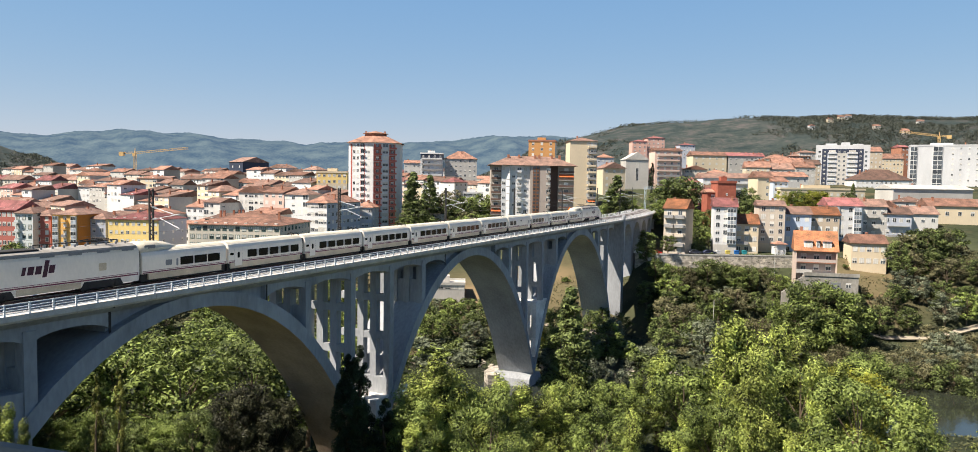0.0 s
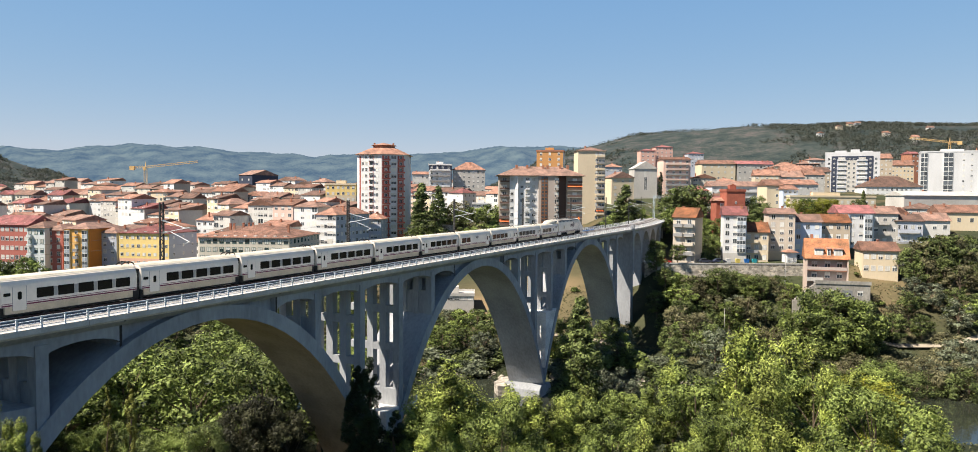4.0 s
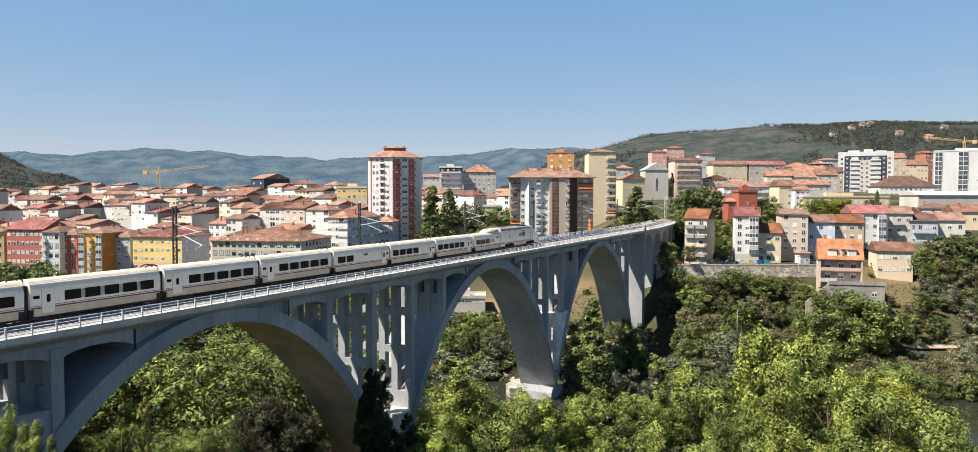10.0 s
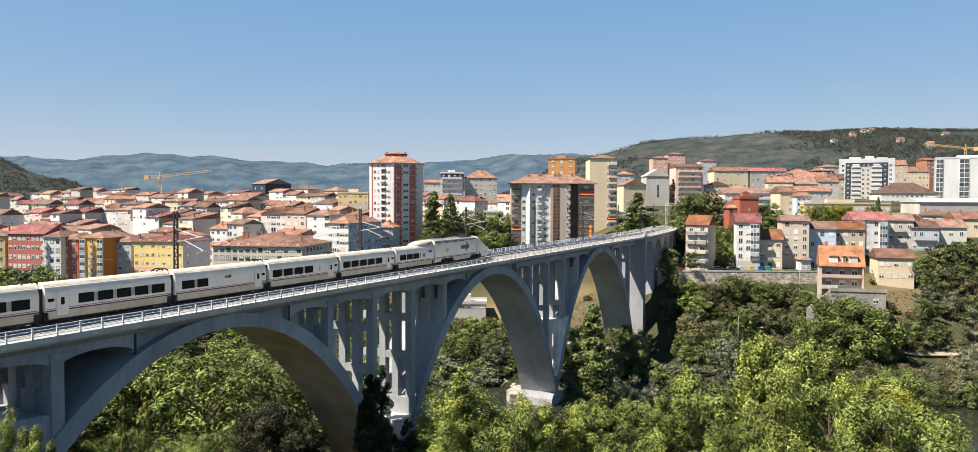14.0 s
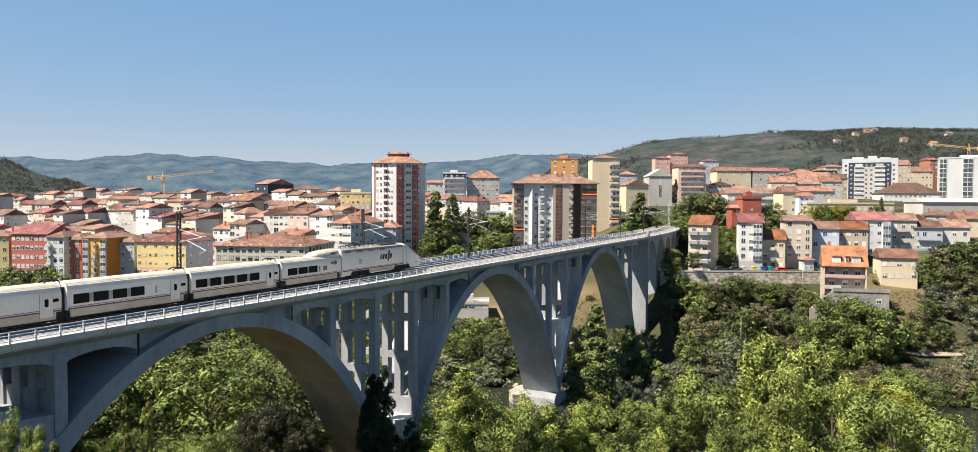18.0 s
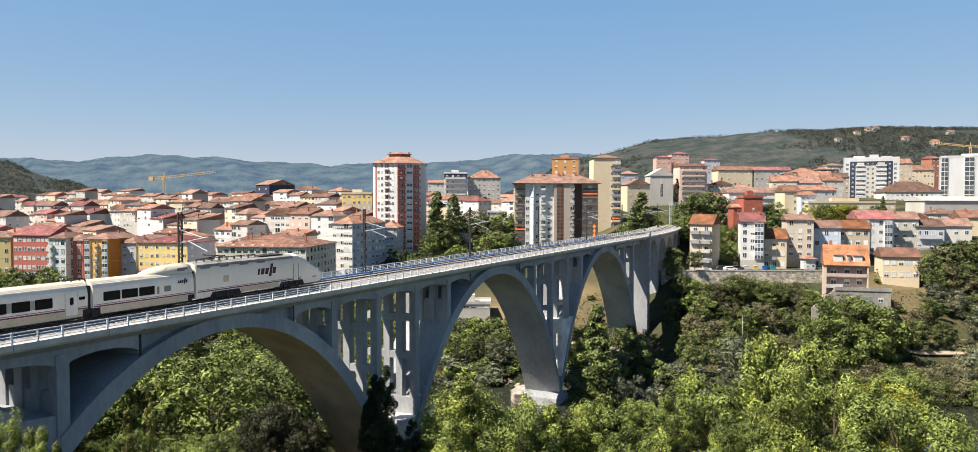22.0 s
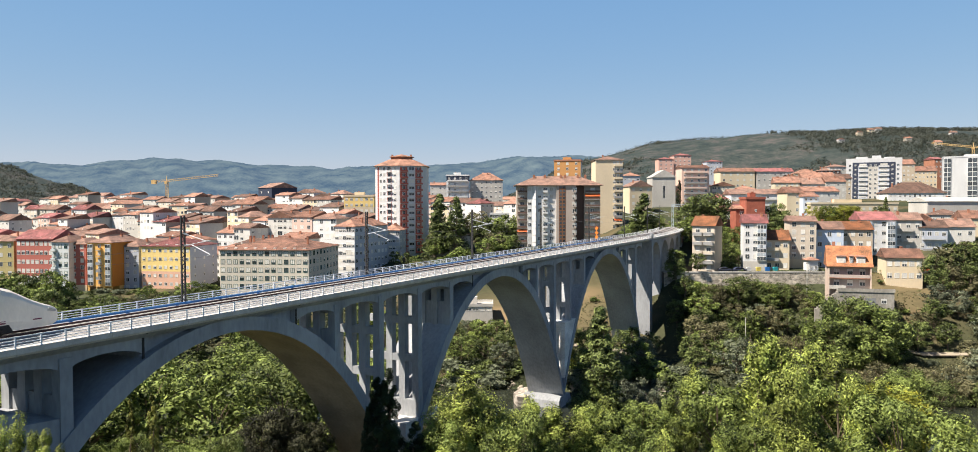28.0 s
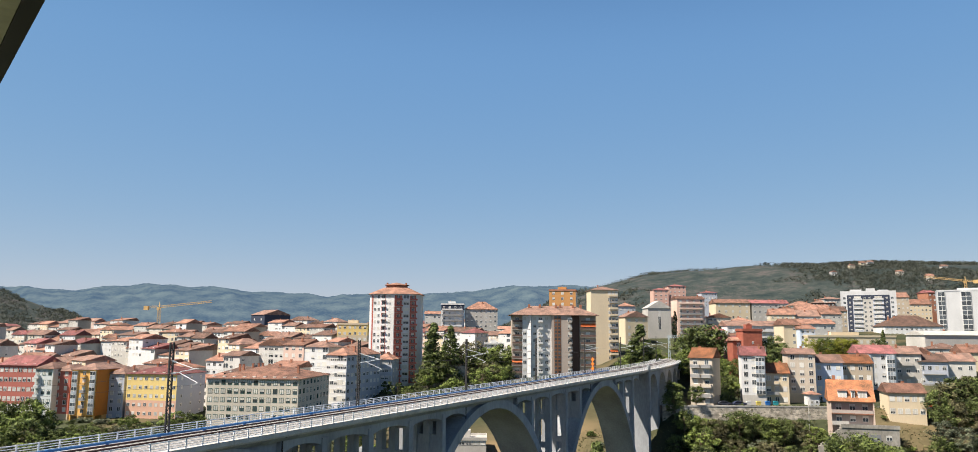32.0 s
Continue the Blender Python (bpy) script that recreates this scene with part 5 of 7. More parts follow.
building("warehouse", "grey warehouse with shallow roof", 224.4, 350.0, 36.4, 38.8, 16, 8.5, 0, 1, 6, GREYW, roof="gable", rise=2.0, tiles=M_CONC_L, category="warehouse", group="tower blocks", seed=60)
building("apartment_block", "white block with brown tiled roof", 299.5, 520.0, 43.7, 29.9, 14, 7.4, 0, 2, 8, WHITE, tiles=M_TILE_B, roof="gable", rise=3.6, group="tower blocks", seed=61)
building("apartment_block", "tall pink block with red roof", 170.2, 720.0, 72.9, 14.4, 15, 14.4, 0, 4, 3, PINK, tiles=M_TILE_R, group="tower blocks", seed=62)
building("apartment_block", "pink block with red roof", 188.4, 730.0, 73.3, 17.0, 15, 18.2, 0, 5, 4, PINK, tiles=M_TILE_R, group="tower blocks", seed=63)
building("warehouse", "large dark hall with an orange tiled roof", -184.0, 616.0, 51.5, 20.0, 24, 6.6, -42, 1, 2, NAVY, roof="gable", rise=4.2, tiles=M_TILE_B, category="hall", group="tower blocks", seed=64)
building("apartment_block", "yellow block with white ground storey", -72.8, 420.0, 38.7, 16.8, 14, 9.8, 0, 3, 6, CREAM, roof="flat", bands=((4.0, YELLOW),), group="tower blocks", seed=65)
building("apartment_block", "tall beige block with one blank flank and window bands", 61.9, 385.0, 24.1, 14.1, 16, 42.6, 0, 13, 3, BEIGE, rise=2.2, roof="hip", tiles=M_TILE_B, span=(0.62, 1.0), balcony=((2.4, 6.6),), group="tower blocks", seed=45)
building("apartment_block", "grey block with orange roof behind the beige tower", 99.0, 520.0, 37.6, 11.7, 15, 26.0, 0, 6, 4, BLUEGREY, rise=2.6, group="tower blocks", seed=81)
building("town_house", "small brick house beside the stair tower", 97.2, 288.0, 38.6, 4.3, 7, 3.4, 0, 1, 1, M_BRICK, roof="gable", rise=1.2, chimneys=0, group="hillside houses", seed=82)
building("apartment_block", "white house with glazed bays beside the road", 172.0, 400.0, 38.8, 8.0, 14, 9.0, 0, 3, 3, PALEBLUE, side_wall=GREYW, roof="gable", rise=2.4, group="tower blocks", seed=83)
building("apartment_block", "cream house with blank gable and orange roof", 165.7, 405.0, 38.8, 8.8, 14, 11.1, 0, 3, 2, CREAM, roof="gable", rise=3.4, span=(0.5, 1.0), group="tower blocks", seed=84)
building("apartment_block", "grey block with flat dark roof storey", 289.6, 620.0, 56.7, 15.5, 16, 18.0, 0, 4, 5, GREYW, tiles=M_TILE_B, rise=2.4, group="tower blocks", seed=85)
building("apartment_block", "blue-grey block with red roof below the hill", 210.6, 700.0, 70.3, 14.6, 15, 13.4, 0, 4, 5, BLUEGREY, tiles=M_TILE_R, rise=2.0, group="tower blocks", seed=88)
building("apartment_block", "red brick gabled block behind the roofs", 383.8, 640.0, 65.0, 6.9, 16, 17.0, 0, 4, 2, M_CHIM, tiles=M_TILE_R, roof="gable", group="tower blocks", seed=89)
building("terrace_house", "long white low building beside the park", 5.7, 400.0, 36.5, 10.0, 8, 2.0, 0, 1, 9, WHITE, roof="flat", group="park buildings", seed=71)
building("warehouse", "low white shed with flat roof below the arches", -5.4, 239.0, 9.3, 13.0, 10, 1.9, 0, 1, 6, GREYW, roof="flat", tiles=M_CONC_L, chimneys=0, win=(1.6,1.0), category="shed", seed=72)
building("workers_hut", "small white transformer hut with tiled roof", 106.8, 246.0, 21.2, 3.3, 4, 4.1, 0, 1, 2, WHITE, roof="hip", rise=0.9, chimneys=0, win=(0.7,0.8), category="hut", seed=73)
# roofs climbing the slope behind the hillside houses
for b, dist, z0, w, d, h, yaw, wl, rf, tl, rise, lab, sd in (
        (0.398, 480, 44, 15, 14, 13.5, -12, CREAM, "gable", M_TILE_O, 4.0, "cream gabled block with orange tiled roof", 201),
        (0.432, 482, 44, 16, 14, 12.6, -12, OFFW, "gable", M_TILE_B, 4.2, "off-white block with brown tiled roof", 202),
        (0.463, 478, 44, 12, 14, 14.0, -8, GREYW, "gable", M_TILE_O, 3.6, "grey rendered block with orange tiled roof", 203),
        (0.405, 535, 50, 20, 15, 11.5, -6, PALEPINK, "hip", M_TILE_O, 3.6, "pale pink block with orange hipped roof", 204),
        (0.440, 540, 50, 22, 15, 12.5, -10, WHITE, "gable", M_TILE_O, 4.4, "white block with orange tiled roof", 205),
        (0.470, 536, 50, 14, 15, 12.0, -8, BUFF, "gable", M_TILE_B, 3.6, "buff block with brown tiled roof", 206),
        (0.425, 615, 58, 20, 15, 11.0, -8, CREAM, "hip", M_TILE_O, 3.6, "cream block with orange hipped roof", 207),
        (0.455, 620, 58, 16, 15, 13.5, -8, DARKBR, "hip", M_TILE_B, 3.2, "dark brown block with brown hipped roof", 208),
        (0.392, 640, 62, 18, 15, 9.5, -4, OFFW, "gable", M_TILE_R, 3.4, "off-white block with dark red roof", 209),
        (0.360, 660, 62, 20, 15, 10.5, -4, WHITE, "gable", M_TILE_O, 3.4, "white block with orange tiled roof", 210),
        (0.548, 600, 58, 22, 16, 17.5, -14, BUFF, "gable", M_TILE_O, 4.2, "buff block with orange tiled roof", 211),
        (0.580, 622, 58, 20, 16, 13.0, -14, CREAM, "gable", M_TILE_O, 4.6, "cream block with orange gabled roof", 212),
        (0.572, 470, 44, 34, 22, 6.6, -10, WHITE, "hip", M_TILE_B, 7.0, "low white block under a broad brown hipped roof", 213)):
    building("apartment_block", lab, b * dist, dist, z0, w, d, h, yaw, max(2, int(h / 3.0)), max(3, int(w / 2.8)), wl, rf, tl, rise, chimneys=2, group="tower blocks", seed=sd, far=True, skips=0.08, left=3)
# ---------------------------------------------------------------- red and white tower
def tower():
    o = thing("apartment_tower", pose(-40.3, 340.0, 22.0), "tall white and red apartment tower with a tiled roof", "tower")
    prof = [(-11.6, 3.0), (-10.6, 0.0), (0.2, -3.6), (9.8, 0.0), (11.6, 3.4), (11.6, 17), (-11.6, 17)]
    H, n = 39.4, 14
    bm = bmesh.new()
    prism(bm, prof, -6, H, "z")
    part("wall", bm, WHITE, o)
    fh = H / n
    left, right = pose(-10.6, 0, 0, 0, 0, math.degrees(math.atan2(-3.6, 10.8))), pose(0.2, -3.6, 0, 0, 0, math.degrees(math.atan2(3.6, 9.6)))
    LL, LR = math.hypot(10.8, 3.6), math.hypot(9.6, 3.6)
    red = wall_mat("red_brick_panel", (0.44, 0.13, 0.10))
    rnd = random.Random(77)
    for m, x0, x1 in ((left, 0.55, 1.15), (left, 5.2, 7.4), (right, 0.3, LR - 0.1)):
        bm = bmesh.new()
        box(bm, x0, x1, -0.06, -0.004, 0, H - 0.6)
        part("red_panel", bm, red, o, "red brick facade strip", m=m)
    bm = bmesh.new()
    prism(bm, [(3.5, -0.07), (3.9, -0.75), (LR - 3.3, -0.75), (LR - 2.9, -0.07)], 0, H - 0.4, "z")
    part("centre_bay", bm, WHITE, o, "white projecting window bay", m=right)
    for fl in range(n):
        z = fl * fh
        for x in (2.1, 3.9, 9.2):
            part("window", window_of(0.95, 1.3, rnd.choice((0, 0.35, 0.6, 1.0)), False), None, o, m=left @ pose(x, 0, z + 0.95))
        part("window", window_of(1.5, 1.9, rnd.choice((0, 0, 0.35)), False), None, o, m=left @ pose(6.3, -0.07, z + 0.6))
        bm = bmesh.new()
        box(bm, 5.1, 7.5, -0.9, -0.07, z - 0.08, z + 0.08)
        box(bm, 5.1, 7.5, -0.92, -0.84, z + 0.08, z + 0.75)
        part("balcony", bm, WHITE, o, m=left)
        part("window", window_of(2.3, 1.5, rnd.choice((0.35, 0.6, 0.6, 1.0)) if fl < n - 1 else 0, False), None, o, m=right @ pose((LR + 0.6) / 2, -0.76, z + 0.85))
        for x0, x1 in ((0.1, 3.8), (LR - 3.2, LR + 0.3)):
            bm = bmesh.new()
            box(bm, x0, x1, -1.15, -0.07, z - 0.09, z + 0.09)
            slab = part("balcony", bm, M_CONC_L, o, m=right)
            bm = bmesh.new()
            box(bm, x0, x1, -1.17, -1.1, z + 0.12, z + 0.8)
            part("balustrade", bm, red, slab)
            part("window", window_of(1.2, 1.9, rnd.choice((0, 0, 0.35)), False), None, slab, m=pose((x0 + x1) / 2, -0.07, z + 0.3))
        part("window", window_of(1.2, 1.45, 0.35, False), None, o, m=pose(11.6, 8, z + 0.9, 0, 0, 90))
    bm = bmesh.new()
    over = [(x * 1.09, (y - 7) * 1.09 + 7) for x, y in prof]
    ring = [bm.verts.new((x, y, 39.45)) for x, y in over]
    ring2 = [bm.verts.new((x * 0.45, (y - 7) * 0.45 + 7, 42.6)) for x, y in over]
    for i in range(7):
        bm.faces.new((ring[i], ring[(i + 1) % 7], ring2[(i + 1) % 7], ring2[i]))
    bm.faces.new(ring[::-1])
    bm.faces.new(ring2)
    part("roof", bm, M_TILE_O, o)
    bm = bmesh.new()
    prism(bm, [(x * 0.40, (y - 7) * 0.40 + 7) for x, y in prof], 42.61, 43.9, "z")
    part("lift_house", bm, M_CHIM, o)
    bm = bmesh.new()
    a = [bm.verts.new((x * 0.48, (y - 7) * 0.48 + 7, 43.92)) for x, y in prof]
    t = bm.verts.new((0, 7, 45.2))
    for i in range(7):
        bm.faces.new((a[i], a[(i + 1) % 7], t))
    bm.faces.new(a[::-1])
    part("lift_house_roof", bm, M_TILE_O, o)
    for x in (-4.2, 4.4):
        bm = bmesh.new()
        box(bm, x - 0.4, x + 0.4, 6, 6.8, 42.5, 45.0)
        part("chimney", bm, M_CHIM, o)


tower()

# ---------------------------------------------------------------- the rest of the town
TAKEN = list(BUILT) + [(-39.3, 348, 24, 20), (32, 353, 40, 18), (287, 570, 38, 20)]


def town():
    """Terraces of party-wall houses in rows along the slope, stepping up and down in height."""
    rnd = random.Random(11)
    walls = [WHITE, OFFW, CREAM, WHITE, OFFW, GREYW, WHITE, CREAMP, BEIGE, PALEPINK]
    names = {WHITE: "white", OFFW: "off-white", CREAM: "cream", GREYW: "grey", BEIGE: "beige", PALEPINK: "pale pink", CREAMP: "pale cream"}
    tiles = [(M_TILE_O, "orange")] * 4 + [(M_TILE_B, "brown")] * 5 + [(M_TILE_R, "dark red")]

    def house(x, y, floors, w, d, yaw):
        if any(abs(x - a) < (w + bw) / 2 + 1 and abs(y + d / 2 - b) < (d + bd) / 2 + 3 for a, b, bw, bd in TAKEN):
            return
        if -0.17 < x / y and y < 440 and x < 60:
            return
        if x > 0 and y < 1000:
            # roofs stay below the feet of the taller blocks behind them
            top = EYE_Z - y * float(np.interp(x / y, (0.30, 0.45, 0.46, 0.555, 0.56, 0.60, 0.61, 0.7), (-0.035, -0.03, 0.002, 0.002, 0.004, 0.004, 0.002, 0.002)))
            floors = min(floors, int((top - ground_z(x, y) - 2.6) / 3.0))
            if floors < 2:
                return
        wl = rnd.choice(walls)
        tl, tn = rnd.choice(tiles)
        far = y > 330
        cols = max(2, int(w / (2.7 if y < 520 else 3.3)))
        kind = rnd.choice(("gable",) * 6 + ("hip", "cross"))
        label = f"{names[wl]} rendered house with {tn} tiled roof"
        side = rnd.choice((None, None, BUFF, GREYW, TAUPE))
        spec = functools.partial(building, "town_house", label, x, y, ground_z(x, y), w, d, floors * 3.0 + rnd.uniform(-0.8, 0.8), yaw, floors, cols, wl,
                 kind, tl, rnd.uniform(2.0, 3.2), chimneys=rnd.choice((0, 1, 1)), ridge=rnd.choice((0.5, 0.62, 0.8)),
                 group="town houses", category="house", seed=rnd.randint(1, 9999), skips=0.06, far=far, dormers=rnd.choice((0, 0, 2)) if y < 470 else 0,
                 side_wall=side, right=0 if side or not far else 3, win=rnd.choice(((1.2, 1.4), (1.0, 1.3), (1.5, 1.5))), low=max(0, floors - 3),
                 bays=rnd.choice(((), (0,), (cols - 1,), (0, cols - 1), (cols // 2,))))
        # the slope behind the hillside row is planted, not built on
        if not (0.37 < x / y < 0.545 and 285 < y < 388):
            spec()

    def rows(ys, a0, a1, tall, wide):
        for y0 in ys:
            x = a0 * y0
            k = 1.0 if y0 < 480 else 1.3
            while x < a1 * y0:
                yaw = rnd.uniform(-42, -22) if x < 0 else rnd.uniform(-24, 4)
                yy = y0 + rnd.uniform(-4, 4)
                base = rnd.choice(tall)
                for _ in range(rnd.randint(2, 4)):
                    w = rnd.uniform(*wide) * k
                    house(x + w / 2, yy, max(2, base + rnd.choice((-1, 0, 0, 1))), w, rnd.uniform(11, 14), yaw)
                    x += (w + 0.1) * math.cos(radians(yaw))
                    yy += (w + 0.1) * math.sin(radians(yaw))
                x += rnd.uniform(1, 8)
    rows((312, 340, 371, 406, 446, 492, 545, 606, 668, 735), -0.70, -0.13, (4, 4, 5), (9, 16))
    rows((446, 492, 545, 606, 680), -0.13, -0.03, (4, 5), (10, 16))
    rows((300, 334, 374, 420, 476, 545, 630, 710), 0.30, 0.72, (3, 3, 4), (9, 15))
    rows((560, 630, 700), 0.10, 0.30, (3, 4), (10, 16))
    for a, d in ((0.47, 1150), (0.495, 1190), (0.51, 1200), (0.52, 1210), (0.56, 1100), (0.60, 1050), (0.62, 1120)):
        house(a * d, d, 2, 9, 7, 0)


town()


# ---------------------------------------------------------------- trees
def leaf_cloud(rnd, blobs, per, size, squash=1.0, inner=24):
    """Leaves as small bent cards, gathered in clumps."""
    n = len(blobs) * per
    c = np.array([b[:3] for b in blobs])
    r = np.array([b[3] for b in blobs])
    k = np.repeat(np.arange(len(blobs)), per)
    d = rnd.normal(size=(n, 3))
    d /= np.linalg.norm(d, axis=1)[:, None]
    rad = r[k] * (0.62 + 0.42 * rnd.random(n) ** 0.7)
    p = c[k] + d * rad[:, None] * np.array([1, 1, squash])
    nrm = d * 1.5 + rnd.normal(size=(n, 3)) * 0.42 + np.array([0, 0, 0.35])
    nrm /= np.linalg.norm(nrm, axis=1)[:, None]
    a = np.cross(nrm, rnd.normal(size=(n, 3)))
    a /= np.linalg.norm(a, axis=1)[:, None]
    b = np.cross(nrm, a)
    s = size * (0.6 + 0.8 * rnd.random(n))[:, None]
    v = np.stack([p - a * s, p + b * s * 0.75, p + a * s], 1).reshape(-1, 3)
    # a few broad inner leaves close the heart of each clump
    m = len(blobs) * inner
    k = np.repeat(np.arange(len(blobs)), inner)
    q = c[k] + np.clip(rnd.normal(size=(m, 3)), -1.5, 1.5) * (r[k] * 0.32)[:, None]
    t = rnd.uniform(-1, 1, size=(2, m, 3)) * (r[k] * 0.95 / math.sqrt(inner))[:, None]
    v = np.concatenate([v, np.stack([q - t[0], q + t[1], q + t[0]], 1).reshape(-1, 3)])
    return v, np.arange(len(v)).reshape(-1, 3)


def tree_mesh(kind, seed, fine=1):
    # fine: 0 far, 1 middle, 2 near the camera
    rnd = np.random.default_rng(seed)
    pr = random.Random(seed)
    blobs = []
    # unit tree: height 1 is scaled by the copy
    if kind in ("broad", "willow"):
        for _ in range(46):
            a, t = pr.uniform(0, 6.283), pr.uniform(0, 1)
            z = 0.26 + 0.64 * t
            env = 0.30 * math.sin(math.pi * (0.12 + 0.80 * t)) ** 0.6 * pr.uniform(0.55, 1.05)
            blobs.append((env * math.cos(a), env * math.sin(a), z, pr.uniform(0.05, 0.115)))
        per, size, sq = 125, 0.019, 0.8
    elif kind == "poplar":
        for _ in range(46):
            a, t = pr.uniform(0, 6.283), pr.uniform(0, 1)
            z = 0.14 + 0.82 * t
            env = 0.19 * (1 - t) ** 0.45 * (0.55 + 0.45 * math.sin(t * 19 + a)) * pr.uniform(0.6, 1.1) + 0.015
            blobs.append((env * math.cos(a), env * math.sin(a), z, pr.uniform(0.04, 0.075)))
        per, size, sq = 110, 0.0165, 1.25
    elif kind == "cypress":
        for i in range(44):
            t = i / 44
            a = pr.uniform(0, 6.283)
            env = 0.042 * math.sin(math.pi * (0.15 + 0.83 * t)) ** 0.8
            blobs.append((env * math.cos(a), env * math.sin(a), 0.04 + 0.93 * t, 0.032 * (1.1 - t * 0.7)))
        per, size, sq = 90, 0.011, 1.9
    elif kind == "conifer":
        for i in range(84):
            t = (i / 84) ** 1.15
            a = pr.uniform(0, 6.283)
            env = 0.185 * (1 - t) ** 0.75 * pr.uniform(0.45, 1.0)
            blobs.append((env * math.cos(a), env * math.sin(a), 0.10 + 0.88 * t, 0.035 + 0.045 * (1 - t)))
        per, size, sq = 100, 0.015, 0.7
    else:   # shrub
        for _ in range(22):
            a, r = pr.uniform(0, 6.283), pr.uniform(0, 0.55)
            blobs.append((r * math.cos(a), r * math.sin(a), pr.uniform(0.2, 0.75) * (1 - 0.5 * r), pr.uniform(0.16, 0.26)))
        per, size, sq = 95, 0.055, 0.8
    per, size = ((int(per * 0.36), size * 1.4), (int(per * 0.95), size * 0.80), (int(per * 2.4), size * 0.52))[fine]
    v, f = leaf_cloud(rnd, blobs, per, size, sq, (10, 16, 16)[fine])
    crown = bpy.data.meshes.new("crown")
    crown.from_pydata(v.tolist(), [], f.tolist())
    bm = bmesh.new()
    top = 0.22 if kind == "shrub" else 0.72
    prev, pz = Vector((0, 0, -0.06)), 0.0
    r0 = 0.02 if kind != "shrub" else 0.03
    tube = [(prev, r0)]
    for i in range(4):
        nz = top * (i + 1) / 4
        q = Vector((pr.uniform(-0.012, 0.012), pr.uniform(-0.012, 0.012), nz))
        tube.append((q, r0 * (1 - (i + 1) * 0.2)))
    prev_ring = None
    rings = []
    for q, r in tube:
        ring = [bm.verts.new(q + Vector((math.cos(i * 0.8976) * r, math.sin(i * 0.8976) * r, 0))) for i in range(7)]
        if prev_ring:
            for i in range(7):
                bm.faces.new((prev_ring[i], prev_ring[(i + 1) % 7], ring[(i + 1) % 7], ring[i]))
        prev_ring = ring
        rings.append(ring)
    # limbs grow out of the trunk into the clumps
    for c in blobs[:: 3 if kind != "cypress" else 50]:
        i = max(1, min(4, int(c[2] * 0.62 / top * 4 + 0.5)))
        k = pr.randint(0, 6)
        p, q = rings[i][k], rings[i][(k + 1) % 7]
        low = bm.verts.new((p.co + q.co) / 2 - Vector((0, 0, r0)))
        end = Vector((c[0] * 0.9, c[1] * 0.9, max(c[2], p.co.z + 0.02)))
        tip = [bm.verts.new(end + Vector(v) * r0 * 0.15) for v in ((1, 0, 0), (-0.5, 0.8, 0), (-0.5, -0.8, 0))]
        foot = [p, q, low]
        for j in range(3):
            bm.faces.new((foot[j], foot[(j + 1) % 3], tip[(j + 1) % 3], tip[j]))
        bm.faces.new(tip)
    trunk = mesh_of("trunk", bm, M_TRUNK)
    return trunk, crown


TREES = {}
TREE_INFO = {
    "broad": ("broad", LEAF_BROAD, "broadleaf tree", "broadleaf tree with a dense mid-green crown"),
    "yellow": ("broad", LEAF_YELLOW, "tree", "broadleaf tree with a yellow-green sunlit crown"),
    "mid": ("broad", LEAF_MID, "tree", "dark green broadleaf tree on the slope"),
    "dusky": ("broad", LEAF_DUSKY, "yew", "very dark brownish-green yew under the first arch"),
    "poplar": ("poplar", LEAF_POPLAR, "poplar", "pale green riverside poplar with an uneven crown"),
    "dark": ("cypress", LEAF_DARK, "tree", "very dark narrow tree beside the viaduct pier"),
    "cypress": ("cypress", LEAF_CYPRESS, "cypress", "slender olive-green cypress tree"),
    "conifer": ("conifer", LEAF_MID, "conifer", "tapering dark green conifer tree"),
    "olive": ("broad", LEAF_OLIVE, "oak", "dull olive-brown oak on the slope"),
    "willow": ("willow", LEAF_GREY, "willow", "grey-green willow with a soft crown"),
    "cone": ("conifer", LEAF_MID, "tree", "tall cone-shaped mid-green park tree"),
    "shrub": ("shrub", LEAF_BROAD, "shrub", "rounded green riverside shrub"),
    "greyshrub": ("shrub", LEAF_GREY, "shrub", "grey-green shrub on the bank"),
    "darkshrub": ("shrub", LEAF_MID, "shrub", "dark green shrub in the undergrowth"),
}
TREE_RND = random.Random(99)


def tree(kind, x, y, height, base=None, wide=1.0, fine=None):
    """Plants one tree, on the ground unless a base is given."""
    shape, leaf, cat, label = TREE_INFO[kind]
    k = TREE_RND.randint(0, 2)
    if fine is None:
        fine = 0 if y > 160 and (y > 215 or height < 12) else 1
    if fine == 2 and math.hypot(x, y) > 106:
        fine = 1
    key = (kind, k, fine)
    if key not in TREES:
        trunk, crown = tree_mesh(shape, 100 * list(TREE_INFO).index(kind) + k, fine)
        crown.materials.append(leaf)
        TREES[key] = (trunk, crown)
    o = thing(cat.replace(" ", "_"), Matrix(), label, cat, {"tree": "trees", "shrub": "shrubs"}.get(cat, cat + "s"))
    z = ground_z(x, y) if base is None else base
    o.matrix_basis = Matrix.LocRotScale((x, y, z - 0.1), Euler((0, 0, TREE_RND.uniform(0, 6.28))), (height * wide, height * wide, height))
    for nm, me in zip(("trunk", "crown"), TREES[key]):
        part(nm, me, None, o)
    return o


def crown_to(kind, bearing, drop, y, wide=1.0, fine=None):
    """A tree by its bearing from the viewpoint, with its crown reaching a given line of sight."""
    x = bearing * y
    h = EYE_Z - drop * y - ground_z(x, y)
    if h > 1.2:
        tree(kind, x, y, h, wide=wide, fine=fine)


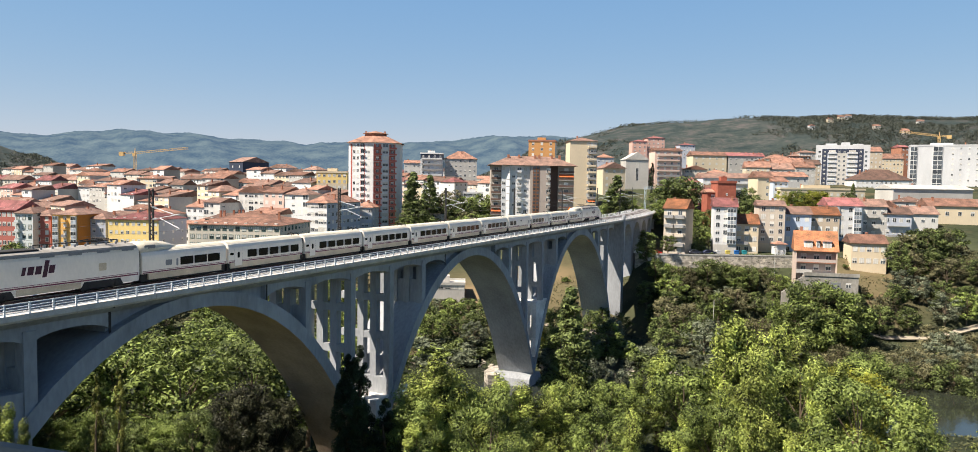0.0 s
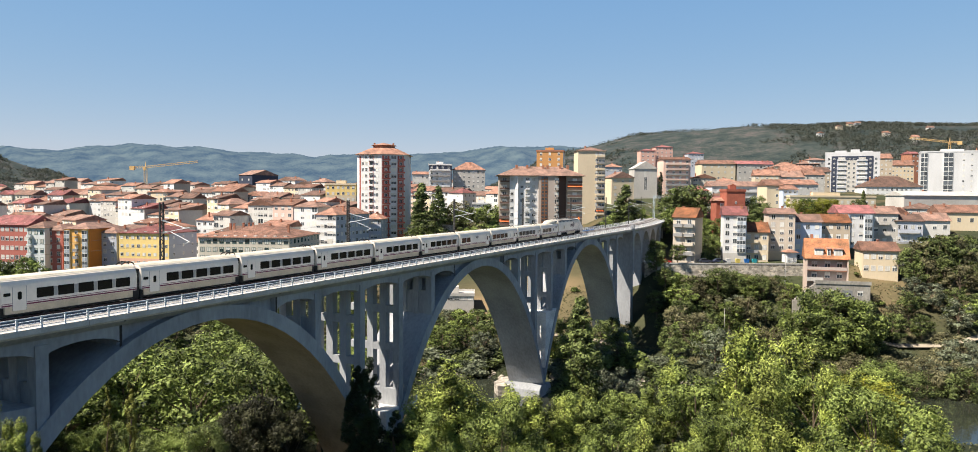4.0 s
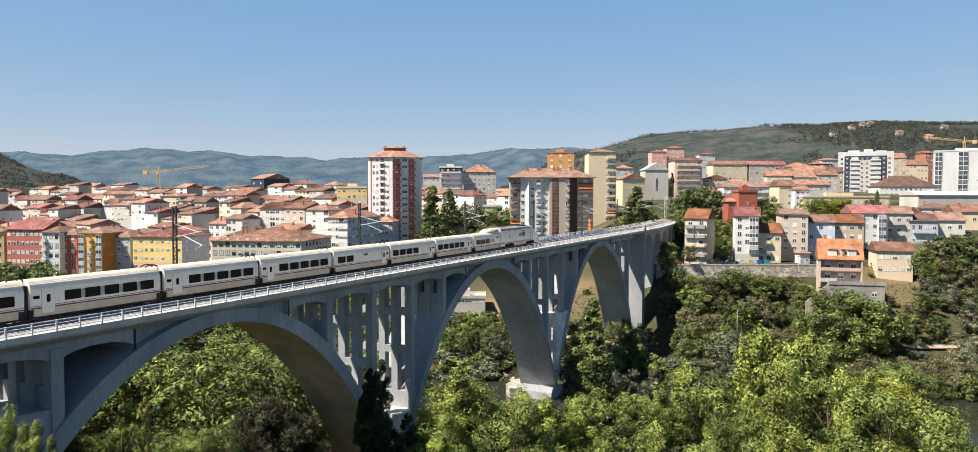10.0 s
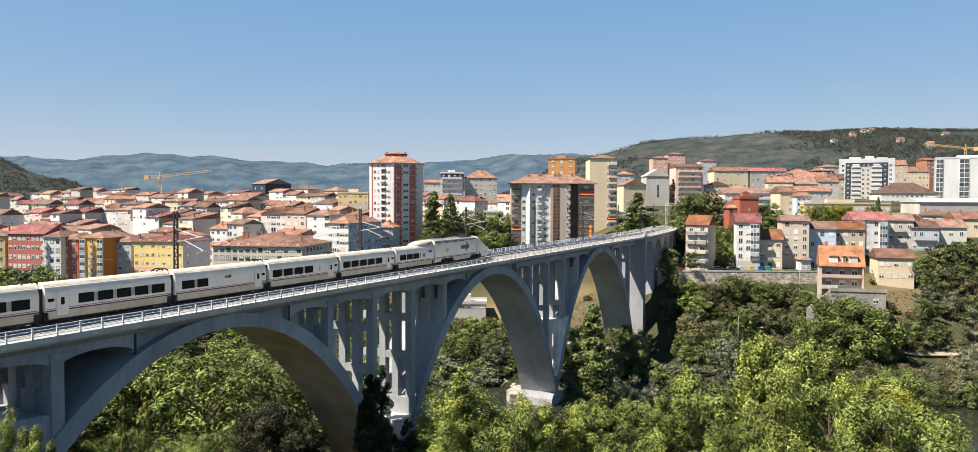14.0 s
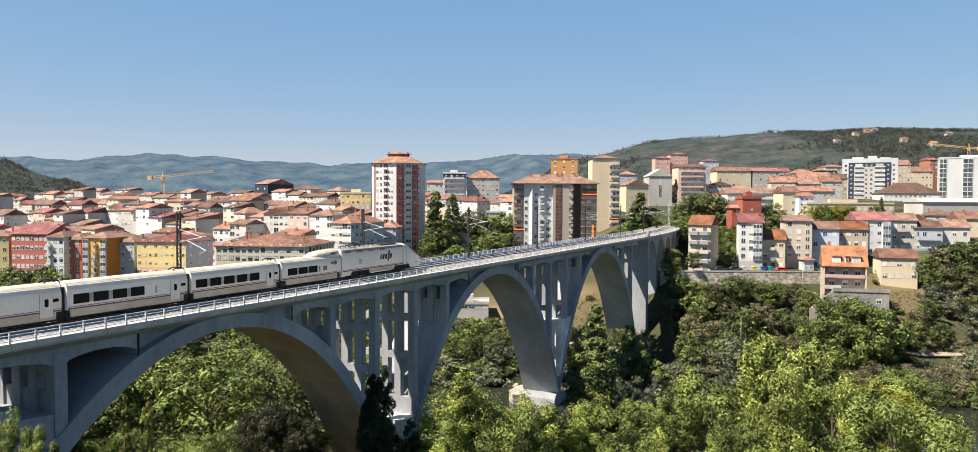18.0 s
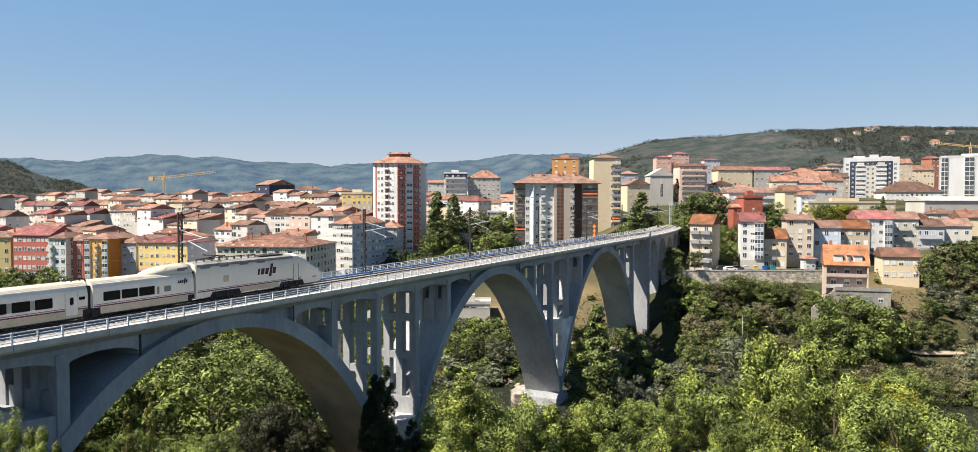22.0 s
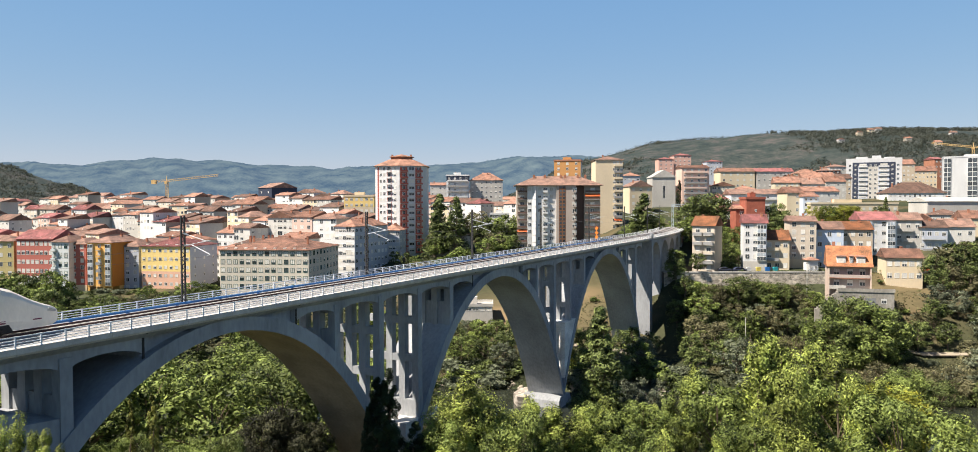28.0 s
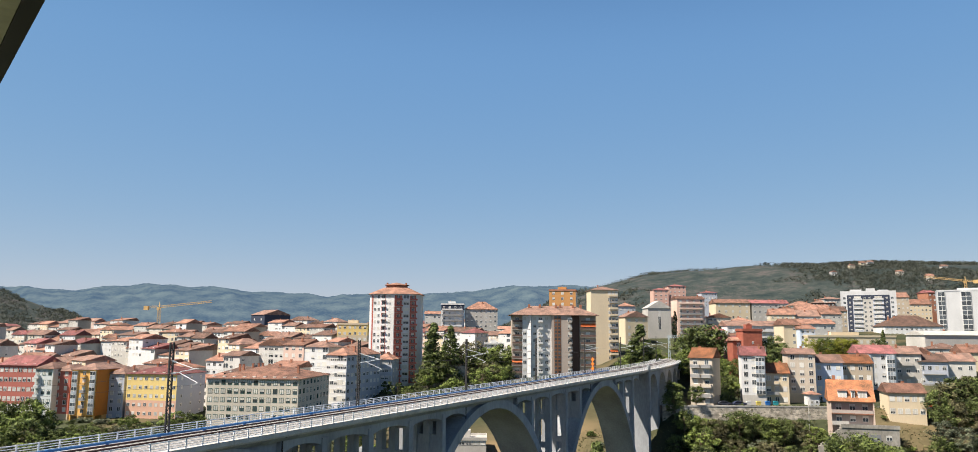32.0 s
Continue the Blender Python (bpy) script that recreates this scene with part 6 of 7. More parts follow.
def sight_cap(x, y):
    """How steeply the view must fall over the crowns of the far bank, so that walls and bases stay clear."""
    return float(np.interp(x / y, (-0.57, -0.55, -0.19, -0.17, -0.08, -0.07, 0.06, 0.08, 0.165, 0.18, 0.26, 0.27, 0.45, 0.46, 0.53, 0.54, 0.58, 0.60), (0.09, 0.118, 0.118, 0.11, 0.11, 0.152, 0.152, 0.165, 0.165, 0.10, 0.09, 0.102, 0.102, 0.129, 0.129, 0.124, 0.124, 0.06)))


def in_view(x, y):
    return abs(x) < 0.72 * y + 6


def near_deck(x, y, gap=6.0):
    p = BRIDGE.inverted() @ Vector((x, y, 33))
    u = p.x
    c = 0.0 if u < CURVE_U else (u - CURVE_U) ** 2 / (2 * CURVE_R)
    return -gap < p.y - c < 9.4 + gap and u > -32


def near_pier(x, y):
    u = (BRIDGE.inverted() @ Vector((x, y, 33))).x
    return u > 178 or min(abs(u - 54), abs(u - 118)) < 12


def deck_side(x, y):
    return (BRIDGE.inverted() @ Vector((x, y, 33))).y


def right_gap(x, y):
    """Kept clear: the dry terrace under the third arch, the cut bank, the road."""
    return abs(x - 137) < 11 and abs(y - 226) < 10 or abs(x - 30) < 9 and y > 226 or x > 58 and y > 242


def undergrowth():
    """Low bramble and grass over both banks."""
    rnd = np.random.default_rng(21)
    n = 110000
    x = rnd.uniform(-120, 170, n)
    y = rnd.uniform(60, 246, n)
    keep = [i for i in range(n) if dryness(x[i], y[i]) < 0.45 and abs(x[i]) < 0.75 * y[i] and abs(y[i] - river_y(x[i]) + 3) > 14]
    P = np.array([(x[i], y[i], ground_z(x[i], y[i])) for i in keep])
    k = len(P)
    s = rnd.uniform(0.14, 0.42, k)[:, None]
    P[:, 2] += s[:, 0] * 0.6
    nrm = rnd.normal(size=(k, 3)) * 0.6 + np.array([0, 0, 0.8])
    nrm /= np.linalg.norm(nrm, axis=1)[:, None]
    a = np.cross(nrm, rnd.normal(size=(k, 3)))
    a /= np.linalg.norm(a, axis=1)[:, None]
    b = np.cross(nrm, a)
    v = np.stack([P - a * s, P + b * s * 0.9, P + a * s], 1).reshape(-1, 3)
    me = bpy.data.meshes.new("undergrowth")
    me.from_pydata(v.tolist(), [], np.arange(k * 3).reshape(-1, 3).tolist())
    me.materials.append(leaf_mat("bramble_leaves", (0.06, 0.085, 0.03), (0.20, 0.20, 0.085)))
    tagged(new("undergrowth", me), "tangled green and dry undergrowth on the banks", "undergrowth", kind="stuff")


undergrowth()


def shore_stones():
    """Pale boulders left by the river along its far bank."""
    rnd = random.Random(17)
    bm = bmesh.new()
    for _ in range(620):
        x = rnd.uniform(-40, 130)
        y = river_y(x) + rnd.uniform(11.6, 14.6)
        c, r = Vector((x, y, ground_z(x, y))), rnd.uniform(0.18, 0.75)
        ring = []
        for lift, k in ((-0.3, 1.0), (0.35, 0.85)):
            ring.append([bm.verts.new(c + Vector((math.cos(a * 1.2566 + lift) * r * k * rnd.uniform(0.8, 1.25), math.sin(a * 1.2566 + lift) * r * k * rnd.uniform(0.7, 1.1), r * (lift + rnd.uniform(-0.1, 0.1))))) for a in range(5)])
        top = bm.verts.new(c + Vector((0, 0, r * rnd.uniform(0.5, 0.8))))
        for a in range(5):
            b = (a + 1) % 5
            bm.faces.new((ring[0][a], ring[0][b], ring[1][b], ring[1][a]))
            bm.faces.new((ring[1][a], ring[1][b], top))
    tagged(part("shore_stones", bm, mat("river_boulders", (0.42, 0.37, 0.30), 0.9, 0.4, 0.5, 5, 0.02)), "pale boulders along the far river bank", "stones", kind="stuff")


shore_stones()


# the line of the nearer crowns: bearing, and how far they stay below the eye
CROWN_LINE = ((-0.12, -0.092, -0.068, -0.035, -0.004, 0.043, 0.055, 0.085, 0.123, 0.162, 0.191, 0.229, 0.258, 0.276, 0.294, 0.344, 0.373, 0.419, 0.462, 0.48, 0.491, 0.535, 0.589, 0.621, 0.66),
              (0.33, 0.29, 0.278, 0.237, 0.258, 0.276, 0.264, 0.27, 0.264, 0.258, 0.259, 0.268, 0.259, 0.223, 0.23, 0.244, 0.212, 0.198, 0.191, 0.198, 0.246, 0.238, 0.264, 0.289, 0.315))


def plant():
    rnd = random.Random(4)
    # near bank, on the camera's side of the viaduct
    spots = []
    for _ in range(1600):
        x, y = rnd.uniform(-8, 112), rnd.uniform(80, 140)
        if deck_side(x, y) > -6.5 or y > river_y(x) - 18 or not in_view(x, y):
            continue
        gap = 7.0
        if any((x - a) ** 2 + (y - b) ** 2 < gap * gap for a, b in spots):
            continue
        spots.append((x, y))
        px = x / y
        slope = float(np.interp(px, CROWN_LINE[0], CROWN_LINE[1])) + (rnd.uniform(-0.012, 0.008) if rnd.random() < 0.35 else rnd.uniform(0.025, 0.095))
        h = 43.8 - slope * y - ground_z(x, y)
        if h < 4:
            continue
        kind = "yellow" if bump_at(px, 0.56, 0.07) * rnd.random() > 0.5 else rnd.choice(("poplar", "poplar", "broad", "poplar", "poplar", "broad", "broad"))
        tree(kind, x, y, min(h, 21), wide=rnd.uniform(1.0, 1.3) if h < 14 else rnd.uniform(0.8, 1.05), fine=2)
    # the taller crowns that make its outline
    b = -0.092
    while b < 0.66:
        y = 97 + rnd.uniform(-3, 5) + 14 * smooth01(-0.05, 0.2, b)
        if deck_side(b * y, y) < -5:
            crown_to(rnd.choice(("poplar", "poplar", "broad", "poplar")), b, float(np.interp(b, CROWN_LINE[0], CROWN_LINE[1])) + rnd.uniform(-0.006, 0.014), y, rnd.uniform(0.85, 1.2), 2)
        b += rnd.uniform(0.022, 0.04)
    # pale crowns before the pier bases
    for b, d, w in ((-0.075, 0.280, 1.2), (-0.062, 0.262, 1.3), (-0.048, 0.250, 1.3), (-0.029, 0.232, 1.1), (-0.012, 0.246, 1.3), (0.005, 0.262, 1.4), (0.022, 0.283, 1.5), (0.036, 0.280, 1.4), (0.055, 0.267, 1.3),
                    (0.084, 0.271, 1.4), (0.105, 0.283, 1.5), (0.126, 0.277, 1.4)):
        crown_to("poplar", b, d, 96 + 30 * (b + 0.075), w, 2)
    # saplings below the nearer end of the deck
    for b, d in ((-0.655, 0.285), (-0.636, 0.280), (-0.614, 0.305), (-0.596, 0.302), (-0.578, 0.322)):
        crown_to("poplar", b, d, 50, 0.8, 2)
    # beyond the viaduct under the first arch
    spots = []
    for _ in range(700):
        x, y = rnd.uniform(-150, 10), rnd.uniform(78, 178)
        if deck_side(x, y) < 15 or y > river_y(x) - 17 or not in_view(x, y):
            continue
        if any((x - a) ** 2 + (y - b) ** 2 < 7.5 ** 2 for a, b in spots) or (y < 101 and -0.60 < x / y < -0.34):
            continue
        spots.append((x, y))
        top = 43.8 - (0.175 + rnd.uniform(0, 0.05)) * y
        h = min(top - ground_z(x, y), 19)
        if h > 3:
            tree(rnd.choice(("broad", "broad", "mid", "broad", "broad", "broad")), x, y, h, wide=1.25, fine=2 if y < 140 else 1)
    # far bank: left, middle and right
    spots = []
    for _ in range(3600):
        x, y = rnd.uniform(-190, 200), rnd.uniform(160, 262)
        q = y - river_y(x)
        if q < 17 or not in_view(x, y) or near_deck(x, y, 13 if x > 42 else 4) and near_pier(x, y):
            continue
        right = x > 46 + 0.05 * (y - 250)
        if right and (y > 241 or q > 94):
            continue
        if not right and q > 80:
            continue
        if any((x - a) ** 2 + (y - b) ** 2 < (5.3 if right else 6.0) ** 2 for a, b in spots):
            continue
        if 88 < x < 150 and 191 < y < (213 - 0.45 * (x - 92) if x < 118 else 203):
            continue
        if abs(x - 137) < 13 and abs(y - 226) < 11 or abs(x - 30) < 13 and y > 222:
            continue
        spots.append((x, y))
        z = ground_z(x, y)
        if right:
            if 0.222 < x / y < 0.268 and y < 232:
                continue
            h = min(rnd.uniform(7, 13), 43.8 - (sight_cap(x, y) + rnd.uniform(0.0, 0.025)) * y - z)
            kind = rnd.choice(("olive", "mid", "mid", "broad", "olive", "willow", "olive", "mid"))
        else:
            h = rnd.uniform(5, 11) if not near_deck(x, y, 5) else rnd.uniform(4, 8)
            h = min(h, 43.8 - sight_cap(x, y) * y - z)
            kind = rnd.choice(("mid", "broad", "olive", "willow", "mid"))
        if h > 2.5:
            tree(kind, x, y, h, wide=1.3)
    for i in range(26):
        x = 84 + 2.8 * i
        y = river_y(x) + rnd.uniform(15, 40)
        crown_to(rnd.choice(("willow", "mid", "olive", "broad")), x / y, rnd.uniform(0.209, 0.235), y, 1.2, 1)
    for _ in range(100):
        x, y = rnd.uniform(-110, 190), rnd.uniform(165, 246)
        q = y - river_y(x)
        if q < 16 or not in_view(x, y) or near_deck(x, y, 3):
            continue
        if right_gap(x, y):
            continue
        tree(rnd.choice(("shrub", "greyshrub", "darkshrub", "shrub")), x, y, rnd.uniform(1.6, 4.2))
    # scrub along the water's edge beyond the arches
    for _ in range(80):
        x = rnd.uniform(-34, 66)
        y = river_y(x) + rnd.uniform(12.5, 26)
        if near_deck(x, y, 2) and near_pier(x, y):
            continue
        tree(rnd.choice(("greyshrub", "shrub", "darkshrub", "greyshrub")), x, y, rnd.uniform(2.2, 4.8), wide=1.5)
    # the dark narrow trees by the first pier and the cypresses beyond the first arch
    for b, d, w in ((-0.152, 0.224, 1.5), (-0.137, 0.211, 1.6), (-0.144, 0.235, 1.8), (-0.129, 0.236, 1.4), (-0.160, 0.262, 1.6), (-0.100, 0.285, 2.0)):
        crown_to("dark", b, d, 91 + 20 * (b + 0.14), w, 2)
    crown_to("cypress", -0.483, 0.255, 79, 0.8, 2)
    crown_to("cypress", -0.453, 0.247, 79.5, 0.95, 2)
    for b, d in ((-0.308, 0.272), (-0.286, 0.260), (-0.264, 0.274), (-0.245, 0.285)):
        crown_to("dusky", b, d, 97, 0.9, 2)
    crown_to("cone", 0.149, 0.134, 141, 1.15, 2)
    tree("broad", 24.0, 175.5, 14, wide=1.2)
    tree("yellow", 18.5, 178.0, 8, wide=1.0)
    tree("greyshrub", 22, 172, 4.5)
    tree("greyshrub", 32, 178, 6)
    for x, y, h in ((-58, 62, 9), (-63, 70, 9), (-52, 66, 10), (-70, 62, 10), (-48, 72, 9), (-56, 76, 10)):
        tree("mid", x, y, h, wide=1.3, fine=1)
    # the clump at the end of the riverside row, and the gardens before it
    for k, b, d, y, w in (("broad", -0.66, 0.084, 251, 1.0), ("broad", -0.645, 0.088, 249, 1.1), ("broad", -0.63, 0.085, 252, 1.0), ("mid", -0.615, 0.088, 250, 1.1), ("broad", -0.602, 0.091, 248, 1.0),
                          ("broad", -0.588, 0.083, 252, 0.9), ("broad", -0.577, 0.086, 250, 0.9), ("mid", -0.567, 0.096, 251, 1.0), ("broad", -0.65, 0.103, 238, 1.2), ("broad", -0.62, 0.106, 239, 1.2),
                          ("mid", -0.59, 0.108, 237, 1.2), ("broad", -0.465, 0.108, 258, 1.1), ("broad", -0.455, 0.104, 262, 1.0), ("broad", -0.41, 0.102, 252, 1.1), ("broad", -0.395, 0.099, 254, 1.1),
                          ("mid", -0.38, 0.101, 251, 1.1), ("broad", -0.367, 0.104, 253, 1.0)):
        crown_to(k, b, d, y, w)
    for i in range(46):
        b = -0.56 + 0.0035 * i
        crown_to(rnd.choice(("shrub", "greyshrub", "darkshrub", "shrub")), b, rnd.uniform(0.119, 0.126), 258 + rnd.uniform(-4, 4), 1.5)
    for i in range(28):
        y = rnd.uniform(262, 277)
        tree(rnd.choice(("shrub", "darkshrub", "shrub", "greyshrub")), (-0.565 + 0.0082 * i) * y, y, rnd.uniform(1.4, 2.6), wide=1.6)
    # scrub on the dry terraces, and by the far end of the viaduct
    for i in range(26):
        x, y = rnd.uniform(-14, 44), rnd.uniform(214, 246)
        tree(rnd.choice(("greyshrub", "shrub", "darkshrub")), x, y, rnd.uniform(1.0, 2.6), wide=1.4)
    for i in range(16):
        x, y = rnd.uniform(118, 150), rnd.uniform(214, 234)
        tree(rnd.choice(("darkshrub", "shrub", "greyshrub")), x, y, rnd.uniform(0.9, 2.4), wide=1.4)
    for i in range(16):
        y = rnd.uniform(306, 345)
        tree(rnd.choice(("shrub", "broad", "darkshrub", "mid")), rnd.uniform(0.165, 0.262) * y, y, rnd.uniform(2.5, 6), wide=1.3)
    for k, b, d, y in (("willow", 0.172, 0.228, 150), ("willow", 0.190, 0.240, 148), ("broad", 0.152, 0.226, 142), ("willow", 0.208, 0.229, 150), ("poplar", 0.273, 0.218, 131)):
        crown_to(k, b, d, y, 1.0, 2)
    for i in range(10):
        crown_to(rnd.choice(("broad", "mid")), -0.59 + 0.026 * i, rnd.uniform(0.295, 0.32), 90, 1.0, 2)
    # crowns before the retaining wall
    for k, b, d, w in (("mid", 0.334, 0.093, 1.4), ("mid", 0.352, 0.096, 1.3), ("broad", 0.374, 0.103, 1.2), ("olive", 0.306, 0.104, 1.1), ("olive", 0.288, 0.105, 1.1), ("mid", 0.392, 0.104, 1.2)):
        crown_to(k, b, d, 233, w, 1)
    # garden trees on the slope behind the hillside row
    for i in range(26):
        y = rnd.uniform(300, 372)
        tree(rnd.choice(("mid", "broad", "broad", "shrub")), rnd.uniform(0.375, 0.54) * y, y, rnd.uniform(3, 6), wide=1.4)
    for k, b, d, y, w in (("yellow", 0.432, 0.000, 350, 1.0), ("yellow", 0.447, 0.003, 346, 0.9), ("broad", 0.458, 0.001, 352, 1.0), ("yellow", 0.474, -0.002, 350, 1.1), ("yellow", 0.488, 0.002, 348, 0.9), ("mid", 0.385, -0.004, 330, 1.0), ("mid", 0.40, 0.006, 326, 1.0)):
        crown_to(k, b, d, y, w, 1)
    # the park and its street trees beside the tower
    for k, b, d, y, w in (("cone", -0.044, -0.012, 331, 1.25), ("conifer", -0.066, -0.016, 336, 1.3), ("conifer", -0.072, 0.012, 334, 1.5), ("mid", -0.058, 0.02, 338, 1.2), ("mid", -0.028, 0.012, 345, 1.2),
                          ("olive", -0.016, 0.006, 348, 1.2), ("mid", -0.006, 0.016, 342, 1.2), ("broad", 0.004, 0.012, 350, 1.2), ("mid", 0.014, 0.02, 345, 1.2), ("broad", 0.026, 0.010, 352, 1.2),
                          ("mid", 0.036, 0.016, 350, 1.2), ("broad", 0.018, 0.036, 318, 1.3), ("olive", 0.008, 0.034, 320, 1.2), ("broad", -0.001, 0.040, 316, 1.2), ("mid", 0.030, 0.038, 322, 1.2),
                          ("broad", -0.072, 0.042, 328, 1.2), ("mid", -0.125, 0.060, 318, 1.2), ("mid", -0.112, 0.062, 315, 1.2), ("broad", -0.098, 0.065, 312, 1.2), ("mid", -0.085, 0.062, 316, 1.2),
                          ("broad", -0.045, 0.072, 300, 1.2), ("broad", -0.062, 0.066, 302, 1.2), ("shrub", -0.030, 0.056, 326, 1.2), ("shrub", -0.040, 0.052, 326, 1.2), ("broad", -0.2, 0.09, 292, 1.1), ("mid", -0.185, 0.088, 296, 1.1)):
        crown_to(k, b, d, y, w)
    # at the far end of the viaduct, and behind the hillside houses
    for k, b, d, y, w in (("cone", 0.207, -0.016, 300, 1.6), ("cone", 0.196, 0.006, 298, 1.5), ("broad", 0.218, 0.008, 302, 1.2), ("broad", 0.190, 0.022, 296, 1.2), ("dark", 0.254, -0.034, 430, 1.4),
                          ("mid", 0.268, -0.006, 304, 1.2), ("mid", 0.284, -0.016, 300, 1.2), ("mid", 0.297, -0.018, 302, 1.2), ("mid", 0.309, -0.010, 300, 1.2), ("broad", 0.276, 0.010, 290, 1.2),
                          ("mid", 0.374, 0.000, 290, 1.1), ("mid", 0.383, 0.010, 288, 1.1), ("broad", 0.313, 0.026, 286, 1.2), ("broad", 0.322, 0.033, 282, 1.2), ("broad", 0.331, 0.027, 285, 1.2),
                          ("broad", 0.317, 0.046, 272, 1.3), ("mid", 0.328, 0.050, 270, 1.3), ("broad", 0.334, 0.058, 260, 1.2), ("broad", 0.323, 0.066, 258, 1.2), ("mid", 0.312, 0.060, 262, 1.2),
                          ("yellow", 0.462, 0.004, 345, 1.2), ("broad", 0.453, -0.002, 347, 1.2), ("yellow", 0.475, 0.002, 346, 1.2), ("yellow", 0.487, 0.000, 347, 1.2), ("broad", 0.497, 0.006, 345, 1.2),
                          ("mid", 0.52, 0.0, 360, 1.0), ("conifer", 0.53, -0.01, 380, 1.0)):
        crown_to(k, b, d, y, w)
    # the big oaks beside the bare slope, and the scrub under the road wall
    for k, b, d, y, w in (("mid", 0.597, 0.064, 226, 1.1), ("olive", 0.610, 0.053, 229, 1.2), ("mid", 0.622, 0.049, 232, 1.1), ("mid", 0.637, 0.046, 228, 1.2), ("olive", 0.650, 0.044, 231, 1.2), ("mid", 0.665, 0.046, 229, 1.2),
                          ("mid", 0.603, 0.086, 221, 1.2), ("olive", 0.622, 0.080, 222, 1.2), ("mid", 0.645, 0.078, 221, 1.2), ("broad", 0.273, 0.097, 236, 1.1), ("broad", 0.285, 0.100, 235, 1.1), ("mid", 0.296, 0.104, 236, 1.1),
                          ("mid", 0.325, 0.104, 236, 1.3), ("olive", 0.337, 0.100, 237, 1.3), ("olive", 0.350, 0.099, 236, 1.3), ("mid", 0.364, 0.099, 237, 1.3), ("olive", 0.378, 0.101, 236, 1.3), ("mid", 0.392, 0.102, 237, 1.2),
                          ("olive", 0.405, 0.105, 236, 1.2), ("mid", 0.418, 0.104, 237, 1.2), ("broad", 0.435, 0.112, 226, 1.1), ("broad", 0.462, 0.120, 201, 0.9), ("mid", 0.472, 0.116, 200, 0.9), ("olive", 0.486, 0.128, 201, 1.0),
                          ("broad", 0.500, 0.121, 199, 1.2), ("broad", 0.512, 0.123, 200, 1.2), ("mid", 0.527, 0.134, 202, 1.1), ("darkshrub", 0.537, 0.128, 222, 1.2), ("shrub", 0.548, 0.126, 224, 1.2), ("greyshrub", 0.556, 0.130, 220, 1.2)):
        crown_to(k, b, d, y, w)
    # willows at the water's edge and the dark oaks behind the path
    for k, b, d, y, w in (("willow", 0.596, 0.240, 176, 1.5), ("willow", 0.618, 0.226, 177, 1.6), ("willow", 0.640, 0.216, 178, 1.6), ("willow", 0.662, 0.212, 178, 1.6), ("willow", 0.575, 0.250, 175, 1.4),
                          ("mid", 0.548, 0.166, 212, 1.3), ("mid", 0.566, 0.160, 211, 1.3), ("mid", 0.585, 0.157, 210, 1.3), ("mid", 0.604, 0.155, 211, 1.3), ("mid", 0.622, 0.160, 210, 1.3), ("mid", 0.642, 0.158, 210, 1.3), ("mid", 0.66, 0.162, 209, 1.3)):
        crown_to(k, b, d, y, w, 1)
    # the yellowing tree over the water
    for b, d, y, w in ((0.512, 0.238, 112, 1.2), (0.538, 0.236, 114, 1.2), (0.556, 0.250, 110, 1.2)):
        crown_to("yellow", b, d, y, w, 2)
    # tall poplars among the trees of the near bank
    for b, d, y in ((0.372, 0.174, 108), (0.362, 0.186, 106), (0.385, 0.182, 110), (0.395, 0.192, 107)):
        crown_to("poplar", b, d, y, 0.85, 2)
    # the dark thicket in the shade of the approach arches
    for x, y, h in ((60, 240, 9), (62, 248, 9), (66, 238, 8), (63.5, 256, 8), (70, 234, 9), (61, 232, 8), (57, 226, 9), (66, 226, 9), (62, 220, 8), (72, 226, 8), (68, 244, 7), (57, 216, 8)):
        tree("mid", x, y, h, wide=1.3)
    for i in range(16):
        x, y = rnd.uniform(-26, 16), rnd.uniform(350, 392)
        tree(rnd.choice(("mid", "broad", "mid", "conifer")), x, y, rnd.uniform(7, 11))
    for x, y, h in ((79, 254, 4), (81, 258, 4.5), (79.5, 263, 5), (82, 252, 3.5), (83, 247, 2), (84, 268, 3.5), (82, 262, 3), (86, 275, 4), (83, 282, 4), (88, 290, 4), (80, 256, 3)):
        tree("darkshrub", x, y, h)


plant()


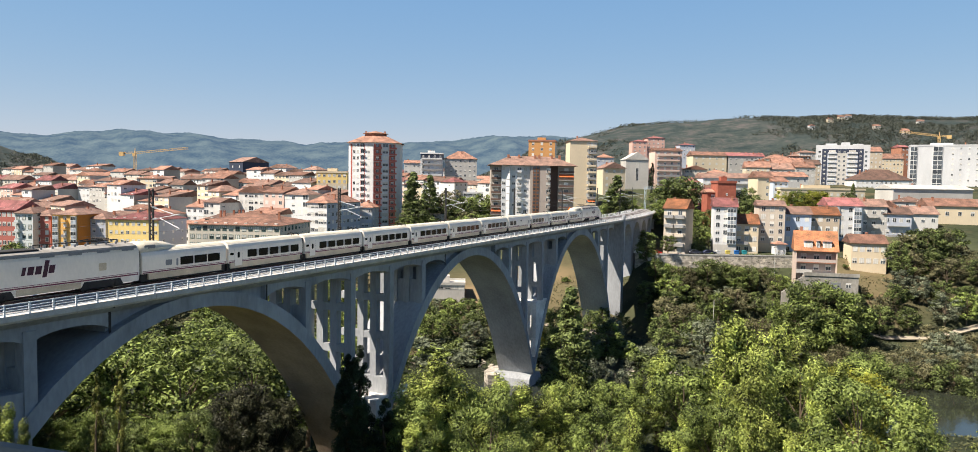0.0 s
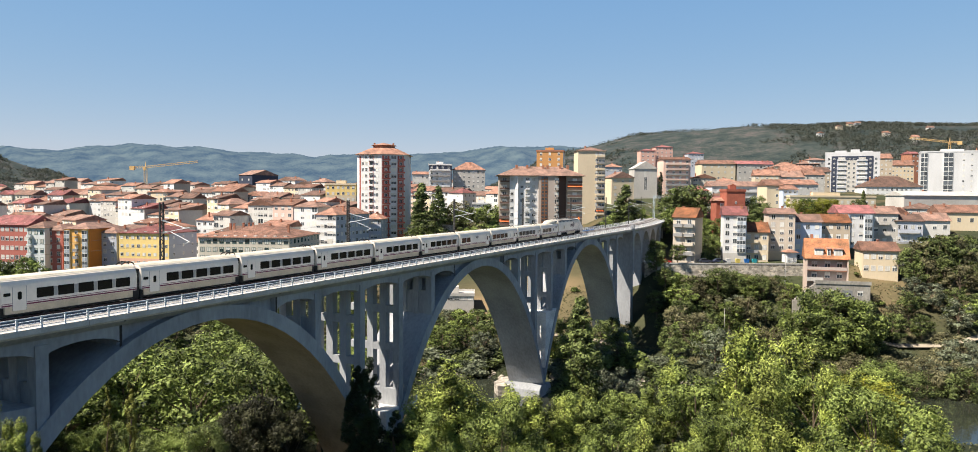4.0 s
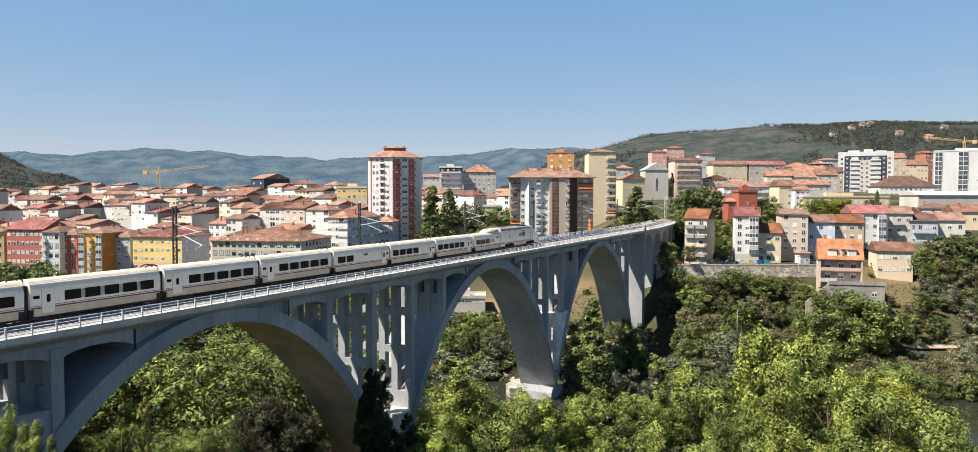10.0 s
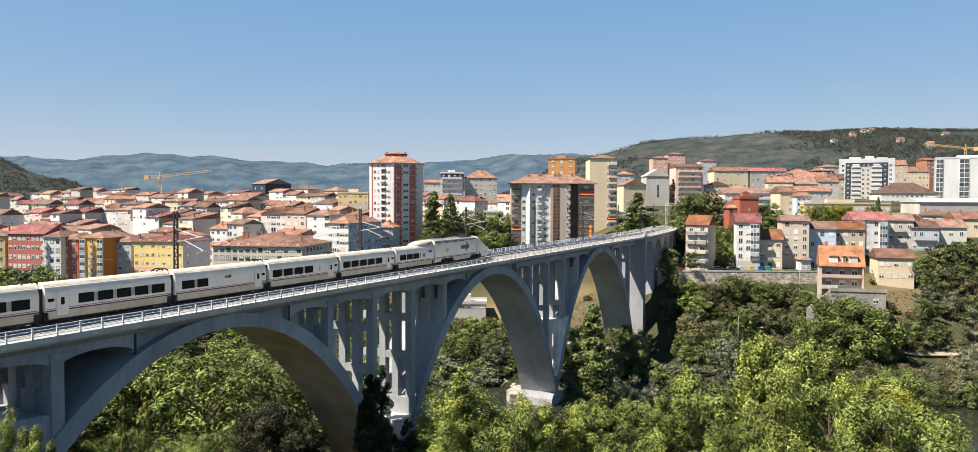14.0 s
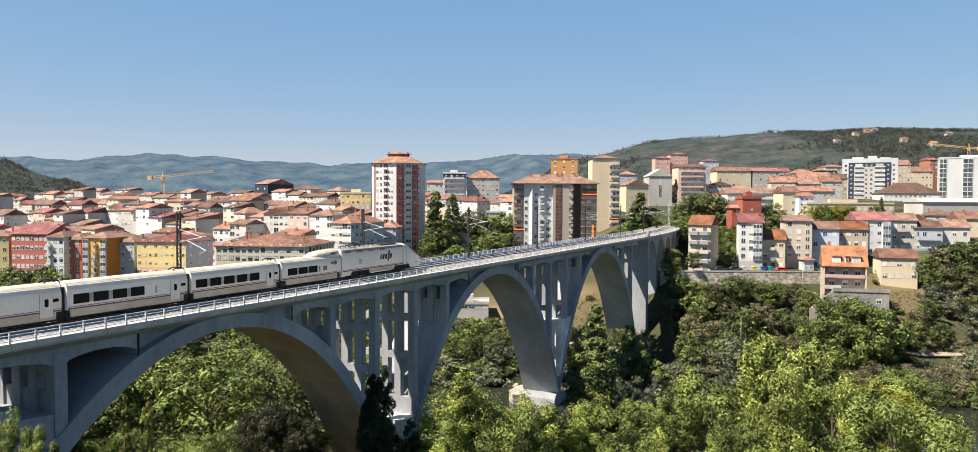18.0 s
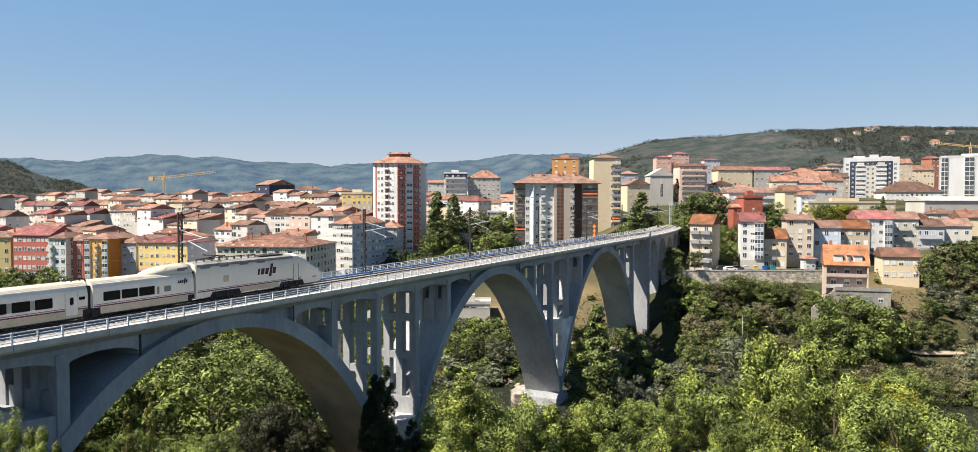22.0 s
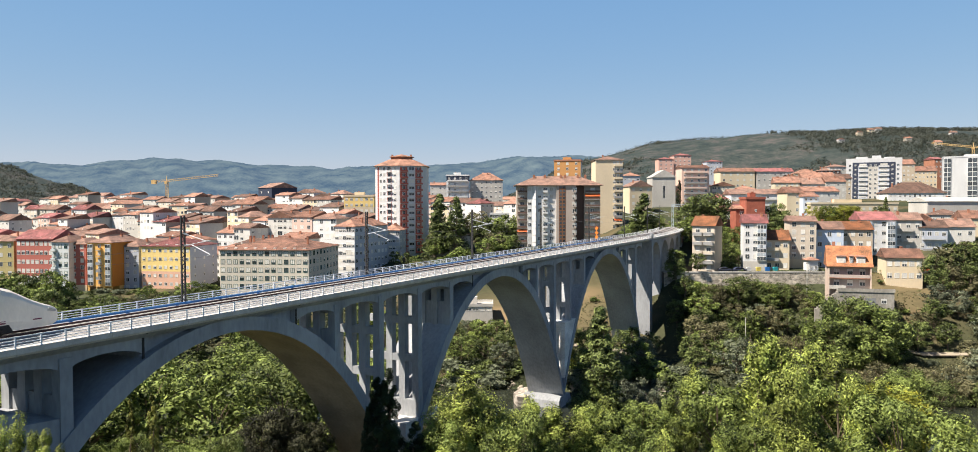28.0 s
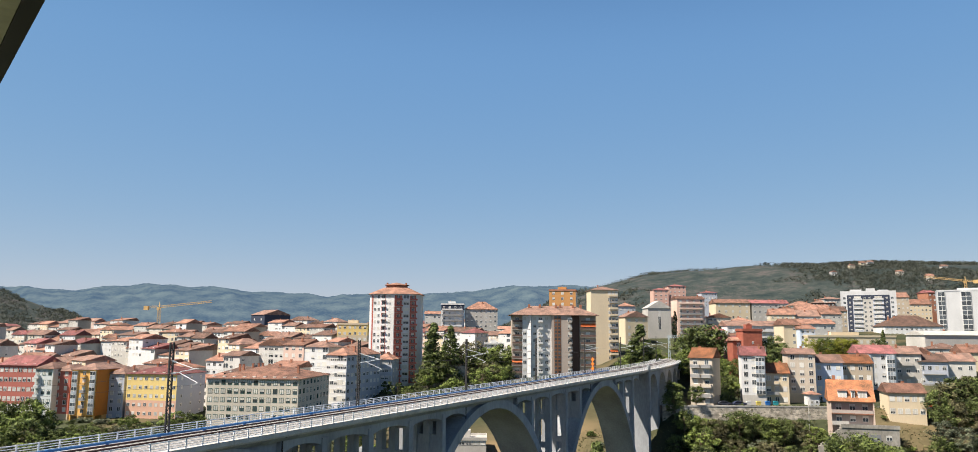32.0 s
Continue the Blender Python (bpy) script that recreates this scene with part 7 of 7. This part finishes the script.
# ---------------------------------------------------------------- blocks with a shape of their own
def middle_block():
    """A ten-storey block stepped in plan: balconied wings, a white folded front, a glazed stair strip."""
    z0, h, fl = 20.0, 32.6, 10
    o = thing("apartment_block", pose(32.2, 345.0, z0), "ten-storey block with white folded front and dark wings", "building", "tower blocks")
    rnd = random.Random(3)
    fh = h / fl
    light = wall_mat("warm_grey", (0.46, 0.39, 0.34))

    def wing(name, x0, x1, y0, m):
        bm = bmesh.new()
        box(bm, x0, x1, y0, 17, -6, h)
        return part(name, bm, m, o)
    wing("west_wing", -19.2, -14.4, 1.5, TAUPE)
    wing("white_front", -14.4, -1.2, 0.0, WHITE)
    wing("stair_wing", -1.2, 7.8, -1.2, light)
    # dark brown stands in for the shade of this set-back bay
    wing("recess", 7.8, 11.8, 2.0, DARKBR)
    wing("east_wing", 11.8, 19.2, 0.6, TAUPE)
    bm = bmesh.new()
    box(bm, 0.0, 3.0, -1.3, -1.19, 0, h - 0.4)
    s = part("glazed_strip", bm, mat("brown_glazing_frame", (0.22, 0.10, 0.05), 0.4, 0.2), o, "brown framed stair glazing")
    for f in range(20):
        for k in (0.25, 1.75):
            bm = bmesh.new()
            box(bm, k, k + 1.0, -1.33, -1.31, f * h / 20 + 0.25, f * h / 20 + 1.25)
            part("pane", bm, M_PANE, s)

    def balcony(x0, x1, y, z, m, awn=False):
        bm = bmesh.new()
        box(bm, x0, x1, y - 1.4, y - 0.004, z - 0.1, z + 0.12)
        b = part("balcony", bm, M_CONC_L, o)
        bm = bmesh.new()
        box(bm, x0, x1, y - 1.42, y - 1.34, z + 0.12, z + 1.0)
        part("balustrade", bm, m, b)
        if awn:
            bm = bmesh.new()
            prism(bm, [(y - 0.02, z + 2.6), (y - 1.6, z + 1.6), (y - 1.6, z + 1.5), (y - 0.02, z + 2.5)], x0, x1, "x")
            part("awning", bm, M_AWNING, b, "orange cloth awning")
        part("window", window_of(1.8, 2.0, rnd.choice((0, 0.35, 0.6)), False), None, b, m=pose((x0 + x1) / 2, y, z + 0.2))
    for f in range(fl):
        z = f * fh
        balcony(-19.0, -14.6, 1.5, z, DARKBR, f in (3,))
        balcony(12.2, 19.0, 0.6, z, DARKBR, f in (8,) or rnd.random() < 0.1)
        balcony(-7.2, -5.2, 0.0, z, WHITE)
        balcony(6.6, 7.7, -1.2, z, light)
        bm = bmesh.new()
        prism(bm, [(-12.2, 0.0), (-10.7, -1.2), (-10.2, 0.0)], z + 0.1, z + fh - 0.15, "z")
        part("folded_bay", bm, WHITE, o)
        for x in (-13.4, -8.8, -3.4):
            part("window", window_of(1.3, 1.4, rnd.choice((0, 0.35, 1.0)), False), None, o, m=pose(x, 0, z + 0.95))
    part("roof", roof_mesh("hip", 39.5, 19, 4.4, 0.8), M_TILE_B, o, m=pose(0, -1.0, h))
    for x in (-11, -6, 1.5, 3.5, 9.5, 13):
        bm = bmesh.new()
        box(bm, x - 0.5, x + 0.5, 6, 7, h + 1.5, h + 5.2)
        part("chimney", bm, M_CHIM, o)


def white_tower():
    o = thing("apartment_block", pose(287.4, 560.0, 42.0, 0, 0, -26), "white tower with a dark framed central panel", "building", "tower blocks")
    W, h, fl = 37.4, 35.2, 9
    bm = bmesh.new()
    box(bm, -W / 2, W / 2, 0, 20, -8, h)
    part("wall", bm, SOFTW, o)
    bm = bmesh.new()
    box(bm, -14.2, 14.2, -0.35, -0.004, 2.0, h - 2.2)
    p = part("dark_panel", bm, NAVY, o, "dark blue facade panel")
    for x0, x1, m in ((-10.4, -4.0, BLUEGREY), (-3.98, 2.98, GREYW), (3.0, 10.4, BLUEGREY)):
        bm = bmesh.new()
        box(bm, x0, x1, -0.45, -0.352, 2.0, h - 5.4)
        part("inner_panel", bm, m, o)
    fh = (h - 4.6) / fl
    for f in range(fl):
        z = 2.2 + f * fh
        for x in (-12.3, 12.3):
            part("window", window_of(1.15, 1.05, 0.35, False), None, p, m=pose(x, -0.36, z + 0.9))
        for x in (-2.2, 1.2):
            part("window", window_of(1.4, 1.5, 0, False), None, p, m=pose(x, -0.46, z + 0.5))
        for x0, x1 in ((-10.2, -4.2), (3.2, 10.2)):
            bm = bmesh.new()
            box(bm, x0, x1, -1.2, -0.46, z - 0.1, z + 0.1)
            b = part("balcony", bm, M_CONC_L, o)
            bm = bmesh.new()
            box(bm, x0, x1, -1.25, -1.18, z + 0.1, z + 1.1)
            part("balustrade", bm, SOFTW if f > 2 else BLUEGREY, b)
            part("window", window_of(4.6, 2.2, 0.6, False), None, b, m=pose((x0 + x1) / 2, -0.47, z + 0.4))
        for x in (-16.0, 16.0):
            part("window", window_of(1.6, 1.6, 0, False), None, o, m=pose(x, 0, z + 0.6))
    for x0, x1, t in ((-12, -4, 2.2), (-1, 5, 3.0), (7, 14, 1.8)):
        bm = bmesh.new()
        box(bm, x0, x1, 4, 12, h - 0.01, h + t)
        part("roof_hut", bm, SOFTW, o)
    bm = bmesh.new()
    for a, b, c, e in ((-W / 2, W / 2, 0, 0.25), (-W / 2, -W / 2 + 0.25, 0.25, 19.75), (W / 2 - 0.25, W / 2, 0.25, 19.75), (-W / 2, W / 2, 19.75, 20)):
        box(bm, a, b, c, e, h, h + 0.9)
    part("parapet", bm, SOFTW, o)


middle_block()
white_tower()


# ---------------------------------------------------------------- cranes
def crane(x, y, z, top, yaw, jib, back):
    o = thing("tower_crane", pose(x, y, z, 0, 0, yaw), "yellow lattice tower crane standing over the roofs", "crane", "tower cranes")
    H = top - z

    def truss(name, a, b, s, n):
        bm = bmesh.new()
        a, b = Vector(a), Vector(b)
        d = (b - a).normalized()
        p = Vector((0, 1, 0))
        q = d.cross(p)
        c = [(p * i + q * j) * s for i, j in ((-1, -1), (1, -1), (1, 1), (-1, 1))]
        for k in c:
            rod(bm, a + k, b + k, 0.13, 4)
        for i in range(n):
            t0, t1 = a + (b - a) * i / n, a + (b - a) * (i + 1) / n
            for j in range(4):
                rod(bm, t0 + c[j], t1 + c[(j + 1) % 4], 0.08, 4)
        return part(name, bm, M_CRANE, o)
    truss("mast", (0, 0, -2), (0, 0, H), 0.9, 18)
    truss("jib", (0.8, 0, H), (jib, 0, H + 4.5), 0.7, 22)
    truss("counter_jib", (-0.8, 0, H), (-back, 0, H - 0.5), 0.7, 5)
    bm = bmesh.new()
    box(bm, -back, -back + 3.5, -1.2, 1.2, H - 2.6, H + 0.6)
    part("counterweight", bm, M_CRANE, o)
    bm = bmesh.new()
    box(bm, -1.0, 1.0, -2.4, -0.9, H - 2.5, H - 0.3)
    part("cab", bm, M_CRANE, o)
    bm = bmesh.new()
    rod(bm, (0, 0, H), (0, 0, H + 4), 0.5, 4, 0.15)
    part("apex", bm, M_CRANE, o)


crane(-257.7, 600, ground_z(-257.7, 600), 63.5, 0, 41, 12)
crane(452, 700, ground_z(452, 700), 97, 160, 34, 10)


# ---------------------------------------------------------------- the road below the hillside houses
PASSING = []


def road():
    bm = bmesh.new()
    n = 16
    for i in range(n):
        x0, x1 = 57 + 54 * i / n, 57 + 54 * (i + 1) / n
        box(bm, x0 + 0.02, x1 - 0.02, 243, 243.9, 8, 21.55)
    tagged(part("retaining_wall", bm, stone_mat("pale_rubble_stone", (0.60, 0.54, 0.45), 0.95, 0.4, 0.8, 4, 0.05)), "rubble stone retaining wall under the road", "wall", kind="structure")
    bm = bmesh.new()
    box(bm, 56.9, 111.1, 242.9, 243.4, 21.56, 21.95)
    tagged(part("parapet", bm, M_CONC_L), "pale low parapet along the road edge", "parapet", kind="structure")
    bm = bmesh.new()
    box(bm, 57, 150, 243.4, 248.2, 17.0, 21.58)
    tagged(part("road", bm, M_ASPHALT), "narrow grey asphalt road in front of houses", "road", kind="structure")

    def car(x, y, z, colour, label, group="parked cars"):
        c = thing("car", pose(x, y, z), label, "car", group)
        prof = [(-2.1, 0.35), (2.1, 0.35), (2.15, 0.8), (1.3, 0.95), (0.6, 1.42), (-1.2, 1.45), (-1.95, 1.0), (-2.15, 0.8)]
        bm = bmesh.new()
        prism(bm, prof, -0.85, 0.85)
        bmesh.ops.bevel(bm, geom=list(bm.edges), offset=0.06, segments=1, affect="EDGES")
        part("body", bm, colour, c)
        bm = bmesh.new()
        prism(bm, [(-1.7, 1.0), (1.05, 1.0), (0.5, 1.36), (-1.15, 1.38)], -0.87, 0.87)
        part("side_glass", bm, M_GLASS_D, c)
        for wx in (-1.35, 1.35):
            for wy in (-0.8, 0.8):
                bm = bmesh.new()
                rod(bm, (wx, wy - 0.1, 0.32), (wx, wy + 0.1, 0.32), 0.32, 12)
                part("wheel", bm, M_UNDER, c)
        return c
    car(78.0, 247.2, 21.6, M_CAR, "dark parked car on the hillside road")
    car(83.0, 247.2, 21.6, mat("blue_car_paint", (0.03, 0.04, 0.08), 0.3, 0.1), "dark blue parked car on the hillside road")
    red = car(63.8, 244.4, 21.6, mat("red_car_paint", (0.45, 0.03, 0.025), 0.3, 0.1), "red car driving along the hillside road", "passing cars")
    white = car(59.2, 244.4, 21.6, mat("white_car_paint", (0.75, 0.76, 0.76), 0.3, 0.1), "white car driving along the hillside road", "passing cars")
    PASSING.append((red, ((0, 63.8), (15.5, 63.8), (16.3, 71.0), (17, 82.0), (18, 97.2), (19.2, 113.0), (20.5, 126.4), (22, 141.0), (22.8, 143.0), (32, 143.0))))
    PASSING.append((white, ((0, 59.2), (20.2, 59.2), (21, 68.0), (22, 79.8), (23, 91.2), (24, 102.4), (25, 112.6), (26, 122.0), (27.2, 133.0), (28, 136.5), (32, 136.5))))
    for x, col, nm in ((86.0, (0.6, 0.6, 0.58), "white"), (89.2, (0.62, 0.50, 0.12), "yellow"), (92.2, (0.02, 0.14, 0.42), "blue"), (94.8, (0.03, 0.30, 0.34), "teal")):
        b = thing("waste_bin", pose(x, 247.4, 21.6), f"{nm} wheeled waste container by the road", "bin", "waste containers")
        m = mat(nm + "_plastic", col, 0.5, 0.1)
        bm = bmesh.new()
        prism(bm, [(-0.6, 0.15), (0.6, 0.15), (0.75, 1.2), (-0.75, 1.2)], -0.5, 0.5)
        part("container", bm, m, b)
        bm = bmesh.new()
        prism(bm, [(-0.8, 1.21), (0.8, 1.21), (0.6, 1.42), (-0.6, 1.42)], -0.55, 0.55)
        part("lid", bm, m, b)
    rnd2 = random.Random(31)
    # concrete terrace under the brown-roofed house
    t = thing("house_terrace", pose(104.2, 208.6, 13.0, 0, 0, -16), "two-level concrete terrace with a garage and outside stair", "terrace")
    g = ground_z(104.6, 208)
    bm = bmesh.new()
    box(bm, -6.0, 8.2, 0, 7.5, g - 16, 6.4)
    part("wall", bm, wall_mat("bare_concrete", (0.36, 0.34, 0.30), 0.5), t)
    bm = bmesh.new()
    box(bm, -6.2, 8.4, -0.2, 0.0, 6.2, 7.2)
    part("parapet", bm, wall_mat("bare_concrete", (0.36, 0.34, 0.30), 0.5), t)
    for i in range(12):
        bm = bmesh.new()
        box(bm, -6.0 - 0.5 * (i + 1), -6.0 - 0.5 * i, 0.3, 2.0, -4, 6.0 - 0.45 * i)
        part("step", bm, wall_mat("bare_concrete", (0.36, 0.34, 0.30), 0.5), t)
    bm = bmesh.new()
    box(bm, 1.0, 3.6, -0.06, -0.004, 2.2, 4.6)
    part("garage_door", bm, M_GREY, t)
    for x in (-2.0, 5.6):
        part("window", window_of(1.2, 1.2, 0.35, False), None, t, m=pose(x, 0, 3.2))
    # the house that stands on it: deep eaves over recessed balconies, white dormers in the roof
    hs = thing("town_house", pose(103.2, 214.0, 19.6, 0, 0, -20), "dusty rose house with steep orange roof, white dormers and recessed balconies", "house", "hillside houses")
    rose = wall_mat("rose_plaster", (0.60, 0.48, 0.40))
    bm = bmesh.new()
    box(bm, -5.4, 5.4, 0, 10, -6, 6.3)
    part("wall", bm, wall_mat("brown_plaster", (0.46, 0.385, 0.345)), hs)
    for x0 in (-5.6, 5.25):
        bm = bmesh.new()
        box(bm, x0, x0 + 0.35, -1.5, 10.05, -6, 6.3)
        part("side_wall", bm, rose, hs, "rose plastered side wall")
    for z in (0.0, 3.1):
        bm = bmesh.new()
        box(bm, -5.24, 5.24, -1.6, -0.004, z - 0.12, z + 0.1)
        b = part("balcony", bm, M_CHIM if z else M_CONC_L, hs)
        bm = bmesh.new()
        box(bm, -5.24, 5.24 if z else -1.0, -1.62, -1.52, z + 0.1, z + 1.0)
        part("balustrade", bm, wall_mat("brown_plaster", (0.46, 0.385, 0.345)) if z else M_CONC_L, b)
        for x, w in ((-3.3, 1.3), (0.2, 1.3), (3.4, 1.3)):
            part("window", window_of(w, 1.5, rnd2.choice((0.35, 0.6)), False), None, b, m=pose(x, -0.002, z + 0.9))
    part("roof", roof_mesh("gable", 11.4, 11.6, 5.6, 0.35, 0.5), M_TILE_N, hs, m=pose(0, -1.4, 6.32))
    for x, w, k in ((-2.2, 1.15, 2.8), (0.5, 0.45, 2.9), (2.9, 1.15, 2.8)):
        bm = bmesh.new()
        box(bm, x - w, x + w, -0.7, 3.4, 6.4, 6.4 + k)
        dm = part("dormer", bm, M_FRAME, hs, "white framed roof dormer")
        part("window", window_of(w * 1.3, k - 0.6, 1.0 if w > 0.5 else 0, False), None, dm, m=pose(x, -0.702, 6.8))
        bm = bmesh.new()
        prism(bm, [(-1.0, 6.4 + k), (3.6, 6.7 + k), (3.6, 6.85 + k), (-1.0, 6.52 + k)], x - w - 0.2, x + w + 0.2, "x")
        part("dormer_roof", bm, M_TILE_O, dm)
    bm = bmesh.new()
    box(bm, -4.2, -3.4, 4.2, 4.9, 10.5, 13.2)
    part("chimney", bm, M_CHIM, hs)
    # street posts on the bank
    for x, y, h in ((100.5, 236, 14), (96.8, 214, 10), (74, 215, 13), (112, 300, 12)):
        p = thing("utility_pole", pose(x, y, ground_z(x, y)), "slim pale utility pole among the trees", "pole", "utility poles")
        bm = bmesh.new()
        rod(bm, (0, 0, -0.5), (0, 0, h), 0.14, 7, 0.09)
        part("shaft", bm, M_CONC_L, p)
        bm = bmesh.new()
        box(bm, -0.5, 0.5, -0.05, 0.05, h - 0.5, h - 0.38)
        part("crossarm", bm, M_MAST, p)
    # paths beside the river
    for nm, pts, w in (("path", ((-20, 231), (6, 229), (28, 214), (38, 206)), 2.6), ("path", ((92, 212), (107, 208.5), (118, 203), (131, 200.5), (152, 203)), 3.0)):
        bm = bmesh.new()
        for (ax, ay), (bx, by) in zip(pts, pts[1:]):
            k = 8
            for i in range(k):
                p = [(ax + (bx - ax) * (i + e) / k, ay + (by - ay) * (i + e) / k) for e in (0, 1)]
                z = [ground_z(*q) + 0.25 for q in p]
                v = [bm.verts.new(c) for c in ((p[0][0], p[0][1] - w / 2, z[0]), (p[1][0], p[1][1] - w / 2, z[1]), (p[1][0], p[1][1] + w / 2, z[1] + 0.5), (p[0][0], p[0][1] + w / 2, z[0] + 0.5))]
                bm.faces.new(v)
        bmesh.ops.remove_doubles(bm, verts=bm.verts, dist=0.05)
        bmesh.ops.solidify(bm, geom=bm.faces, thickness=0.25)
        tagged(part(nm, bm, mat("pale_gravel", (0.36, 0.31, 0.235), 0.95, 0.25, 0.5, 6)), "pale gravel footpath along the bank", "path", kind="structure")
    # park wall by the tower, with its street
    bm = bmesh.new()
    box(bm, -27, -8, 334, 334.8, 18, 30.0)
    tagged(part("park_wall", bm, M_STONE), "ochre stone garden wall with ivy", "wall", kind="structure")
    car(-20.5, 305, ground_z(-20.5, 305) + 0.05, M_CAR, "dark parked car in the street below")


road()


def gantry():
    """The lattice portal over the track beyond the viaduct."""
    x, y = 80.0, 315.0
    z = ground_z(x, y)
    top = 43.8 - z
    paint = mat("pale_blue_grey_paint", (0.42, 0.50, 0.56), 0.5, 0.15)
    g = thing("signal_gantry", pose(x, y, z, 0, 0, -20), "pale blue-grey lattice gantry standing beside the track", "gantry")
    for px in (-2.6, 2.6):
        bm = bmesh.new()
        for dx, dy in ((-0.35, -0.35), (0.35, -0.35), (0.35, 0.35), (-0.35, 0.35)):
            rod(bm, (px + dx, dy, -0.5), (px + dx, dy, top), 0.09, 4)
        for i in range(7):
            a = top * i / 7
            rod(bm, (px - 0.35, -0.35, a), (px + 0.35, -0.35, a + top / 7), 0.06, 4)
            rod(bm, (px + 0.35, 0.35, a), (px - 0.35, 0.35, a + top / 7), 0.06, 4)
        part("gantry_post", bm, paint, g)
    bm = bmesh.new()
    for dz in (-0.9, 0.0):
        for dy in (-0.35, 0.35):
            rod(bm, (-3.2, dy, top + dz), (3.2, dy, top + dz), 0.09, 4)
    for i in range(8):
        a = -3.2 + 0.8 * i
        rod(bm, (a, -0.35, top - 0.9), (a + 0.8, -0.35, top), 0.06, 4)
    part("gantry_beam", bm, paint, g)


gantry()


# ---------------------------------------------------------------- the viewpoint's own roof and rail
def viewpoint():
    a, b = Vector((-1.885, 3.043)), Vector((-2.79, 4.16))
    d = (b - a).normalized()
    n = Vector((-d.y, d.x))      # towards the roof
    if n.x > 0:
        n = -n
    m = Matrix(((d.x, n.x, 0, a.x), (d.y, n.y, 0, a.y), (0, 0, 1, EYE_Z + 1.4), (0, 0, 0, 1)))
    r = thing("canopy_roof", m, "canopy with dark metal fascia and pale soffit beside the viewpoint", "canopy")
    bm = bmesh.new()
    box(bm, -9.0, 9.0, 0.0, 0.077, 0.0, 0.22)
    part("fascia", bm, mat("dark_metal_fascia", (0.018, 0.018, 0.02), 0.5, 0.2), r, "near-black metal fascia")
    bm = bmesh.new()
    box(bm, -9.0, 9.0, 0.079, 3.2, 0.004, 0.2)
    part("soffit", bm, mat("pale_soffit", (0.72, 0.69, 0.62), 0.9, 0.25, 1.5, 12), r, "pale weathered soffit board")
    for x in (-8.5, 8.5):
        bm = bmesh.new()
        rod(bm, (x, 2.8, -1.4 - 12.0), (x, 2.8, 0.06), 0.07, 8)
        part("support_post", bm, M_MAST, r)
    # the rail in front of the viewer
    p, q = Vector((-1.75, 2.86)), Vector((-1.38, 2.73))
    e = (q - p).normalized()
    g = thing("viewpoint_rail", Matrix(((e.x, -e.y, 0, p.x), (e.y, e.x, 0, p.y), (0, 0, 1, EYE_Z - 1.0), (0, 0, 0, 1))), "blue-grey metal handrail at the edge of the viewpoint", "handrail")
    bm = bmesh.new()
    rod(bm, (-4, 0, -0.06), (0.62, 0, -0.06), 0.05, 10)
    part("top_rail", bm, M_GREY, g)
    for x in (-3.5, -2.0, -0.5):
        bm = bmesh.new()
        rod(bm, (x, 0, -9.2), (x, 0, -0.1), 0.03, 8)
        part("baluster", bm, M_GREY, g)


viewpoint()


def far_woods():
    """Trees of the hills and the outskirts, too far to count."""
    rnd = np.random.default_rng(8)
    V = []
    for _ in range(40000):
        right = rnd.random() < 0.78
        a = rnd.uniform(0.02, 0.82) if right else rnd.uniform(-0.78, -0.48)
        d = rnd.uniform(900, 1620)
        x, y = a * d, d
        n = noise.noise((x * 0.006, y * 0.006, 7.0)) + 0.35 * noise.noise((x * 0.03, y * 0.03, 2.0))
        # heath on the open hill; woods along its crest, on its foot and over its far end
        open_hill = bump_at(a, 0.27, 0.12) * (1 - smooth01(1330, 1450, d)) * smooth01(930, 1060, d)
        heath = n < (0.75 * open_hill - 0.22 if right else -0.38)
        if heath and rnd.random() < 0.45:
            continue
        z = ground_z(x, y)
        s = rnd.uniform(0.5, 1.1) if heath else rnd.uniform(1.0, 2.6) if rnd.random() < 0.8 - 0.4 * smooth01(0.36, 0.5, a) else rnd.uniform(2.6, 4.4)
        k = 5 if heath else 8 if s < 2.6 else 18
        q = rnd.normal(size=(k, 3))
        q /= np.linalg.norm(q, axis=1)[:, None]
        p = np.array([x, y, z + s * 0.7]) + q * s * np.array([1, 1, 0.8]) * 0.75
        V.append((p[:, None, :] + rnd.uniform(-1, 1, size=(k, 3, 3)) * s * (0.5 if s < 2.6 else 0.34)).reshape(-1, 3))
    v = np.concatenate(V)
    me = bpy.data.meshes.new("far_woods")
    me.from_pydata(v.tolist(), [], np.arange(len(v)).reshape(-1, 3).tolist())
    # leaf tones lifted and greyed to hold the haze of distance
    me.materials.append(leaf_mat("haze_toned_leaves", (0.085, 0.10, 0.085), (0.15, 0.165, 0.125), 0.3))
    tagged(new("far_woods", me), "dull green woods scattered over distant hills", "woods", kind="stuff")


far_woods()

motions()
